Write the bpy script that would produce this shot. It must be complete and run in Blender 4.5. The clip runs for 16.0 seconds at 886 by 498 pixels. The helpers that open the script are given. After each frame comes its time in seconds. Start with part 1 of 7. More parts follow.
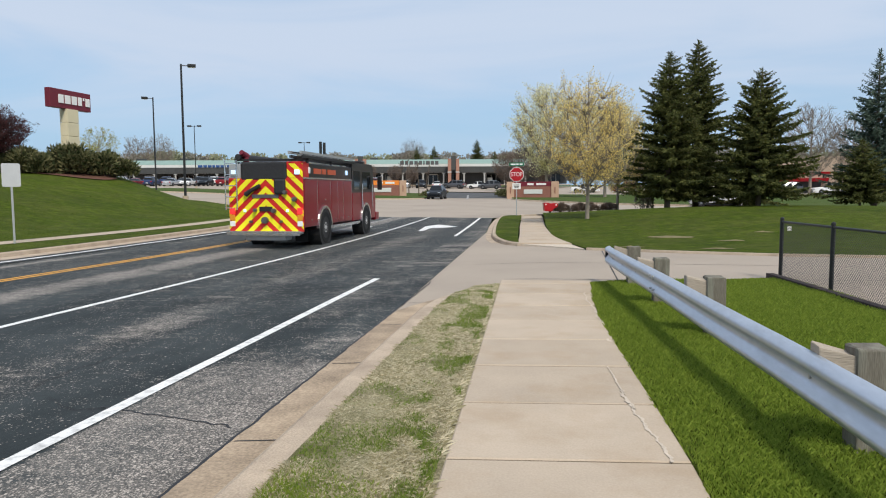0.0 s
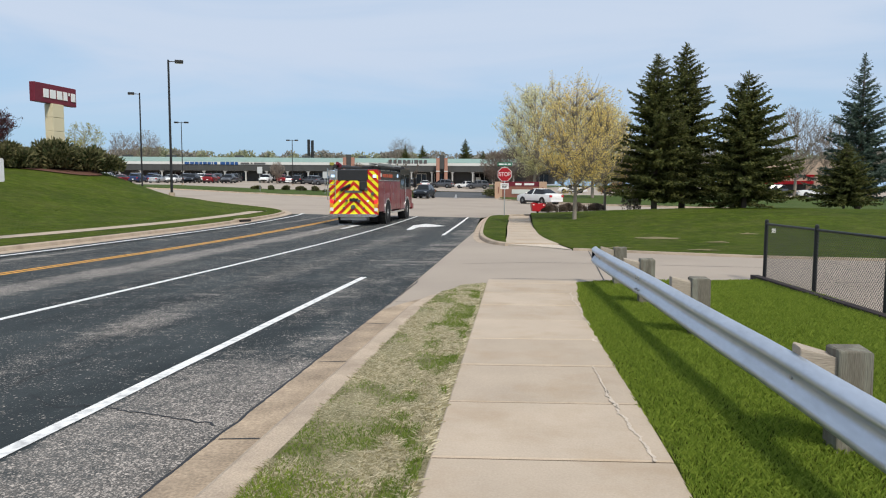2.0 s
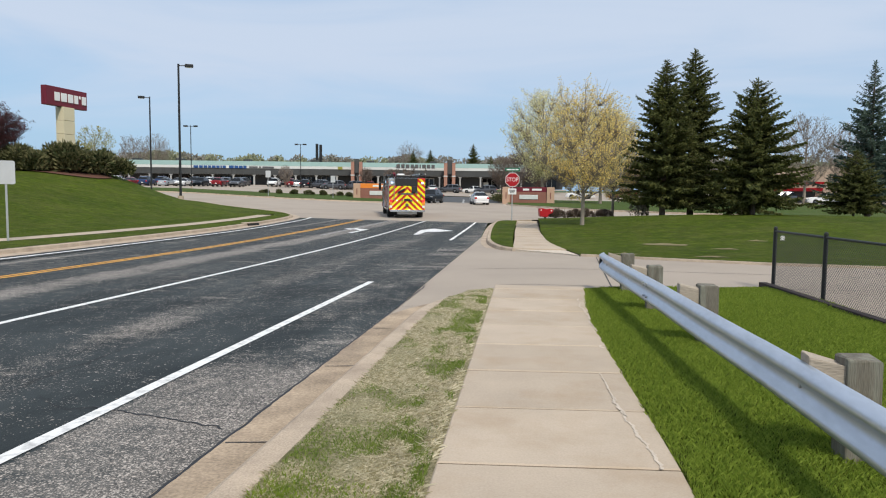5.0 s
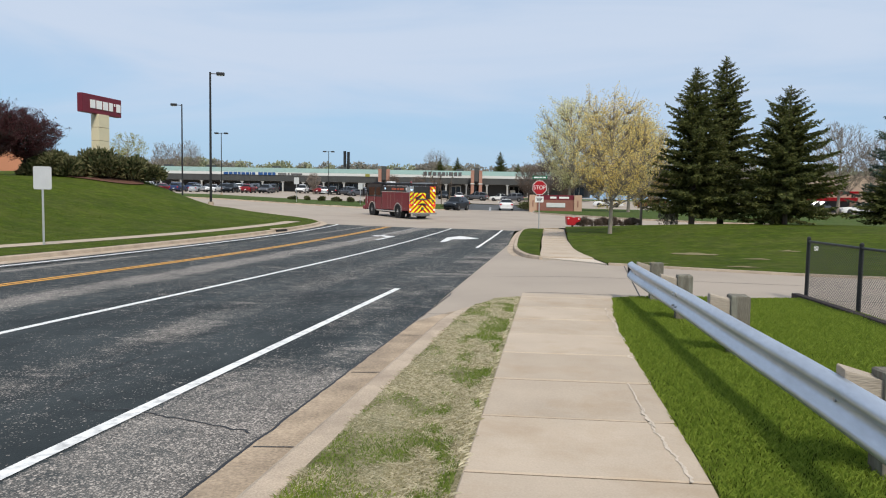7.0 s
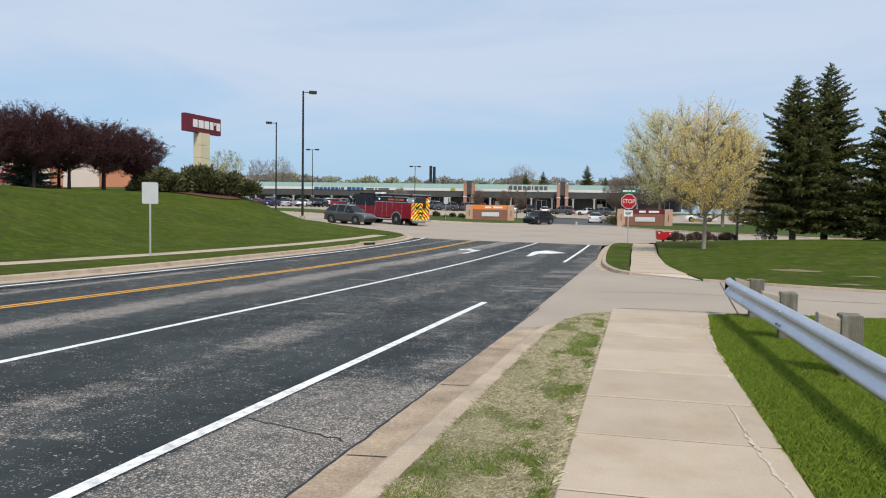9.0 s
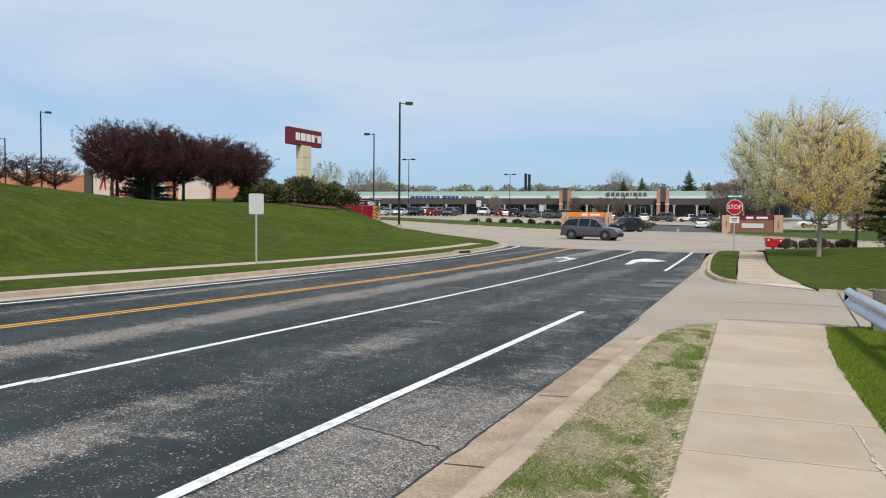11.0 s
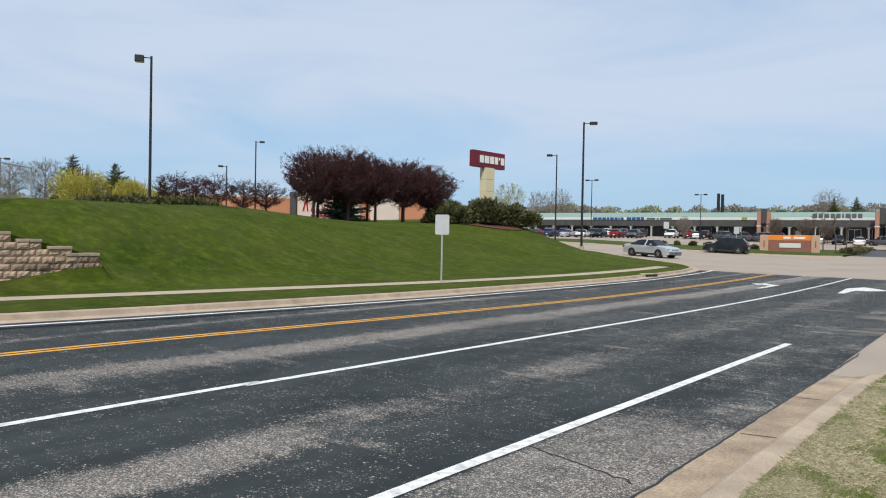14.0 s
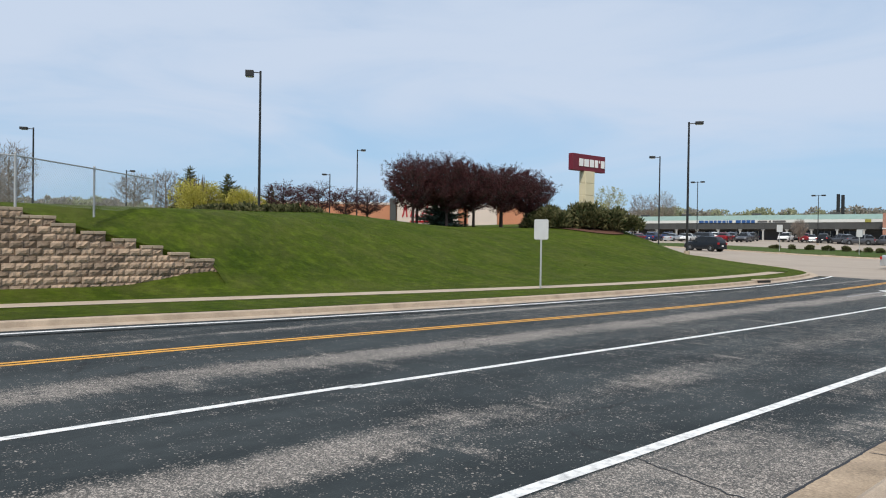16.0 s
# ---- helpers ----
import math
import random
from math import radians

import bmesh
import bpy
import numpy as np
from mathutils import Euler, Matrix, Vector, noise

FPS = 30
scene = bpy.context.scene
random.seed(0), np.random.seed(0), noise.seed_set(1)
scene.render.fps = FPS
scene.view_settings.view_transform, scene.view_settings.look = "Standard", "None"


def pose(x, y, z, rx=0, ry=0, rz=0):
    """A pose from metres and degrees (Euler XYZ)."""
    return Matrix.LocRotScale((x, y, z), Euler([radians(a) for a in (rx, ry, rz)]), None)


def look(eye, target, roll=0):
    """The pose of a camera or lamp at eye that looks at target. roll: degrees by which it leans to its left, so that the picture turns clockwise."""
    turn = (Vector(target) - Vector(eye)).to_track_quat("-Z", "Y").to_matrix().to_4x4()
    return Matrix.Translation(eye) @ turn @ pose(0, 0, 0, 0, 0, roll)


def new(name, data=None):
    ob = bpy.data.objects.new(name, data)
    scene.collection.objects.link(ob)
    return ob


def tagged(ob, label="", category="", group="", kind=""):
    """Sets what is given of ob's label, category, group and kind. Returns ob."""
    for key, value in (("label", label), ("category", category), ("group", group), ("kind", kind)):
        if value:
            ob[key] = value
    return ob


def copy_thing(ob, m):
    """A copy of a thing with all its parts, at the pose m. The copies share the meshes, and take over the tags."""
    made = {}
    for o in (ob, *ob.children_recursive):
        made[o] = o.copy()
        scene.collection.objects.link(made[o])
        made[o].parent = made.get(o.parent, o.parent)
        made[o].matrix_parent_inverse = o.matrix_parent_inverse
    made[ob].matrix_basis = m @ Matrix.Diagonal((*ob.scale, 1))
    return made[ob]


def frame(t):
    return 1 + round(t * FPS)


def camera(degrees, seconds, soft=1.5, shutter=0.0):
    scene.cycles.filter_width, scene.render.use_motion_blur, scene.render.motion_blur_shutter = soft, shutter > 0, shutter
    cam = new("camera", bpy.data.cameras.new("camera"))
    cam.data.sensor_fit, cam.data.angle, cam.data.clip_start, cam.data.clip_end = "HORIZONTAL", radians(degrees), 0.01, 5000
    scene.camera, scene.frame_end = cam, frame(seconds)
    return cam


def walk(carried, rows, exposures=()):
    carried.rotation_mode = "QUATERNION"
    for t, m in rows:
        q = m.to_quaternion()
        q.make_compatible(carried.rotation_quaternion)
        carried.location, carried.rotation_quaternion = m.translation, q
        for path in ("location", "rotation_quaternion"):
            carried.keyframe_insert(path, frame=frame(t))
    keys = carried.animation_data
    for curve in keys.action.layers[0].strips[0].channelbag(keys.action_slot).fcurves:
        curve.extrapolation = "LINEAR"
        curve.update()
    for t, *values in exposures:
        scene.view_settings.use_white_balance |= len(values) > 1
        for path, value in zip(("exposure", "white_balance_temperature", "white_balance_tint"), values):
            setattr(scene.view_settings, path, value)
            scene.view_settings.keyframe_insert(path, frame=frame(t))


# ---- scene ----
cam = camera(64.48, 16.0, soft=1.1)
walk(cam, [(t, pose(x, y, z, a, b, c)) for t, x, y, z, a, b, c in (
    (0, 0.0, 0.0, 1.6, 85.191, 0.279, 8.705),
    (0.5, 0.011, -0.017, 1.603, 85.172, 0.072, 8.074),
    (1, 0.004, -0.022, 1.603, 85.075, -0.025, 7.907),
    (1.5, 0.004, -0.005, 1.603, 85.082, -0.158, 7.826),
    (2, 0.009, -0.007, 1.6, 85.13, -0.276, 7.747),
    (2.5, 0.003, -0.01, 1.599, 85.122, -0.289, 7.601),
    (3, 0.005, -0.017, 1.598, 85.168, -0.293, 7.59),
    (3.5, 0.008, -0.027, 1.604, 85.298, -0.357, 7.712),
    (4, 0.011, -0.021, 1.608, 85.332, -0.47, 8.017),
    (6.5, -0.001, -0.011, 1.599, 85.958, -0.867, 9.487),
    (7, -0.005, -0.013, 1.604, 86.096, -0.965, 10.529),
    (7.5, -0.021, -0.003, 1.604, 86.368, -1.081, 11.983),
    (8, -0.03, -0.011, 1.6, 86.685, -1.03, 13.66),
    (8.5, -0.046, -0.004, 1.593, 86.928, -0.97, 15.426),
    (9, -0.064, -0.017, 1.591, 87.136, -0.972, 17.422),
    (11.5, -0.101, 0.008, 1.593, 87.891, -0.582, 27.129),
    (12, -0.114, -0.001, 1.586, 88.149, -0.759, 29.26),
    (12.5, -0.12, -0.016, 1.593, 88.465, -0.869, 31.655),
    (13, -0.128, -0.037, 1.596, 88.74, -1.017, 34.277),
    (13.5, -0.14, -0.002, 1.587, 88.994, -1.058, 37.075),
    (14, -0.182, 0.025, 1.584, 89.224, -1.069, 39.794),
    (14.5, -0.196, 0.021, 1.585, 89.327, -1.043, 42.249),
    (15, -0.215, 0.045, 1.578, 89.411, -0.931, 44.416),
    (15.5, -0.218, 0.036, 1.581, 89.476, -0.83, 46.22),
    (16, -0.22, 0.024, 1.586, 89.509, -0.818, 47.757),
)])


# ---- world, sun, exposure ----
SUN_AZ = (0.50, -0.86)          # horizontal way towards the sun
SUN_EL = radians(50)
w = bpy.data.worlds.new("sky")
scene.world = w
w.use_nodes = True
nt = w.node_tree
nt.nodes.clear()
sky = nt.nodes.new("ShaderNodeTexSky")
sky.sky_type = 'NISHITA'
sky.sun_disc = False
sky.sun_elevation = SUN_EL
sky.sun_rotation = math.atan2(SUN_AZ[0], SUN_AZ[1])
sky.dust_density = 1.2
sky.ozone_density = 1.5
bg = nt.nodes.new("ShaderNodeBackground")
bg.inputs[1].default_value = 0.14
wo = nt.nodes.new("ShaderNodeOutputWorld")
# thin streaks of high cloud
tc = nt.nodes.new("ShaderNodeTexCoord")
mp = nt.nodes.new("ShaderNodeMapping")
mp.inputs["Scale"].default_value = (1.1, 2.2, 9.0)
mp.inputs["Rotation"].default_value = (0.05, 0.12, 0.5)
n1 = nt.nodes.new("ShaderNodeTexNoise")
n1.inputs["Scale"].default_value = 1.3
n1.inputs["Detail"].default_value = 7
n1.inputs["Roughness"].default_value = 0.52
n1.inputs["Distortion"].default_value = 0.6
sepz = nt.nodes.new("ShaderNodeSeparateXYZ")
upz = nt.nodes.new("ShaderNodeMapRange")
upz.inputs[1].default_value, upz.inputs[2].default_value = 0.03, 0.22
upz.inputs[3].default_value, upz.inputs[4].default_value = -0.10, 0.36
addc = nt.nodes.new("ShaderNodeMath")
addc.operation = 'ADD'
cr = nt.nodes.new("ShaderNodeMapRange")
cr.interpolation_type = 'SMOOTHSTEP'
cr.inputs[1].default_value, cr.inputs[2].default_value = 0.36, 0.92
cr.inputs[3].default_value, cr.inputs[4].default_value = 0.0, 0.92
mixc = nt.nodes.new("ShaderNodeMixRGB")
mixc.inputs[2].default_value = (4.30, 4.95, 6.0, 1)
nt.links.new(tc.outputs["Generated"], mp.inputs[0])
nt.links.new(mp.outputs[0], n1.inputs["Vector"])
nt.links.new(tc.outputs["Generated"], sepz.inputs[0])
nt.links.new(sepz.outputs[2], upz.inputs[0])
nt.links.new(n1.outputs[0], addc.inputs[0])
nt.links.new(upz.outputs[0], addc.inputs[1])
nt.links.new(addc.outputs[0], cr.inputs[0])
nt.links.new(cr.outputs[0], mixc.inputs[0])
# clear blue low air
low = nt.nodes.new("ShaderNodeMapRange")
low.inputs[1].default_value, low.inputs[2].default_value = 0.0, 0.5
low.inputs[3].default_value, low.inputs[4].default_value = 0.85, 0.25
tint = nt.nodes.new("ShaderNodeMixRGB")
tint.inputs[2].default_value = (2.45, 3.95, 5.75, 1)
nt.links.new(sepz.outputs[2], low.inputs[0])
nt.links.new(low.outputs[0], tint.inputs[0])
nt.links.new(sky.outputs[0], tint.inputs[1])
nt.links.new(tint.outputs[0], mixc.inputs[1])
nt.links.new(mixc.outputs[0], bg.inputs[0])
nt.links.new(bg.outputs[0], wo.inputs[0])
sun = new("sun", bpy.data.lights.new("sun", 'SUN'))
sun.data.energy = 3.1
sun.data.angle = radians(9.0)
sun.data.color = (1.0, 0.93, 0.82)
sun.matrix_world = look((SUN_AZ[0] * 50, SUN_AZ[1] * 50, math.tan(SUN_EL) * 50), (0, 0, 0))
scene.view_settings.exposure = 0.0


# ---- materials ----
def mat(name, base, rough=0.7, metal=0.0, var=0.25, scale=6.0, fine=60.0, bump=0.15, dirt=None, dirt_amt=0.0,
        dirt_scale=1.2, spec=0.4, rand=0.0, island=0.0, stretch=(1, 1, 1), coat=0.0):
    """A surface with two scales of tone, an optional stain colour and fine relief."""
    m = bpy.data.materials.new(name)
    m.use_nodes = True
    t = m.node_tree
    b = t.nodes["Principled BSDF"]
    b.inputs["Roughness"].default_value = rough
    b.inputs["Metallic"].default_value = metal
    b.inputs["Specular IOR Level"].default_value = spec
    b.inputs["Coat Weight"].default_value = coat
    b.inputs["Coat Roughness"].default_value = 0.06
    co = t.nodes.new("ShaderNodeTexCoord")
    mpp = t.nodes.new("ShaderNodeMapping")
    mpp.inputs["Scale"].default_value = stretch
    t.links.new(co.outputs["Object"], mpp.inputs[0])
    a = t.nodes.new("ShaderNodeTexNoise")
    a.inputs["Scale"].default_value, a.inputs["Detail"].default_value = scale, 5
    c = t.nodes.new("ShaderNodeTexNoise")
    c.inputs["Scale"].default_value, c.inputs["Detail"].default_value = fine, 3
    for q in (a, c):
        t.links.new(mpp.outputs[0], q.inputs["Vector"])
    s = t.nodes.new("ShaderNodeMath")
    s.operation = 'ADD'
    t.links.new(a.outputs[0], s.inputs[0])
    t.links.new(c.outputs[0], s.inputs[1])
    val = s
    if rand or island:
        if rand:
            r = t.nodes.new("ShaderNodeObjectInfo")
            out = r.outputs["Random"]
        else:
            r = t.nodes.new("ShaderNodeNewGeometry")
            out = r.outputs["Random Per Island"]
        mm = t.nodes.new("ShaderNodeMath")
        mm.operation = 'MULTIPLY_ADD'
        mm.inputs[1].default_value = (rand or island)
        mm.inputs[2].default_value = -(rand or island) * 0.5
        t.links.new(out, mm.inputs[0])
        val = t.nodes.new("ShaderNodeMath")
        val.operation = 'ADD'
        t.links.new(s.outputs[0], val.inputs[0])
        t.links.new(mm.outputs[0], val.inputs[1])
    g = t.nodes.new("ShaderNodeMapRange")
    g.inputs[1].default_value, g.inputs[2].default_value = 0.5, 1.5
    g.inputs[3].default_value, g.inputs[4].default_value = 1 - var, 1 + var
    t.links.new(val.outputs[0], g.inputs[0])
    mul = t.nodes.new("ShaderNodeMixRGB")
    mul.blend_type = 'MULTIPLY'
    mul.inputs[0].default_value = 1
    mul.inputs[1].default_value = (*base, 1)
    t.links.new(g.outputs[0], mul.inputs[2])
    col = mul.outputs[0]
    if dirt:
        d = t.nodes.new("ShaderNodeTexNoise")
        d.inputs["Scale"].default_value, d.inputs["Detail"].default_value = dirt_scale, 6
        d.inputs["Roughness"].default_value = 0.65
        t.links.new(mpp.outputs[0], d.inputs["Vector"])
        dr = t.nodes.new("ShaderNodeMapRange")
        dr.inputs[1].default_value, dr.inputs[2].default_value = 0.48, 0.72
        dr.inputs[4].default_value = dirt_amt
        t.links.new(d.outputs[0], dr.inputs[0])
        mx = t.nodes.new("ShaderNodeMixRGB")
        mx.inputs[2].default_value = (*dirt, 1)
        t.links.new(dr.outputs[0], mx.inputs[0])
        t.links.new(col, mx.inputs[1])
        col = mx.outputs[0]
    t.links.new(col, b.inputs["Base Color"])
    if bump:
        bu = t.nodes.new("ShaderNodeBump")
        bu.inputs["Strength"].default_value = bump
        bu.inputs["Distance"].default_value = 0.01
        t.links.new(c.outputs[0], bu.inputs["Height"])
        t.links.new(bu.outputs[0], b.inputs["Normal"])
    return m


def glow(name, colour, strength):
    m = bpy.data.materials.new(name)
    m.use_nodes = True
    b = m.node_tree.nodes["Principled BSDF"]
    b.inputs["Base Color"].default_value = (*colour, 1)
    b.inputs["Emission Color"].default_value = (*colour, 1)
    b.inputs["Emission Strength"].default_value = strength
    return m


def asphalt_mat():
    """Dark sealed asphalt, worn through in streaks to grey aggregate."""
    m = bpy.data.materials.new("worn_asphalt")
    m.use_nodes = True
    t = m.node_tree
    L = t.links.new
    b = t.nodes["Principled BSDF"]
    b.inputs["Roughness"].default_value = 0.85
    b.inputs["Specular IOR Level"].default_value = 0.25
    co = t.nodes.new("ShaderNodeTexCoord")

    def tex(scale, stretch, detail=6, rough=0.6, seed=0.0):
        mpn = t.nodes.new("ShaderNodeMapping")
        mpn.inputs["Scale"].default_value = stretch
        mpn.inputs["Location"].default_value = (seed, seed * 1.7, 0)
        L(co.outputs["Object"], mpn.inputs[0])
        n = t.nodes.new("ShaderNodeTexNoise")
        n.inputs["Scale"].default_value, n.inputs["Detail"].default_value = scale, detail
        n.inputs["Roughness"].default_value = rough
        L(mpn.outputs[0], n.inputs["Vector"])
        return n.outputs[0]

    def ranged(v, lo, hi, a=0.0, z=1.0):
        r = t.nodes.new("ShaderNodeMapRange")
        r.interpolation_type = 'SMOOTHSTEP'
        r.inputs[1].default_value, r.inputs[2].default_value = lo, hi
        r.inputs[3].default_value, r.inputs[4].default_value = a, z
        L(v, r.inputs[0])
        return r.outputs[0]

    def op(kind, a, c):
        n = t.nodes.new("ShaderNodeMath")
        n.operation = kind
        for i, v in enumerate((a, c)):
            if isinstance(v, (int, float)):
                n.inputs[i].default_value = v
            else:
                L(v, n.inputs[i])
        return n.outputs[0]

    sx = t.nodes.new("ShaderNodeSeparateXYZ")
    L(co.outputs["Object"], sx.inputs[0])
    X = sx.outputs[0]
    Y = sx.outputs[1]

    def band(c, width):          # wheel tracks and seams that run along the road
        wob = op('MULTIPLY', op('SUBTRACT', tex(0.30, (1, 1, 1), 2, 0.5, seed=c), 0.5), 0.7)
        return ranged(op('ABSOLUTE', op('SUBTRACT', op('ADD', X, wob), c), 0.0), width, width * 0.15)
    breaks = ranged(tex(0.42, (0.5, 0.55, 1), 5, 0.6, seed=31), 0.36, 0.58)
    near_track = op('MULTIPLY', band(-5.0, 0.62), ranged(Y, 11.5, 7.0, 0.25, 1.0))
    tracks = op('MAXIMUM', op('MULTIPLY', near_track, op('ADD', 0.35, op('MULTIPLY', breaks, 0.75))), op('MULTIPLY', band(-8.75, 0.75), op('ADD', 0.55, op('MULTIPLY', breaks, 0.55))))
    tracks = op('MAXIMUM', tracks, op('MULTIPLY', band(-12.25, 0.22), op('MULTIPLY', breaks, 0.8)))
    lane = ranged(X, -3.36, -3.28)                   # the strip by the gutter has lost its seal
    bare = ranged(op('ADD', Y, op('MULTIPLY', tex(1.6, (1, 0.4, 1), 4, 0.6, seed=41), 2.0)), 8.2, 7.3)
    lane = op('MULTIPLY', lane, op('ADD', bare, op('MULTIPLY', ranged(tex(0.8, (0.5, 0.8, 1), seed=7), 0.46, 0.62), 0.55)))
    streak = tex(0.9, (1.0, 0.16, 1), 7, 0.62, seed=3)
    scuff = ranged(tex(1.15, (0.55, 1.5, 1), 6, 0.62, seed=17), 0.56, 0.70)      # short scuffs across the lane
    mott = tex(5.5, (1.0, 0.55, 1), 7, 0.72, seed=11)
    comb = tex(11.0, (0.10, 1.0, 1), 3, 0.6, seed=23)                             # combed marks of the sealing brush
    wear = op('ADD', op('MULTIPLY', tracks, 0.62), op('MULTIPLY', lane, 0.55))
    wear = op('ADD', wear, op('MULTIPLY', op('SUBTRACT', streak, 0.5), 0.55))
    wear = op('ADD', wear, op('MULTIPLY', scuff, 0.36))
    wear = op('ADD', wear, op('MULTIPLY', op('SUBTRACT', mott, 0.5), 1.0))
    wear = op('ADD', wear, op('MULTIPLY', op('SUBTRACT', comb, 0.5), 0.55))
    # broad rise along y that makes the farther lanes paler
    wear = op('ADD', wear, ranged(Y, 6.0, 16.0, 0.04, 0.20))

    def chips(scale, seed):      # single stones: each cell is bare or still sealed
        mpn = t.nodes.new("ShaderNodeMapping")
        mpn.inputs["Location"].default_value = (seed, seed, 0)
        L(co.outputs["Object"], mpn.inputs[0])
        v = t.nodes.new("ShaderNodeTexVoronoi")
        v.inputs["Scale"].default_value = scale
        L(mpn.outputs[0], v.inputs["Vector"])
        sp = t.nodes.new("ShaderNodeSeparateColor")
        L(v.outputs["Color"], sp.inputs[0])
        return sp.outputs[0], sp.outputs[1], v.outputs["Distance"]
    c1, tone1, dist1 = chips(80.0, 1.3)
    c2, tone2, dist2 = chips(36.0, 4.1)
    small = ranged(op('SUBTRACT', op('MULTIPLY', wear, 1.05), c1), -0.03, 0.03)
    small = op('MULTIPLY', small, ranged(dist1, 0.62, 0.30))
    large = op('MULTIPLY', ranged(op('SUBTRACT', op('MULTIPLY', wear, 0.55), c2), -0.02, 0.02), ranged(dist2, 0.55, 0.30))
    speck = dist1
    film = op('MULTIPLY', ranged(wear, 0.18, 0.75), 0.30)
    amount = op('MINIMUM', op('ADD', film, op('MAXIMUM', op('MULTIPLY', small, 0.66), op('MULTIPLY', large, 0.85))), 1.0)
    seal = t.nodes.new("ShaderNodeMixRGB")
    seal.inputs[1].default_value = (0.019, 0.025, 0.027, 1)
    seal.inputs[2].default_value = (0.043, 0.052, 0.054, 1)
    L(ranged(tex(1.1, (1, 0.35, 1), 6, 0.65, seed=2), 0.32, 0.68), seal.inputs[0])
    stone = t.nodes.new("ShaderNodeMixRGB")
    stone.inputs[1].default_value = (0.15, 0.132, 0.118, 1)
    stone.inputs[2].default_value = (0.56, 0.50, 0.44, 1)
    L(tone1, stone.inputs[0])
    mx = t.nodes.new("ShaderNodeMixRGB")
    L(stone.outputs[0], mx.inputs[2])
    L(amount, mx.inputs[0])
    L(seal.outputs[0], mx.inputs[1])
    # fine cracks
    vo = t.nodes.new("ShaderNodeTexVoronoi")
    vo.feature = 'DISTANCE_TO_EDGE'
    vo.inputs["Scale"].default_value = 0.33
    wob = t.nodes.new("ShaderNodeMixRGB")
    wob.blend_type = 'ADD'
    wob.inputs[0].default_value = 0.5
    nz = t.nodes.new("ShaderNodeTexNoise")
    nz.inputs["Scale"].default_value = 1.7
    nz.inputs["Detail"].default_value = 5
    L(co.outputs["Object"], nz.inputs["Vector"])
    L(co.outputs["Object"], wob.inputs[1])
    L(nz.outputs["Color"], wob.inputs[2])
    L(wob.outputs[0], vo.inputs["Vector"])
    ck = ranged(vo.outputs["Distance"], 0.0, 0.012, 0.55, 0.0)
    ckm = op('MULTIPLY', ck, ranged(tex(0.2, (1, 1, 1), seed=9), 0.48, 0.56))
    mc = t.nodes.new("ShaderNodeMixRGB")
    mc.inputs[2].default_value = (0.012, 0.013, 0.014, 1)
    L(ckm, mc.inputs[0])
    L(mx.outputs[0], mc.inputs[1])
    L(mc.outputs[0], b.inputs["Base Color"])
    bu = t.nodes.new("ShaderNodeBump")
    bu.inputs["Strength"].default_value = 0.5
    bu.inputs["Distance"].default_value = 0.006
    L(speck, bu.inputs["Height"])
    L(bu.outputs[0], b.inputs["Normal"])
    return m


def lawn_mat(name, a, bcol, dry, dry_amt, scale=1.0):
    """Turf: two greens, dry straw patches, blade-fine grain."""
    m = bpy.data.materials.new(name)
    m.use_nodes = True
    t = m.node_tree
    L = t.links.new
    b = t.nodes["Principled BSDF"]
    b.inputs["Roughness"].default_value = 0.95
    b.inputs["Specular IOR Level"].default_value = 0.1
    co = t.nodes.new("ShaderNodeTexCoord")

    def tex(s, d=5, r=0.6):
        n = t.nodes.new("ShaderNodeTexNoise")
        n.inputs["Scale"].default_value, n.inputs["Detail"].default_value, n.inputs["Roughness"].default_value = s, d, r
        L(co.outputs["Object"], n.inputs["Vector"])
        return n.outputs[0]

    def rng(v, lo, hi, x=0.0, z=1.0):
        r = t.nodes.new("ShaderNodeMapRange")
        r.inputs[1].default_value, r.inputs[2].default_value = lo, hi
        r.inputs[3].default_value, r.inputs[4].default_value = x, z
        L(v, r.inputs[0])
        return r.outputs[0]

    def mix(f, c1, c2):
        n = t.nodes.new("ShaderNodeMixRGB")
        L(f, n.inputs[0])
        for i, c in ((1, c1), (2, c2)):
            if isinstance(c, tuple):
                n.inputs[i].default_value = (*c, 1)
            else:
                L(c, n.inputs[i])
        return n.outputs[0]
    c = mix(rng(tex(0.5 * scale, 8, 0.7), 0.35, 0.65), a, bcol)
    c = mix(rng(tex(55, 3, 0.8), 0.42, 0.75, 0.0, 0.55), c, tuple(v * 0.35 for v in a))
    c = mix(rng(tex(5.5, 6, 0.75), 0.40, 0.66, 0.0, 0.55), c, tuple(v * 0.42 for v in a))
    c = mix(rng(tex(2.3, 6, 0.7), 0.48, 0.70, 0.0, 0.55), c, tuple(v * 1.55 for v in bcol))
    f = t.nodes.new("ShaderNodeMath")
    f.operation = 'MULTIPLY'
    L(rng(tex(0.9 * scale, 8, 0.75), 0.50 - dry_amt * 0.2, 0.66 - dry_amt * 0.15, 0.0, dry_amt), f.inputs[0])
    L(rng(tex(40, 4, 0.8), 0.35, 0.6), f.inputs[1])
    c = mix(f.outputs[0], c, dry)
    L(c, b.inputs["Base Color"])
    bu = t.nodes.new("ShaderNodeBump")
    bu.inputs["Strength"].default_value = 0.9
    bu.inputs["Distance"].default_value = 0.03
    L(tex(45, 5, 0.85), bu.inputs["Height"])
    L(bu.outputs[0], b.inputs["Normal"])
    return m


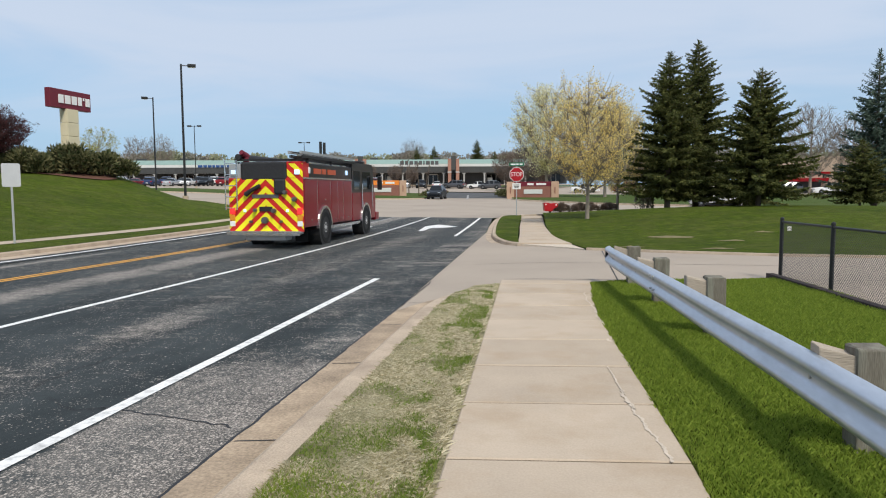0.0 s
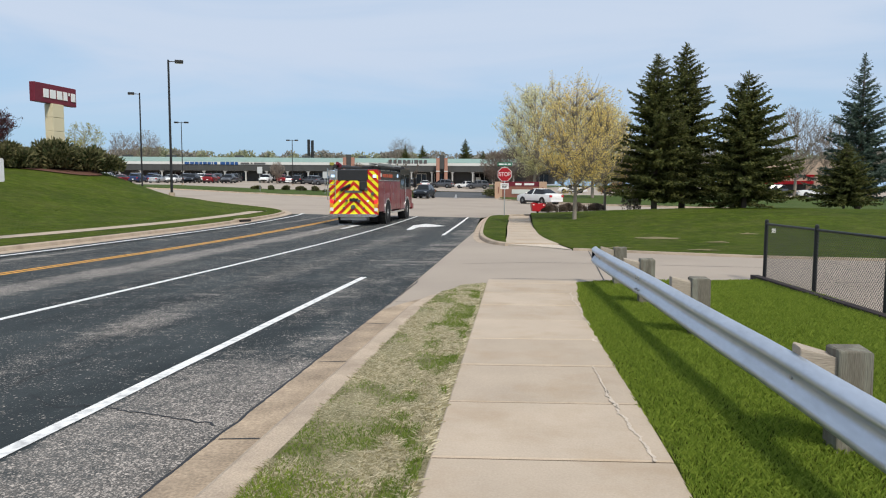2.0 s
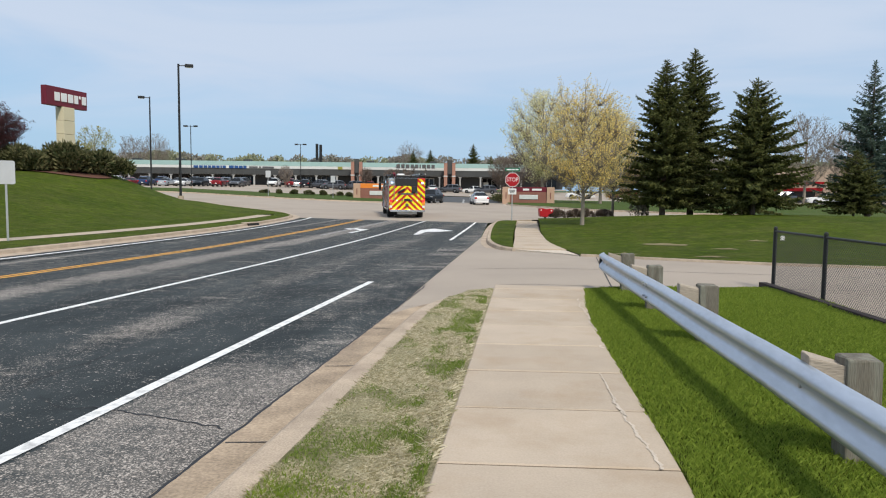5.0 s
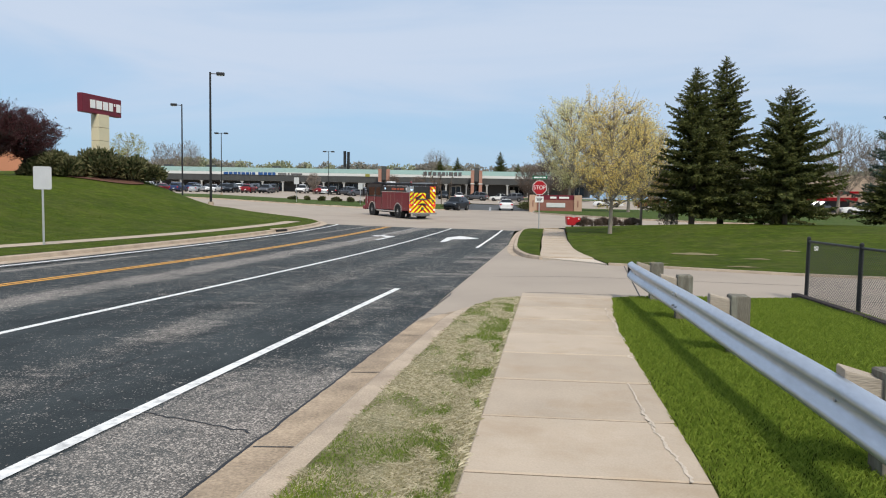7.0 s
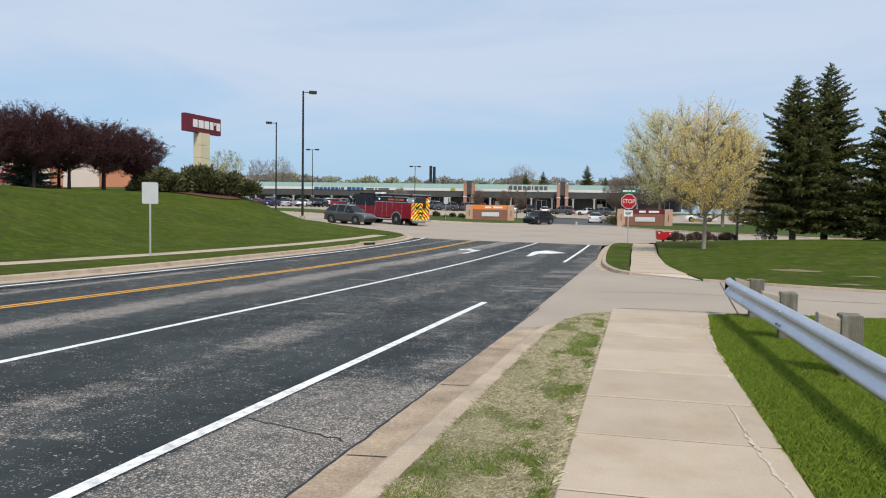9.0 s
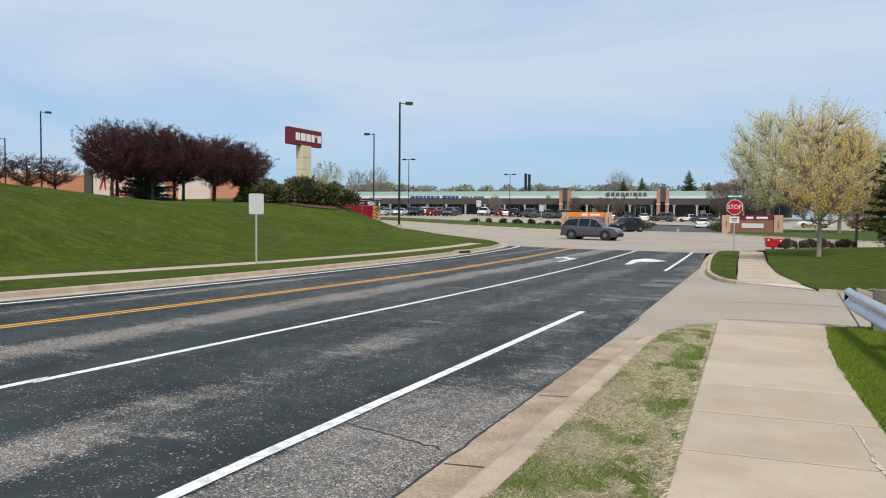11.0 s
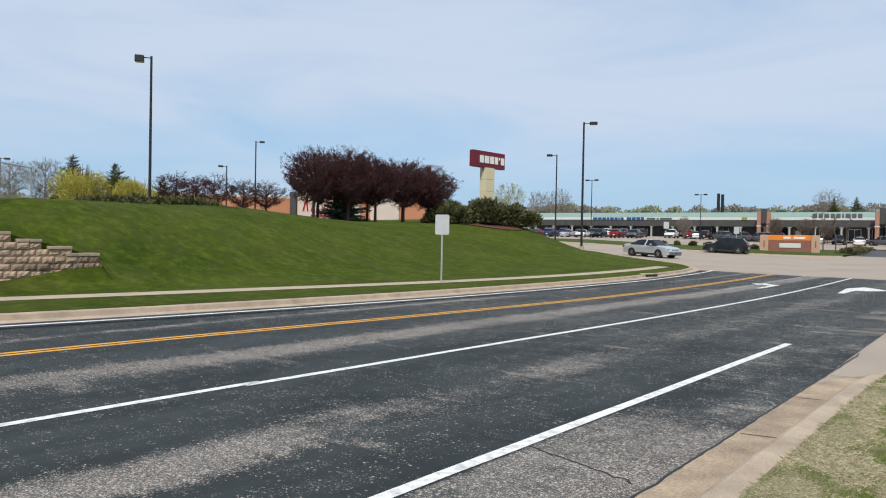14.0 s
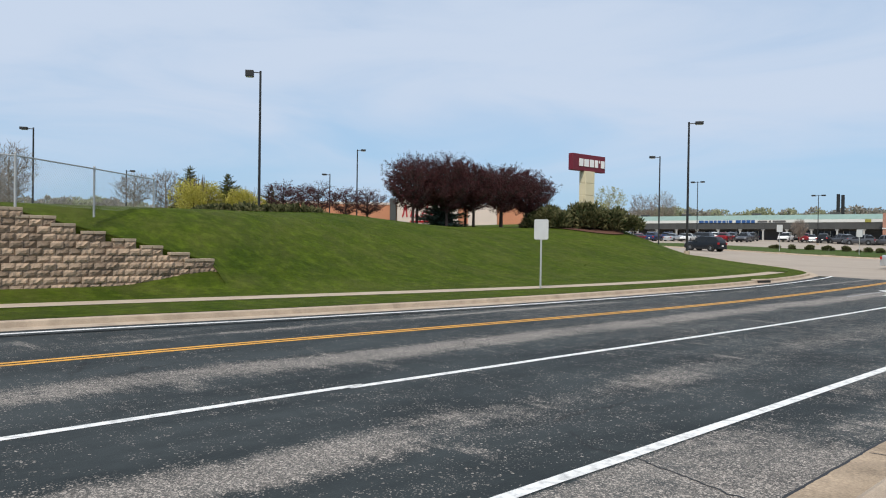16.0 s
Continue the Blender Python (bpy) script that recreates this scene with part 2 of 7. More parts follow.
def leaf_mat(name, c1, c2, trans=0.25, rough=0.6):
    m = bpy.data.materials.new(name)
    m.use_nodes = True
    t = m.node_tree
    b = t.nodes["Principled BSDF"]
    b.inputs["Roughness"].default_value = rough
    b.inputs["Specular IOR Level"].default_value = 0.25
    g = t.nodes.new("ShaderNodeNewGeometry")
    mx = t.nodes.new("ShaderNodeMixRGB")
    mx.inputs[1].default_value, mx.inputs[2].default_value = (*c1, 1), (*c2, 1)
    t.links.new(g.outputs["Random Per Island"], mx.inputs[0])
    t.links.new(mx.outputs[0], b.inputs["Base Color"])
    if trans:
        tr = t.nodes.new("ShaderNodeBsdfTranslucent")
        t.links.new(mx.outputs[0], tr.inputs[0])
        ms = t.nodes.new("ShaderNodeMixShader")
        ms.inputs[0].default_value = trans
        t.links.new(b.outputs[0], ms.inputs[1])
        t.links.new(tr.outputs[0], ms.inputs[2])
        t.links.new(ms.outputs[0], t.nodes["Material Output"].inputs[0])
    return m


ASPHALT = asphalt_mat()
ASPHALT_FAR = mat("far_asphalt", (0.075, 0.078, 0.08), 0.9, var=0.2, scale=0.4, fine=20, dirt=(0.16, 0.15, 0.14), dirt_amt=0.4, dirt_scale=0.2)
CONCRETE_WALK = mat("walk_concrete", (0.455, 0.372, 0.285), 0.9, var=0.16, scale=1.6, fine=70, bump=0.3, dirt=(0.36, 0.255, 0.155), dirt_amt=0.5, dirt_scale=1.4, rand=0.35)
CONCRETE_ROAD = mat("road_concrete", (0.365, 0.308, 0.250), 0.9, var=0.12, scale=0.35, fine=50, bump=0.25, dirt=(0.27, 0.228, 0.19), dirt_amt=0.7, dirt_scale=0.16)
CONCRETE_KERB = mat("kerb_concrete", (0.45, 0.36, 0.27), 0.9, var=0.42, scale=2.0, fine=75, bump=0.8, dirt=(0.25, 0.19, 0.14), dirt_amt=0.5, dirt_scale=2.2)
GUTTER = mat("gutter_concrete", (0.37, 0.285, 0.20), 0.95, var=0.62, scale=2.4, fine=48, bump=1.0, dirt=(0.20, 0.155, 0.115), dirt_amt=0.55, dirt_scale=1.8)
PATCH_WHITE = mat("spalled_concrete", (0.56, 0.48, 0.39), 0.95, var=0.25, scale=9, fine=60, bump=0.6)
PAINT_WHITE = mat("road_paint_white", (0.78, 0.78, 0.76), 0.7, var=0.10, scale=3, fine=70, bump=0.3, dirt=(0.25, 0.25, 0.25), dirt_amt=0.8, dirt_scale=9)
PAINT_WHITE_OLD = mat("road_paint_worn", (0.36, 0.36, 0.355), 0.8, var=0.25, scale=3, fine=70, bump=0.3, dirt=(0.07, 0.075, 0.078), dirt_amt=0.95, dirt_scale=5)
PAINT_YELLOW = mat("road_paint_yellow", (0.72, 0.36, 0.055), 0.7, var=0.12, scale=3, fine=70, bump=0.3, dirt=(0.20, 0.13, 0.07), dirt_amt=0.6, dirt_scale=6)
GRASS = lawn_mat("lawn_grass", (0.042, 0.071, 0.005), (0.082, 0.116, 0.008), (0.15, 0.13, 0.05), 0.35, 0.7)
GRASS_FAR = lawn_mat("far_grass", (0.050, 0.090, 0.018), (0.075, 0.115, 0.025), (0.17, 0.15, 0.07), 0.35, 0.1)
GRASS_DRY = lawn_mat("dry_verge_grass", (0.13, 0.145, 0.045), (0.26, 0.22, 0.125), (0.58, 0.51, 0.33), 0.85, 2.6)
BLADE = leaf_mat("grass_blade", (0.14, 0.215, 0.022), (0.31, 0.39, 0.06), 0.4)
BLADE_VERGE = leaf_mat("verge_grass_blade", (0.10, 0.165, 0.022), (0.27, 0.34, 0.07), 0.35)
BANK_BLADE = leaf_mat("bank_grass_blade", (0.050, 0.086, 0.009), (0.105, 0.150, 0.017), 0.35)
BLADE_DRY = leaf_mat("dry_grass_blade", (0.26, 0.235, 0.11), (0.80, 0.72, 0.54), 0.25)
STEEL = mat("galvanised_steel", (0.56, 0.60, 0.66), 0.42, metal=0.75, var=0.12, scale=2.5, fine=30, bump=0.05, dirt=(0.34, 0.37, 0.41), dirt_amt=0.5, dirt_scale=3.0, stretch=(1, 0.3, 1))
STEEL_DULL = mat("dull_steel", (0.45, 0.46, 0.46), 0.55, metal=0.6, var=0.15, scale=5, fine=40, bump=0.05)
TIMBER = mat("weathered_timber", (0.155, 0.14, 0.11), 0.95, var=0.5, scale=3, fine=30, bump=0.8, dirt=(0.30, 0.31, 0.25), dirt_amt=0.75, dirt_scale=2.5, stretch=(4, 4, 0.5))
TIMBER_PALE = mat("pale_split_timber", (0.40, 0.34, 0.27), 0.95, var=0.3, scale=3, fine=30, bump=0.6, dirt=(0.16, 0.13, 0.10), dirt_amt=0.5, dirt_scale=3, stretch=(0.6, 4, 4))
BLACK_METAL = mat("black_coated_metal", (0.018, 0.019, 0.020), 0.5, var=0.2, scale=5, fine=40, bump=0.02)
BARK = mat("bark", (0.13, 0.10, 0.078), 0.95, var=0.4, scale=3, fine=25, bump=0.8, stretch=(3, 3, 0.6))
BARK_GREY = mat("grey_bark", (0.27, 0.23, 0.185), 0.95, var=0.3, scale=3, fine=25, bump=0.6, stretch=(3, 3, 0.6))
BARK_DARK = mat("dark_bark", (0.055, 0.040, 0.036), 0.95, var=0.3, scale=3, fine=25, bump=0.6)
GREEN_ROOF = mat("green_metal_roof", (0.23, 0.34, 0.285), 0.5, var=0.12, scale=0.4, fine=9, bump=0.05, stretch=(3, 0.3, 1))
FASCIA = mat("white_fascia", (0.62, 0.63, 0.60), 0.6, var=0.08, scale=0.3, fine=6, bump=0.03)
GREY_BAND = mat("dark_grey_panels", (0.060, 0.062, 0.060), 0.6, var=0.3, scale=0.5, fine=5, bump=0.04, stretch=(2, 1, 0.4))
# recess shade of the shopfronts is put into this near-black colour
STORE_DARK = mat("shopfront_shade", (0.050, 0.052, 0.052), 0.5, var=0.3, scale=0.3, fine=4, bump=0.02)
BRICK_PIER = mat("pink_brick", (0.38, 0.20, 0.145), 0.9, var=0.2, scale=1.5, fine=18, bump=0.4)
BRICK_RED = mat("red_brick", (0.26, 0.115, 0.085), 0.9, var=0.2, scale=1.5, fine=18, bump=0.4)
STONE_PINK = mat("pink_block", (0.50, 0.33, 0.23), 0.9, var=0.12, scale=1.5, fine=18, bump=0.3)
CREAM = mat("cream_panel", (0.66, 0.59, 0.40), 0.8, var=0.08, scale=0.8, fine=12, bump=0.05)
MAROON = mat("maroon_sign", (0.15, 0.012, 0.025), 0.5, var=0.08, scale=1, fine=20, bump=0.02)
WHITE = mat("white_paint", (0.80, 0.80, 0.78), 0.5, var=0.05, scale=2, fine=25, bump=0.02)
ORANGE = mat("orange_board", (0.80, 0.24, 0.03), 0.5, var=0.06, scale=2, fine=25, bump=0.02)
RED = mat("red_paint", (0.42, 0.010, 0.016), 0.35, var=0.08, scale=2, fine=25, bump=0.02)
SIGN_GREEN = mat("sign_green", (0.01, 0.15, 0.075), 0.5, var=0.05, scale=2, fine=25, bump=0.0)
SIGN_BACK = mat("sign_back_aluminium", (0.55, 0.56, 0.56), 0.5, metal=0.3, var=0.08, scale=4, fine=30, bump=0.03)
GLASS_DARK = mat("tinted_glass", (0.008, 0.010, 0.012), 0.06, var=0.1, scale=1, fine=3, bump=0.0, spec=0.35)
TYRE = mat("tyre_rubber", (0.014, 0.014, 0.014), 0.85, var=0.2, scale=8, fine=50, bump=0.2)
RIM = mat("alloy_rim", (0.34, 0.35, 0.36), 0.4, metal=0.85, var=0.1, scale=8, fine=50, bump=0.0)
CHROME = mat("bright_metal", (0.70, 0.71, 0.72), 0.22, metal=0.95, var=0.05, scale=8, fine=50, bump=0.0)
WHEEL_DISC = mat("polished_wheel_disc", (0.62, 0.63, 0.64), 0.45, metal=0.35, var=0.12, scale=8, fine=50, bump=0.0)
DARK_TRIM = mat("dark_trim", (0.02, 0.02, 0.021), 0.6, var=0.15, scale=8, fine=50, bump=0.02)
MULCH = mat("red_brown_mulch", (0.12, 0.055, 0.035), 1.0, var=0.4, scale=4, fine=40, bump=0.8)
NEEDLE = leaf_mat("spruce_needles", (0.048, 0.063, 0.020), (0.172, 0.180, 0.054), 0.22, 0.8)
NEEDLE_BLUE = leaf_mat("blue_spruce_needles", (0.046, 0.078, 0.056), (0.145, 0.195, 0.150), 0.15, 0.8)
JUNIPER = leaf_mat("juniper_sprays", (0.026, 0.044, 0.013), (0.20, 0.185, 0.085), 0.15, 0.8)
LEAF_YELLOW = leaf_mat("young_yellow_leaves", (0.84, 0.63, 0.19), (0.94, 0.79, 0.36), 0.5)
LEAF_PALE = leaf_mat("young_pale_leaves", (0.78, 0.73, 0.38), (0.93, 0.88, 0.56), 0.55)
LEAF_PURPLE = leaf_mat("purple_leaves", (0.040, 0.011, 0.013), (0.115, 0.036, 0.038), 0.2)
LEAF_GREEN = leaf_mat("fresh_leaves", (0.26, 0.26, 0.055), (0.46, 0.42, 0.11), 0.3)
LEAF_FORSYTHIA = leaf_mat("yellow_flowering_leaves", (0.36, 0.34, 0.06), (0.60, 0.53, 0.14), 0.3)
LEAF_BRONZE = leaf_mat("bare_bronze_twigs", (0.12, 0.088, 0.07), (0.23, 0.175, 0.14), 0.15)
TWIG_GREY = leaf_mat("grey_twigs", (0.17, 0.14, 0.12), (0.30, 0.25, 0.21), 0.1)


# ---- terrain ----
def soft_ramp(v, k):
    v = max(-30.0, min(30.0, v / k))
    return math.log1p(math.exp(v)) * k


def sstep(v):
    v = max(0.0, min(1.0, v))
    return v * v * (3 - 2 * v)


def base_z(x, y):
    """Gentle fall of the land: level by the camera, rising towards the shops."""
    z = 0.011 * soft_ramp(y - 32, 4) + 0.007 * soft_ramp(-x - 12, 3)
    z += 0.025 * min(soft_ramp(-x - 14, 3), 40) * sstep((y - 38) / 18)
    return z + 0.016 * min(soft_ramp(y - 112, 6), 60)


def wall_top(y):
    return 0.92 + min(1.0, max(0.0, (8.8 - y) / 5.8)) * 1.5


BANK_EDGE = [(-16.3, 43.6), (-18.9, 47.2), (-24.8, 51.9), (-31.2, 57.6), (-40, 60.5), (-50, 57), (-60, 48.5), (-72, 33), (-90, 10), (-112, -26)]


def bank_distance(x, y):
    """How far a place on the bank lies from the cross street; below 0 beyond it."""
    best, side = 1e9, 1
    for (ax, ay), (bx, by) in zip(BANK_EDGE, BANK_EDGE[1:]):
        dx, dy = bx - ax, by - ay
        k = max(0, min(1, ((x - ax) * dx + (y - ay) * dy) / (dx * dx + dy * dy)))
        d = math.hypot(x - ax - k * dx, y - ay - k * dy)
        if d < best:
            best, side = d, (1 if dx * (y - ay) - dy * (x - ax) > 0 else -1)
    return best * side


def hill_z(x, y):
    """The grass bank on the far side of the road, held by a block wall at its near end."""
    u = -18.0 - x
    if u <= 0:
        return 0.0
    v = bank_distance(x, y)
    width = 6.5 + 10.5 * sstep((y - 8) / 20)
    h = 2.55 + 0.35 * sstep((y - 5) / 20) - 0.42 * sstep((y - 22) / 12)
    z = h * sstep(u / width) * sstep(v / 9)
    if y < 9.4 and x < -20.0:
        z += max(0.0, wall_top(y) - 0.04 + 0.04 * min(5, -20 - x) - z) * sstep((9.4 - y) / 0.8)
    z += 0.10 * noise.noise((x * 0.12, y * 0.12, 0)) * sstep(u / 6) * sstep(v / 9)
    return z


def ground_z(x, y):
    return base_z(x, y) + hill_z(x, y)


def lawn_z(x, y):
    """The lawn under the spruces is slightly crowned."""
    d = math.hypot((x - 13) / 17, (y - 36.5) / 11)
    return base_z(x, y) + 0.62 * sstep(1.2 - d)


# ---- mesh helpers ----
from mathutils.geometry import delaunay_2d_cdt


def part(name, bm, material, parent=None, label="", smooth=False):
    me = bpy.data.meshes.new(name)
    bm.to_mesh(me)
    bm.free()
    for mt in (material if isinstance(material, (list, tuple)) else [material]):
        me.materials.append(mt)
    if smooth:
        me.polygons.foreach_set("use_smooth", [True] * len(me.polygons))
    ob = new(name, me)
    if parent is not None:
        ob.parent = parent
    if label:
        tagged(ob, label)
    return ob


def mesh_from(name, verts, faces, material, parent=None, label="", smooth=False, mats=None):
    me = bpy.data.meshes.new(name)
    me.from_pydata(verts, [], faces)
    for mt in (material if isinstance(material, (list, tuple)) else [material]):
        me.materials.append(mt)
    if mats is not None:
        me.polygons.foreach_set("material_index", mats)
    if smooth:
        me.polygons.foreach_set("use_smooth", [True] * len(me.polygons))
    me.update()
    ob = new(name, me)
    if parent is not None:
        ob.parent = parent
    if label:
        tagged(ob, label)
    return ob


def thing(name, label, category, m=None, group="", kind=""):
    e = new(name)
    e.empty_display_size = 0.3
    if m is not None:
        e.matrix_basis = m
    return tagged(e, label, category, group, kind)


def inside(poly, x, y):
    c = False
    n = len(poly)
    for i in range(n):
        x1, y1 = poly[i]
        x2, y2 = poly[i - 1]
        if (y1 > y) != (y2 > y) and x < (x2 - x1) * (y - y1) / (y2 - y1) + x1:
            c = not c
    return c


def dense(poly, step, closed=True):
    out = []
    n = len(poly)
    for i in range(n if closed else n - 1):
        a, b = Vector(poly[i]), Vector(poly[(i + 1) % n])
        k = max(1, math.ceil((b - a).length / step))
        out += [tuple(a.lerp(b, j / k)) for j in range(k)]
    if not closed:
        out.append(tuple(poly[-1]))
    return out


def curve(points, n=8):
    """A smooth line (Catmull-Rom) through points of the plan."""
    out = []
    P = [Vector(p) for p in points]
    P = [2 * P[0] - P[1]] + P + [2 * P[-1] - P[-2]]
    for i in range(1, len(P) - 2):
        a, b, c, d = P[i - 1:i + 3]
        for j in range(n):
            t = j / n
            out.append(tuple(0.5 * ((2 * b) + (c - a) * t + (2 * a - 5 * b + 4 * c - d) * t * t + (3 * b - a - 3 * c + d) * t ** 3)))
    out.append(tuple(P[-2]))
    return out


def patch(name, poly, height, step, material, edge=None, skirt=0.0):
    """A sheet of ground with the outline poly that follows height(x, y)."""
    ring = dense(poly, edge or step)
    xs, ys = [p[0] for p in ring], [p[1] for p in ring]
    pts = [Vector(p) for p in ring]
    y = min(ys) + step * 0.5
    row = 0
    near = step * 0.3
    arr = np.array(ring)
    while y < max(ys):
        x = min(xs) + step * (0.5 if row % 2 else 0.25)
        while x < max(xs):
            if inside(ring, x, y) and np.min((arr[:, 0] - x) ** 2 + (arr[:, 1] - y) ** 2) > near * near:
                pts.append(Vector((x, y)))
            x += step
        y += step
        row += 1
    n = len(ring)
    v, e, f, *_ = delaunay_2d_cdt(pts, [(i, (i + 1) % n) for i in range(n)], [list(range(n))], 1, 1e-4)
    verts = [(p.x, p.y, height(p.x, p.y)) for p in v]
    faces = [tuple(q) for q in f]
    if skirt:
        k = len(verts)
        verts += [(p[0], p[1], height(p[0], p[1]) - skirt) for p in ring]
        faces += [(i, k + i, k + (i + 1) % n, (i + 1) % n) for i in range(n)]
    return mesh_from(name, verts, faces, material, smooth=not skirt)


def ribbon(name, line, half, height, material, thick=0.006, parent=None, step=1.0, rag=0.0):
    """A strip of paint along a line of the plan, with a slightly ragged edge."""
    pts = dense(line, step, closed=False)
    verts, faces = [], []
    for i, p in enumerate(pts):
        a = Vector(pts[max(0, i - 1)])
        b = Vector(pts[min(len(pts) - 1, i + 1)])
        d = (b - a).normalized()
        nrm = Vector((-d.y, d.x))
        for s in (-1, 1):
            q = Vector(p) + nrm * s * (half * random.uniform(0.95 - rag, 1.05 + rag) + random.uniform(-0.003, 0.003))
            verts.append((q.x, q.y, height(q.x, q.y) + thick))
        if i:
            k = 2 * i
            faces.append((k - 2, k - 1, k + 1, k))
    return mesh_from(name, verts, faces, material, parent)


def sweep(name, line, profile, height, material, parent=None, step=1.0, closed_ends=True):
    """A profile of (across, up) swept along a line of the plan; across grows to the line's left."""
    pts = dense(line, step, closed=False)
    verts, faces = [], []
    m = len(profile)
    for i, p in enumerate(pts):
        a = Vector(pts[max(0, i - 1)])
        b = Vector(pts[min(len(pts) - 1, i + 1)])
        d = (b - a).normalized()
        nrm = Vector((-d.y, d.x))
        for across, up in profile:
            q = Vector(p) + nrm * across
            verts.append((q.x, q.y, height(p[0], p[1]) + up))
        if i:
            for j in range(m - 1):
                k = i * m + j
                faces.append((k - m, k, k + 1, k - m + 1))
    if closed_ends:
        faces.append(tuple(range(m)))
        faces.append(tuple(reversed(range((len(pts) - 1) * m, len(pts) * m))))
    return mesh_from(name, verts, faces, material, parent)


def box(bm, x0, x1, y0, y1, z0, z1, bevel=0.0, mi=0):
    r = bmesh.ops.create_cube(bm, size=1, matrix=Matrix.Translation(((x0 + x1) / 2, (y0 + y1) / 2, (z0 + z1) / 2)) @ Matrix.Diagonal((abs(x1 - x0), abs(y1 - y0), abs(z1 - z0), 1)))
    vs = r["verts"]
    fs = {f for v in vs for f in v.link_faces}
    for f in fs:
        f.material_index = mi
    if bevel:
        es = list({e for v in vs for e in v.link_edges})
        r2 = bmesh.ops.bevel(bm, geom=es, offset=bevel, segments=2, profile=0.5, affect='EDGES')
        for f in r2["faces"]:
            f.material_index = mi
    return bm


def boxed(x0, x1, y0, y1, z0, z1, bevel=0.0):
    return box(bmesh.new(), x0, x1, y0, y1, z0, z1, bevel)


def tube(bm, a, b, r0, r1, seg=8, caps=True):
    a, b = Vector(a), Vector(b)
    d = b - a
    m = Matrix.Translation((a + b) / 2) @ d.to_track_quat('Z', 'Y').to_matrix().to_4x4()
    bmesh.ops.create_cone(bm, cap_ends=caps, segments=seg, radius1=r0, radius2=r1, depth=d.length, matrix=m)
    return bm


def tubed(a, b, r0, r1=None, seg=10):
    return tube(bmesh.new(), a, b, r0, r0 if r1 is None else r1, seg)


def prism(bm, pts, axis, lo, hi, mi=0):
    """A solid from an outline of (u, v) pushed along an axis from lo to hi."""
    def at(u, v, w):
        return {'x': (w, u, v), 'y': (u, w, v), 'z': (u, v, w)}[axis]
    a = [bm.verts.new(at(u, v, lo)) for u, v in pts]
    b = [bm.verts.new(at(u, v, hi)) for u, v in pts]
    fs = [bm.faces.new(a), bm.faces.new(list(reversed(b)))]
    n = len(pts)
    for i in range(n):
        fs.append(bm.faces.new((a[i], b[i], b[(i + 1) % n], a[(i + 1) % n])))
    for f in fs:
        f.material_index = mi
    bmesh.ops.recalc_face_normals(bm, faces=fs)
    return bm


def words(name, text, size, material, m, parent=None, depth=0.01, squeeze=1.0, bold=0.0):
    """Raised letters in the built-in font, facing +z of m, centred."""
    cu = bpy.data.curves.new(name, 'FONT')
    cu.body = text
    cu.size = size
    cu.align_x, cu.align_y = 'CENTER', 'CENTER'
    cu.extrude = depth
    cu.offset = bold
    cu.resolution_u = 3
    tmp = new(name, cu)
    dg = bpy.context.evaluated_depsgraph_get()
    me = bpy.data.meshes.new_from_object(tmp.evaluated_get(dg))
    bpy.data.objects.remove(tmp)
    bpy.data.curves.remove(cu)
    me.materials.clear()
    me.materials.append(material)
    ob = new(name, me)
    me.transform(m @ Matrix.Diagonal((squeeze, 1, 1, 1)))
    if parent is not None:
        ob.parent = parent
    return ob


UP = Matrix.Rotation(radians(90), 4, 'X')       # stands writing up, to be read from -y

# pale budding tones, lightened further with distance haze put into the colour
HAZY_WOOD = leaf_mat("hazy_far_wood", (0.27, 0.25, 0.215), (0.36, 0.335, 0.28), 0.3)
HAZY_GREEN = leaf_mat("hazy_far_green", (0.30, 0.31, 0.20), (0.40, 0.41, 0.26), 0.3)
JOINT_DIRT = mat("joint_dirt", (0.15, 0.115, 0.075), 1.0, var=0.4, scale=6, fine=60, bump=0.6)


# ---- ground, roads, kerbs, walks ----
KERB = 0.12


def road_z(x, y):
    return base_z(x, y) - KERB


def gz(x, y):
    return ground_z(x, y)


def horizon_sheet():
    """The land out to the horizon; it lies under the lawns and roads."""
    def steps(lo, hi, s, far, n):
        mid = np.arange(lo, hi + s, s)
        a = lo - np.geomspace(1, far, n)[::-1]
        b = hi + np.geomspace(1, far, n)
        return np.concatenate([a, mid, b])
    xs, ys = steps(-140, 80, 5, 2500, 14), steps(-40, 190, 5, 2500, 14)
    verts, faces = [], []
    for yy in ys:
        for xx in xs:
            d = max(-125 - xx, xx - 70, -30 - yy, yy - 178, 0)
            far = 5.5 * sstep((math.hypot(xx, yy) - 250) / 900)
            verts.append((xx, yy, ground_z(max(-140, min(80, xx)), max(-40, min(190, yy))) - 0.45 * (1 - min(1, d / 8)) - 0.01 + far))
    n = len(xs)
    for j in range(len(ys) - 1):
        for i in range(n - 1):
            k = j * n + i
            faces.append((k, k + 1, k + n + 1, k + n))
    ob = mesh_from("ground", verts, faces, GRASS_FAR, smooth=True)
    tagged(ob, "open ground with thin grass reaching the horizon", "ground", kind="structure")


horizon_sheet()

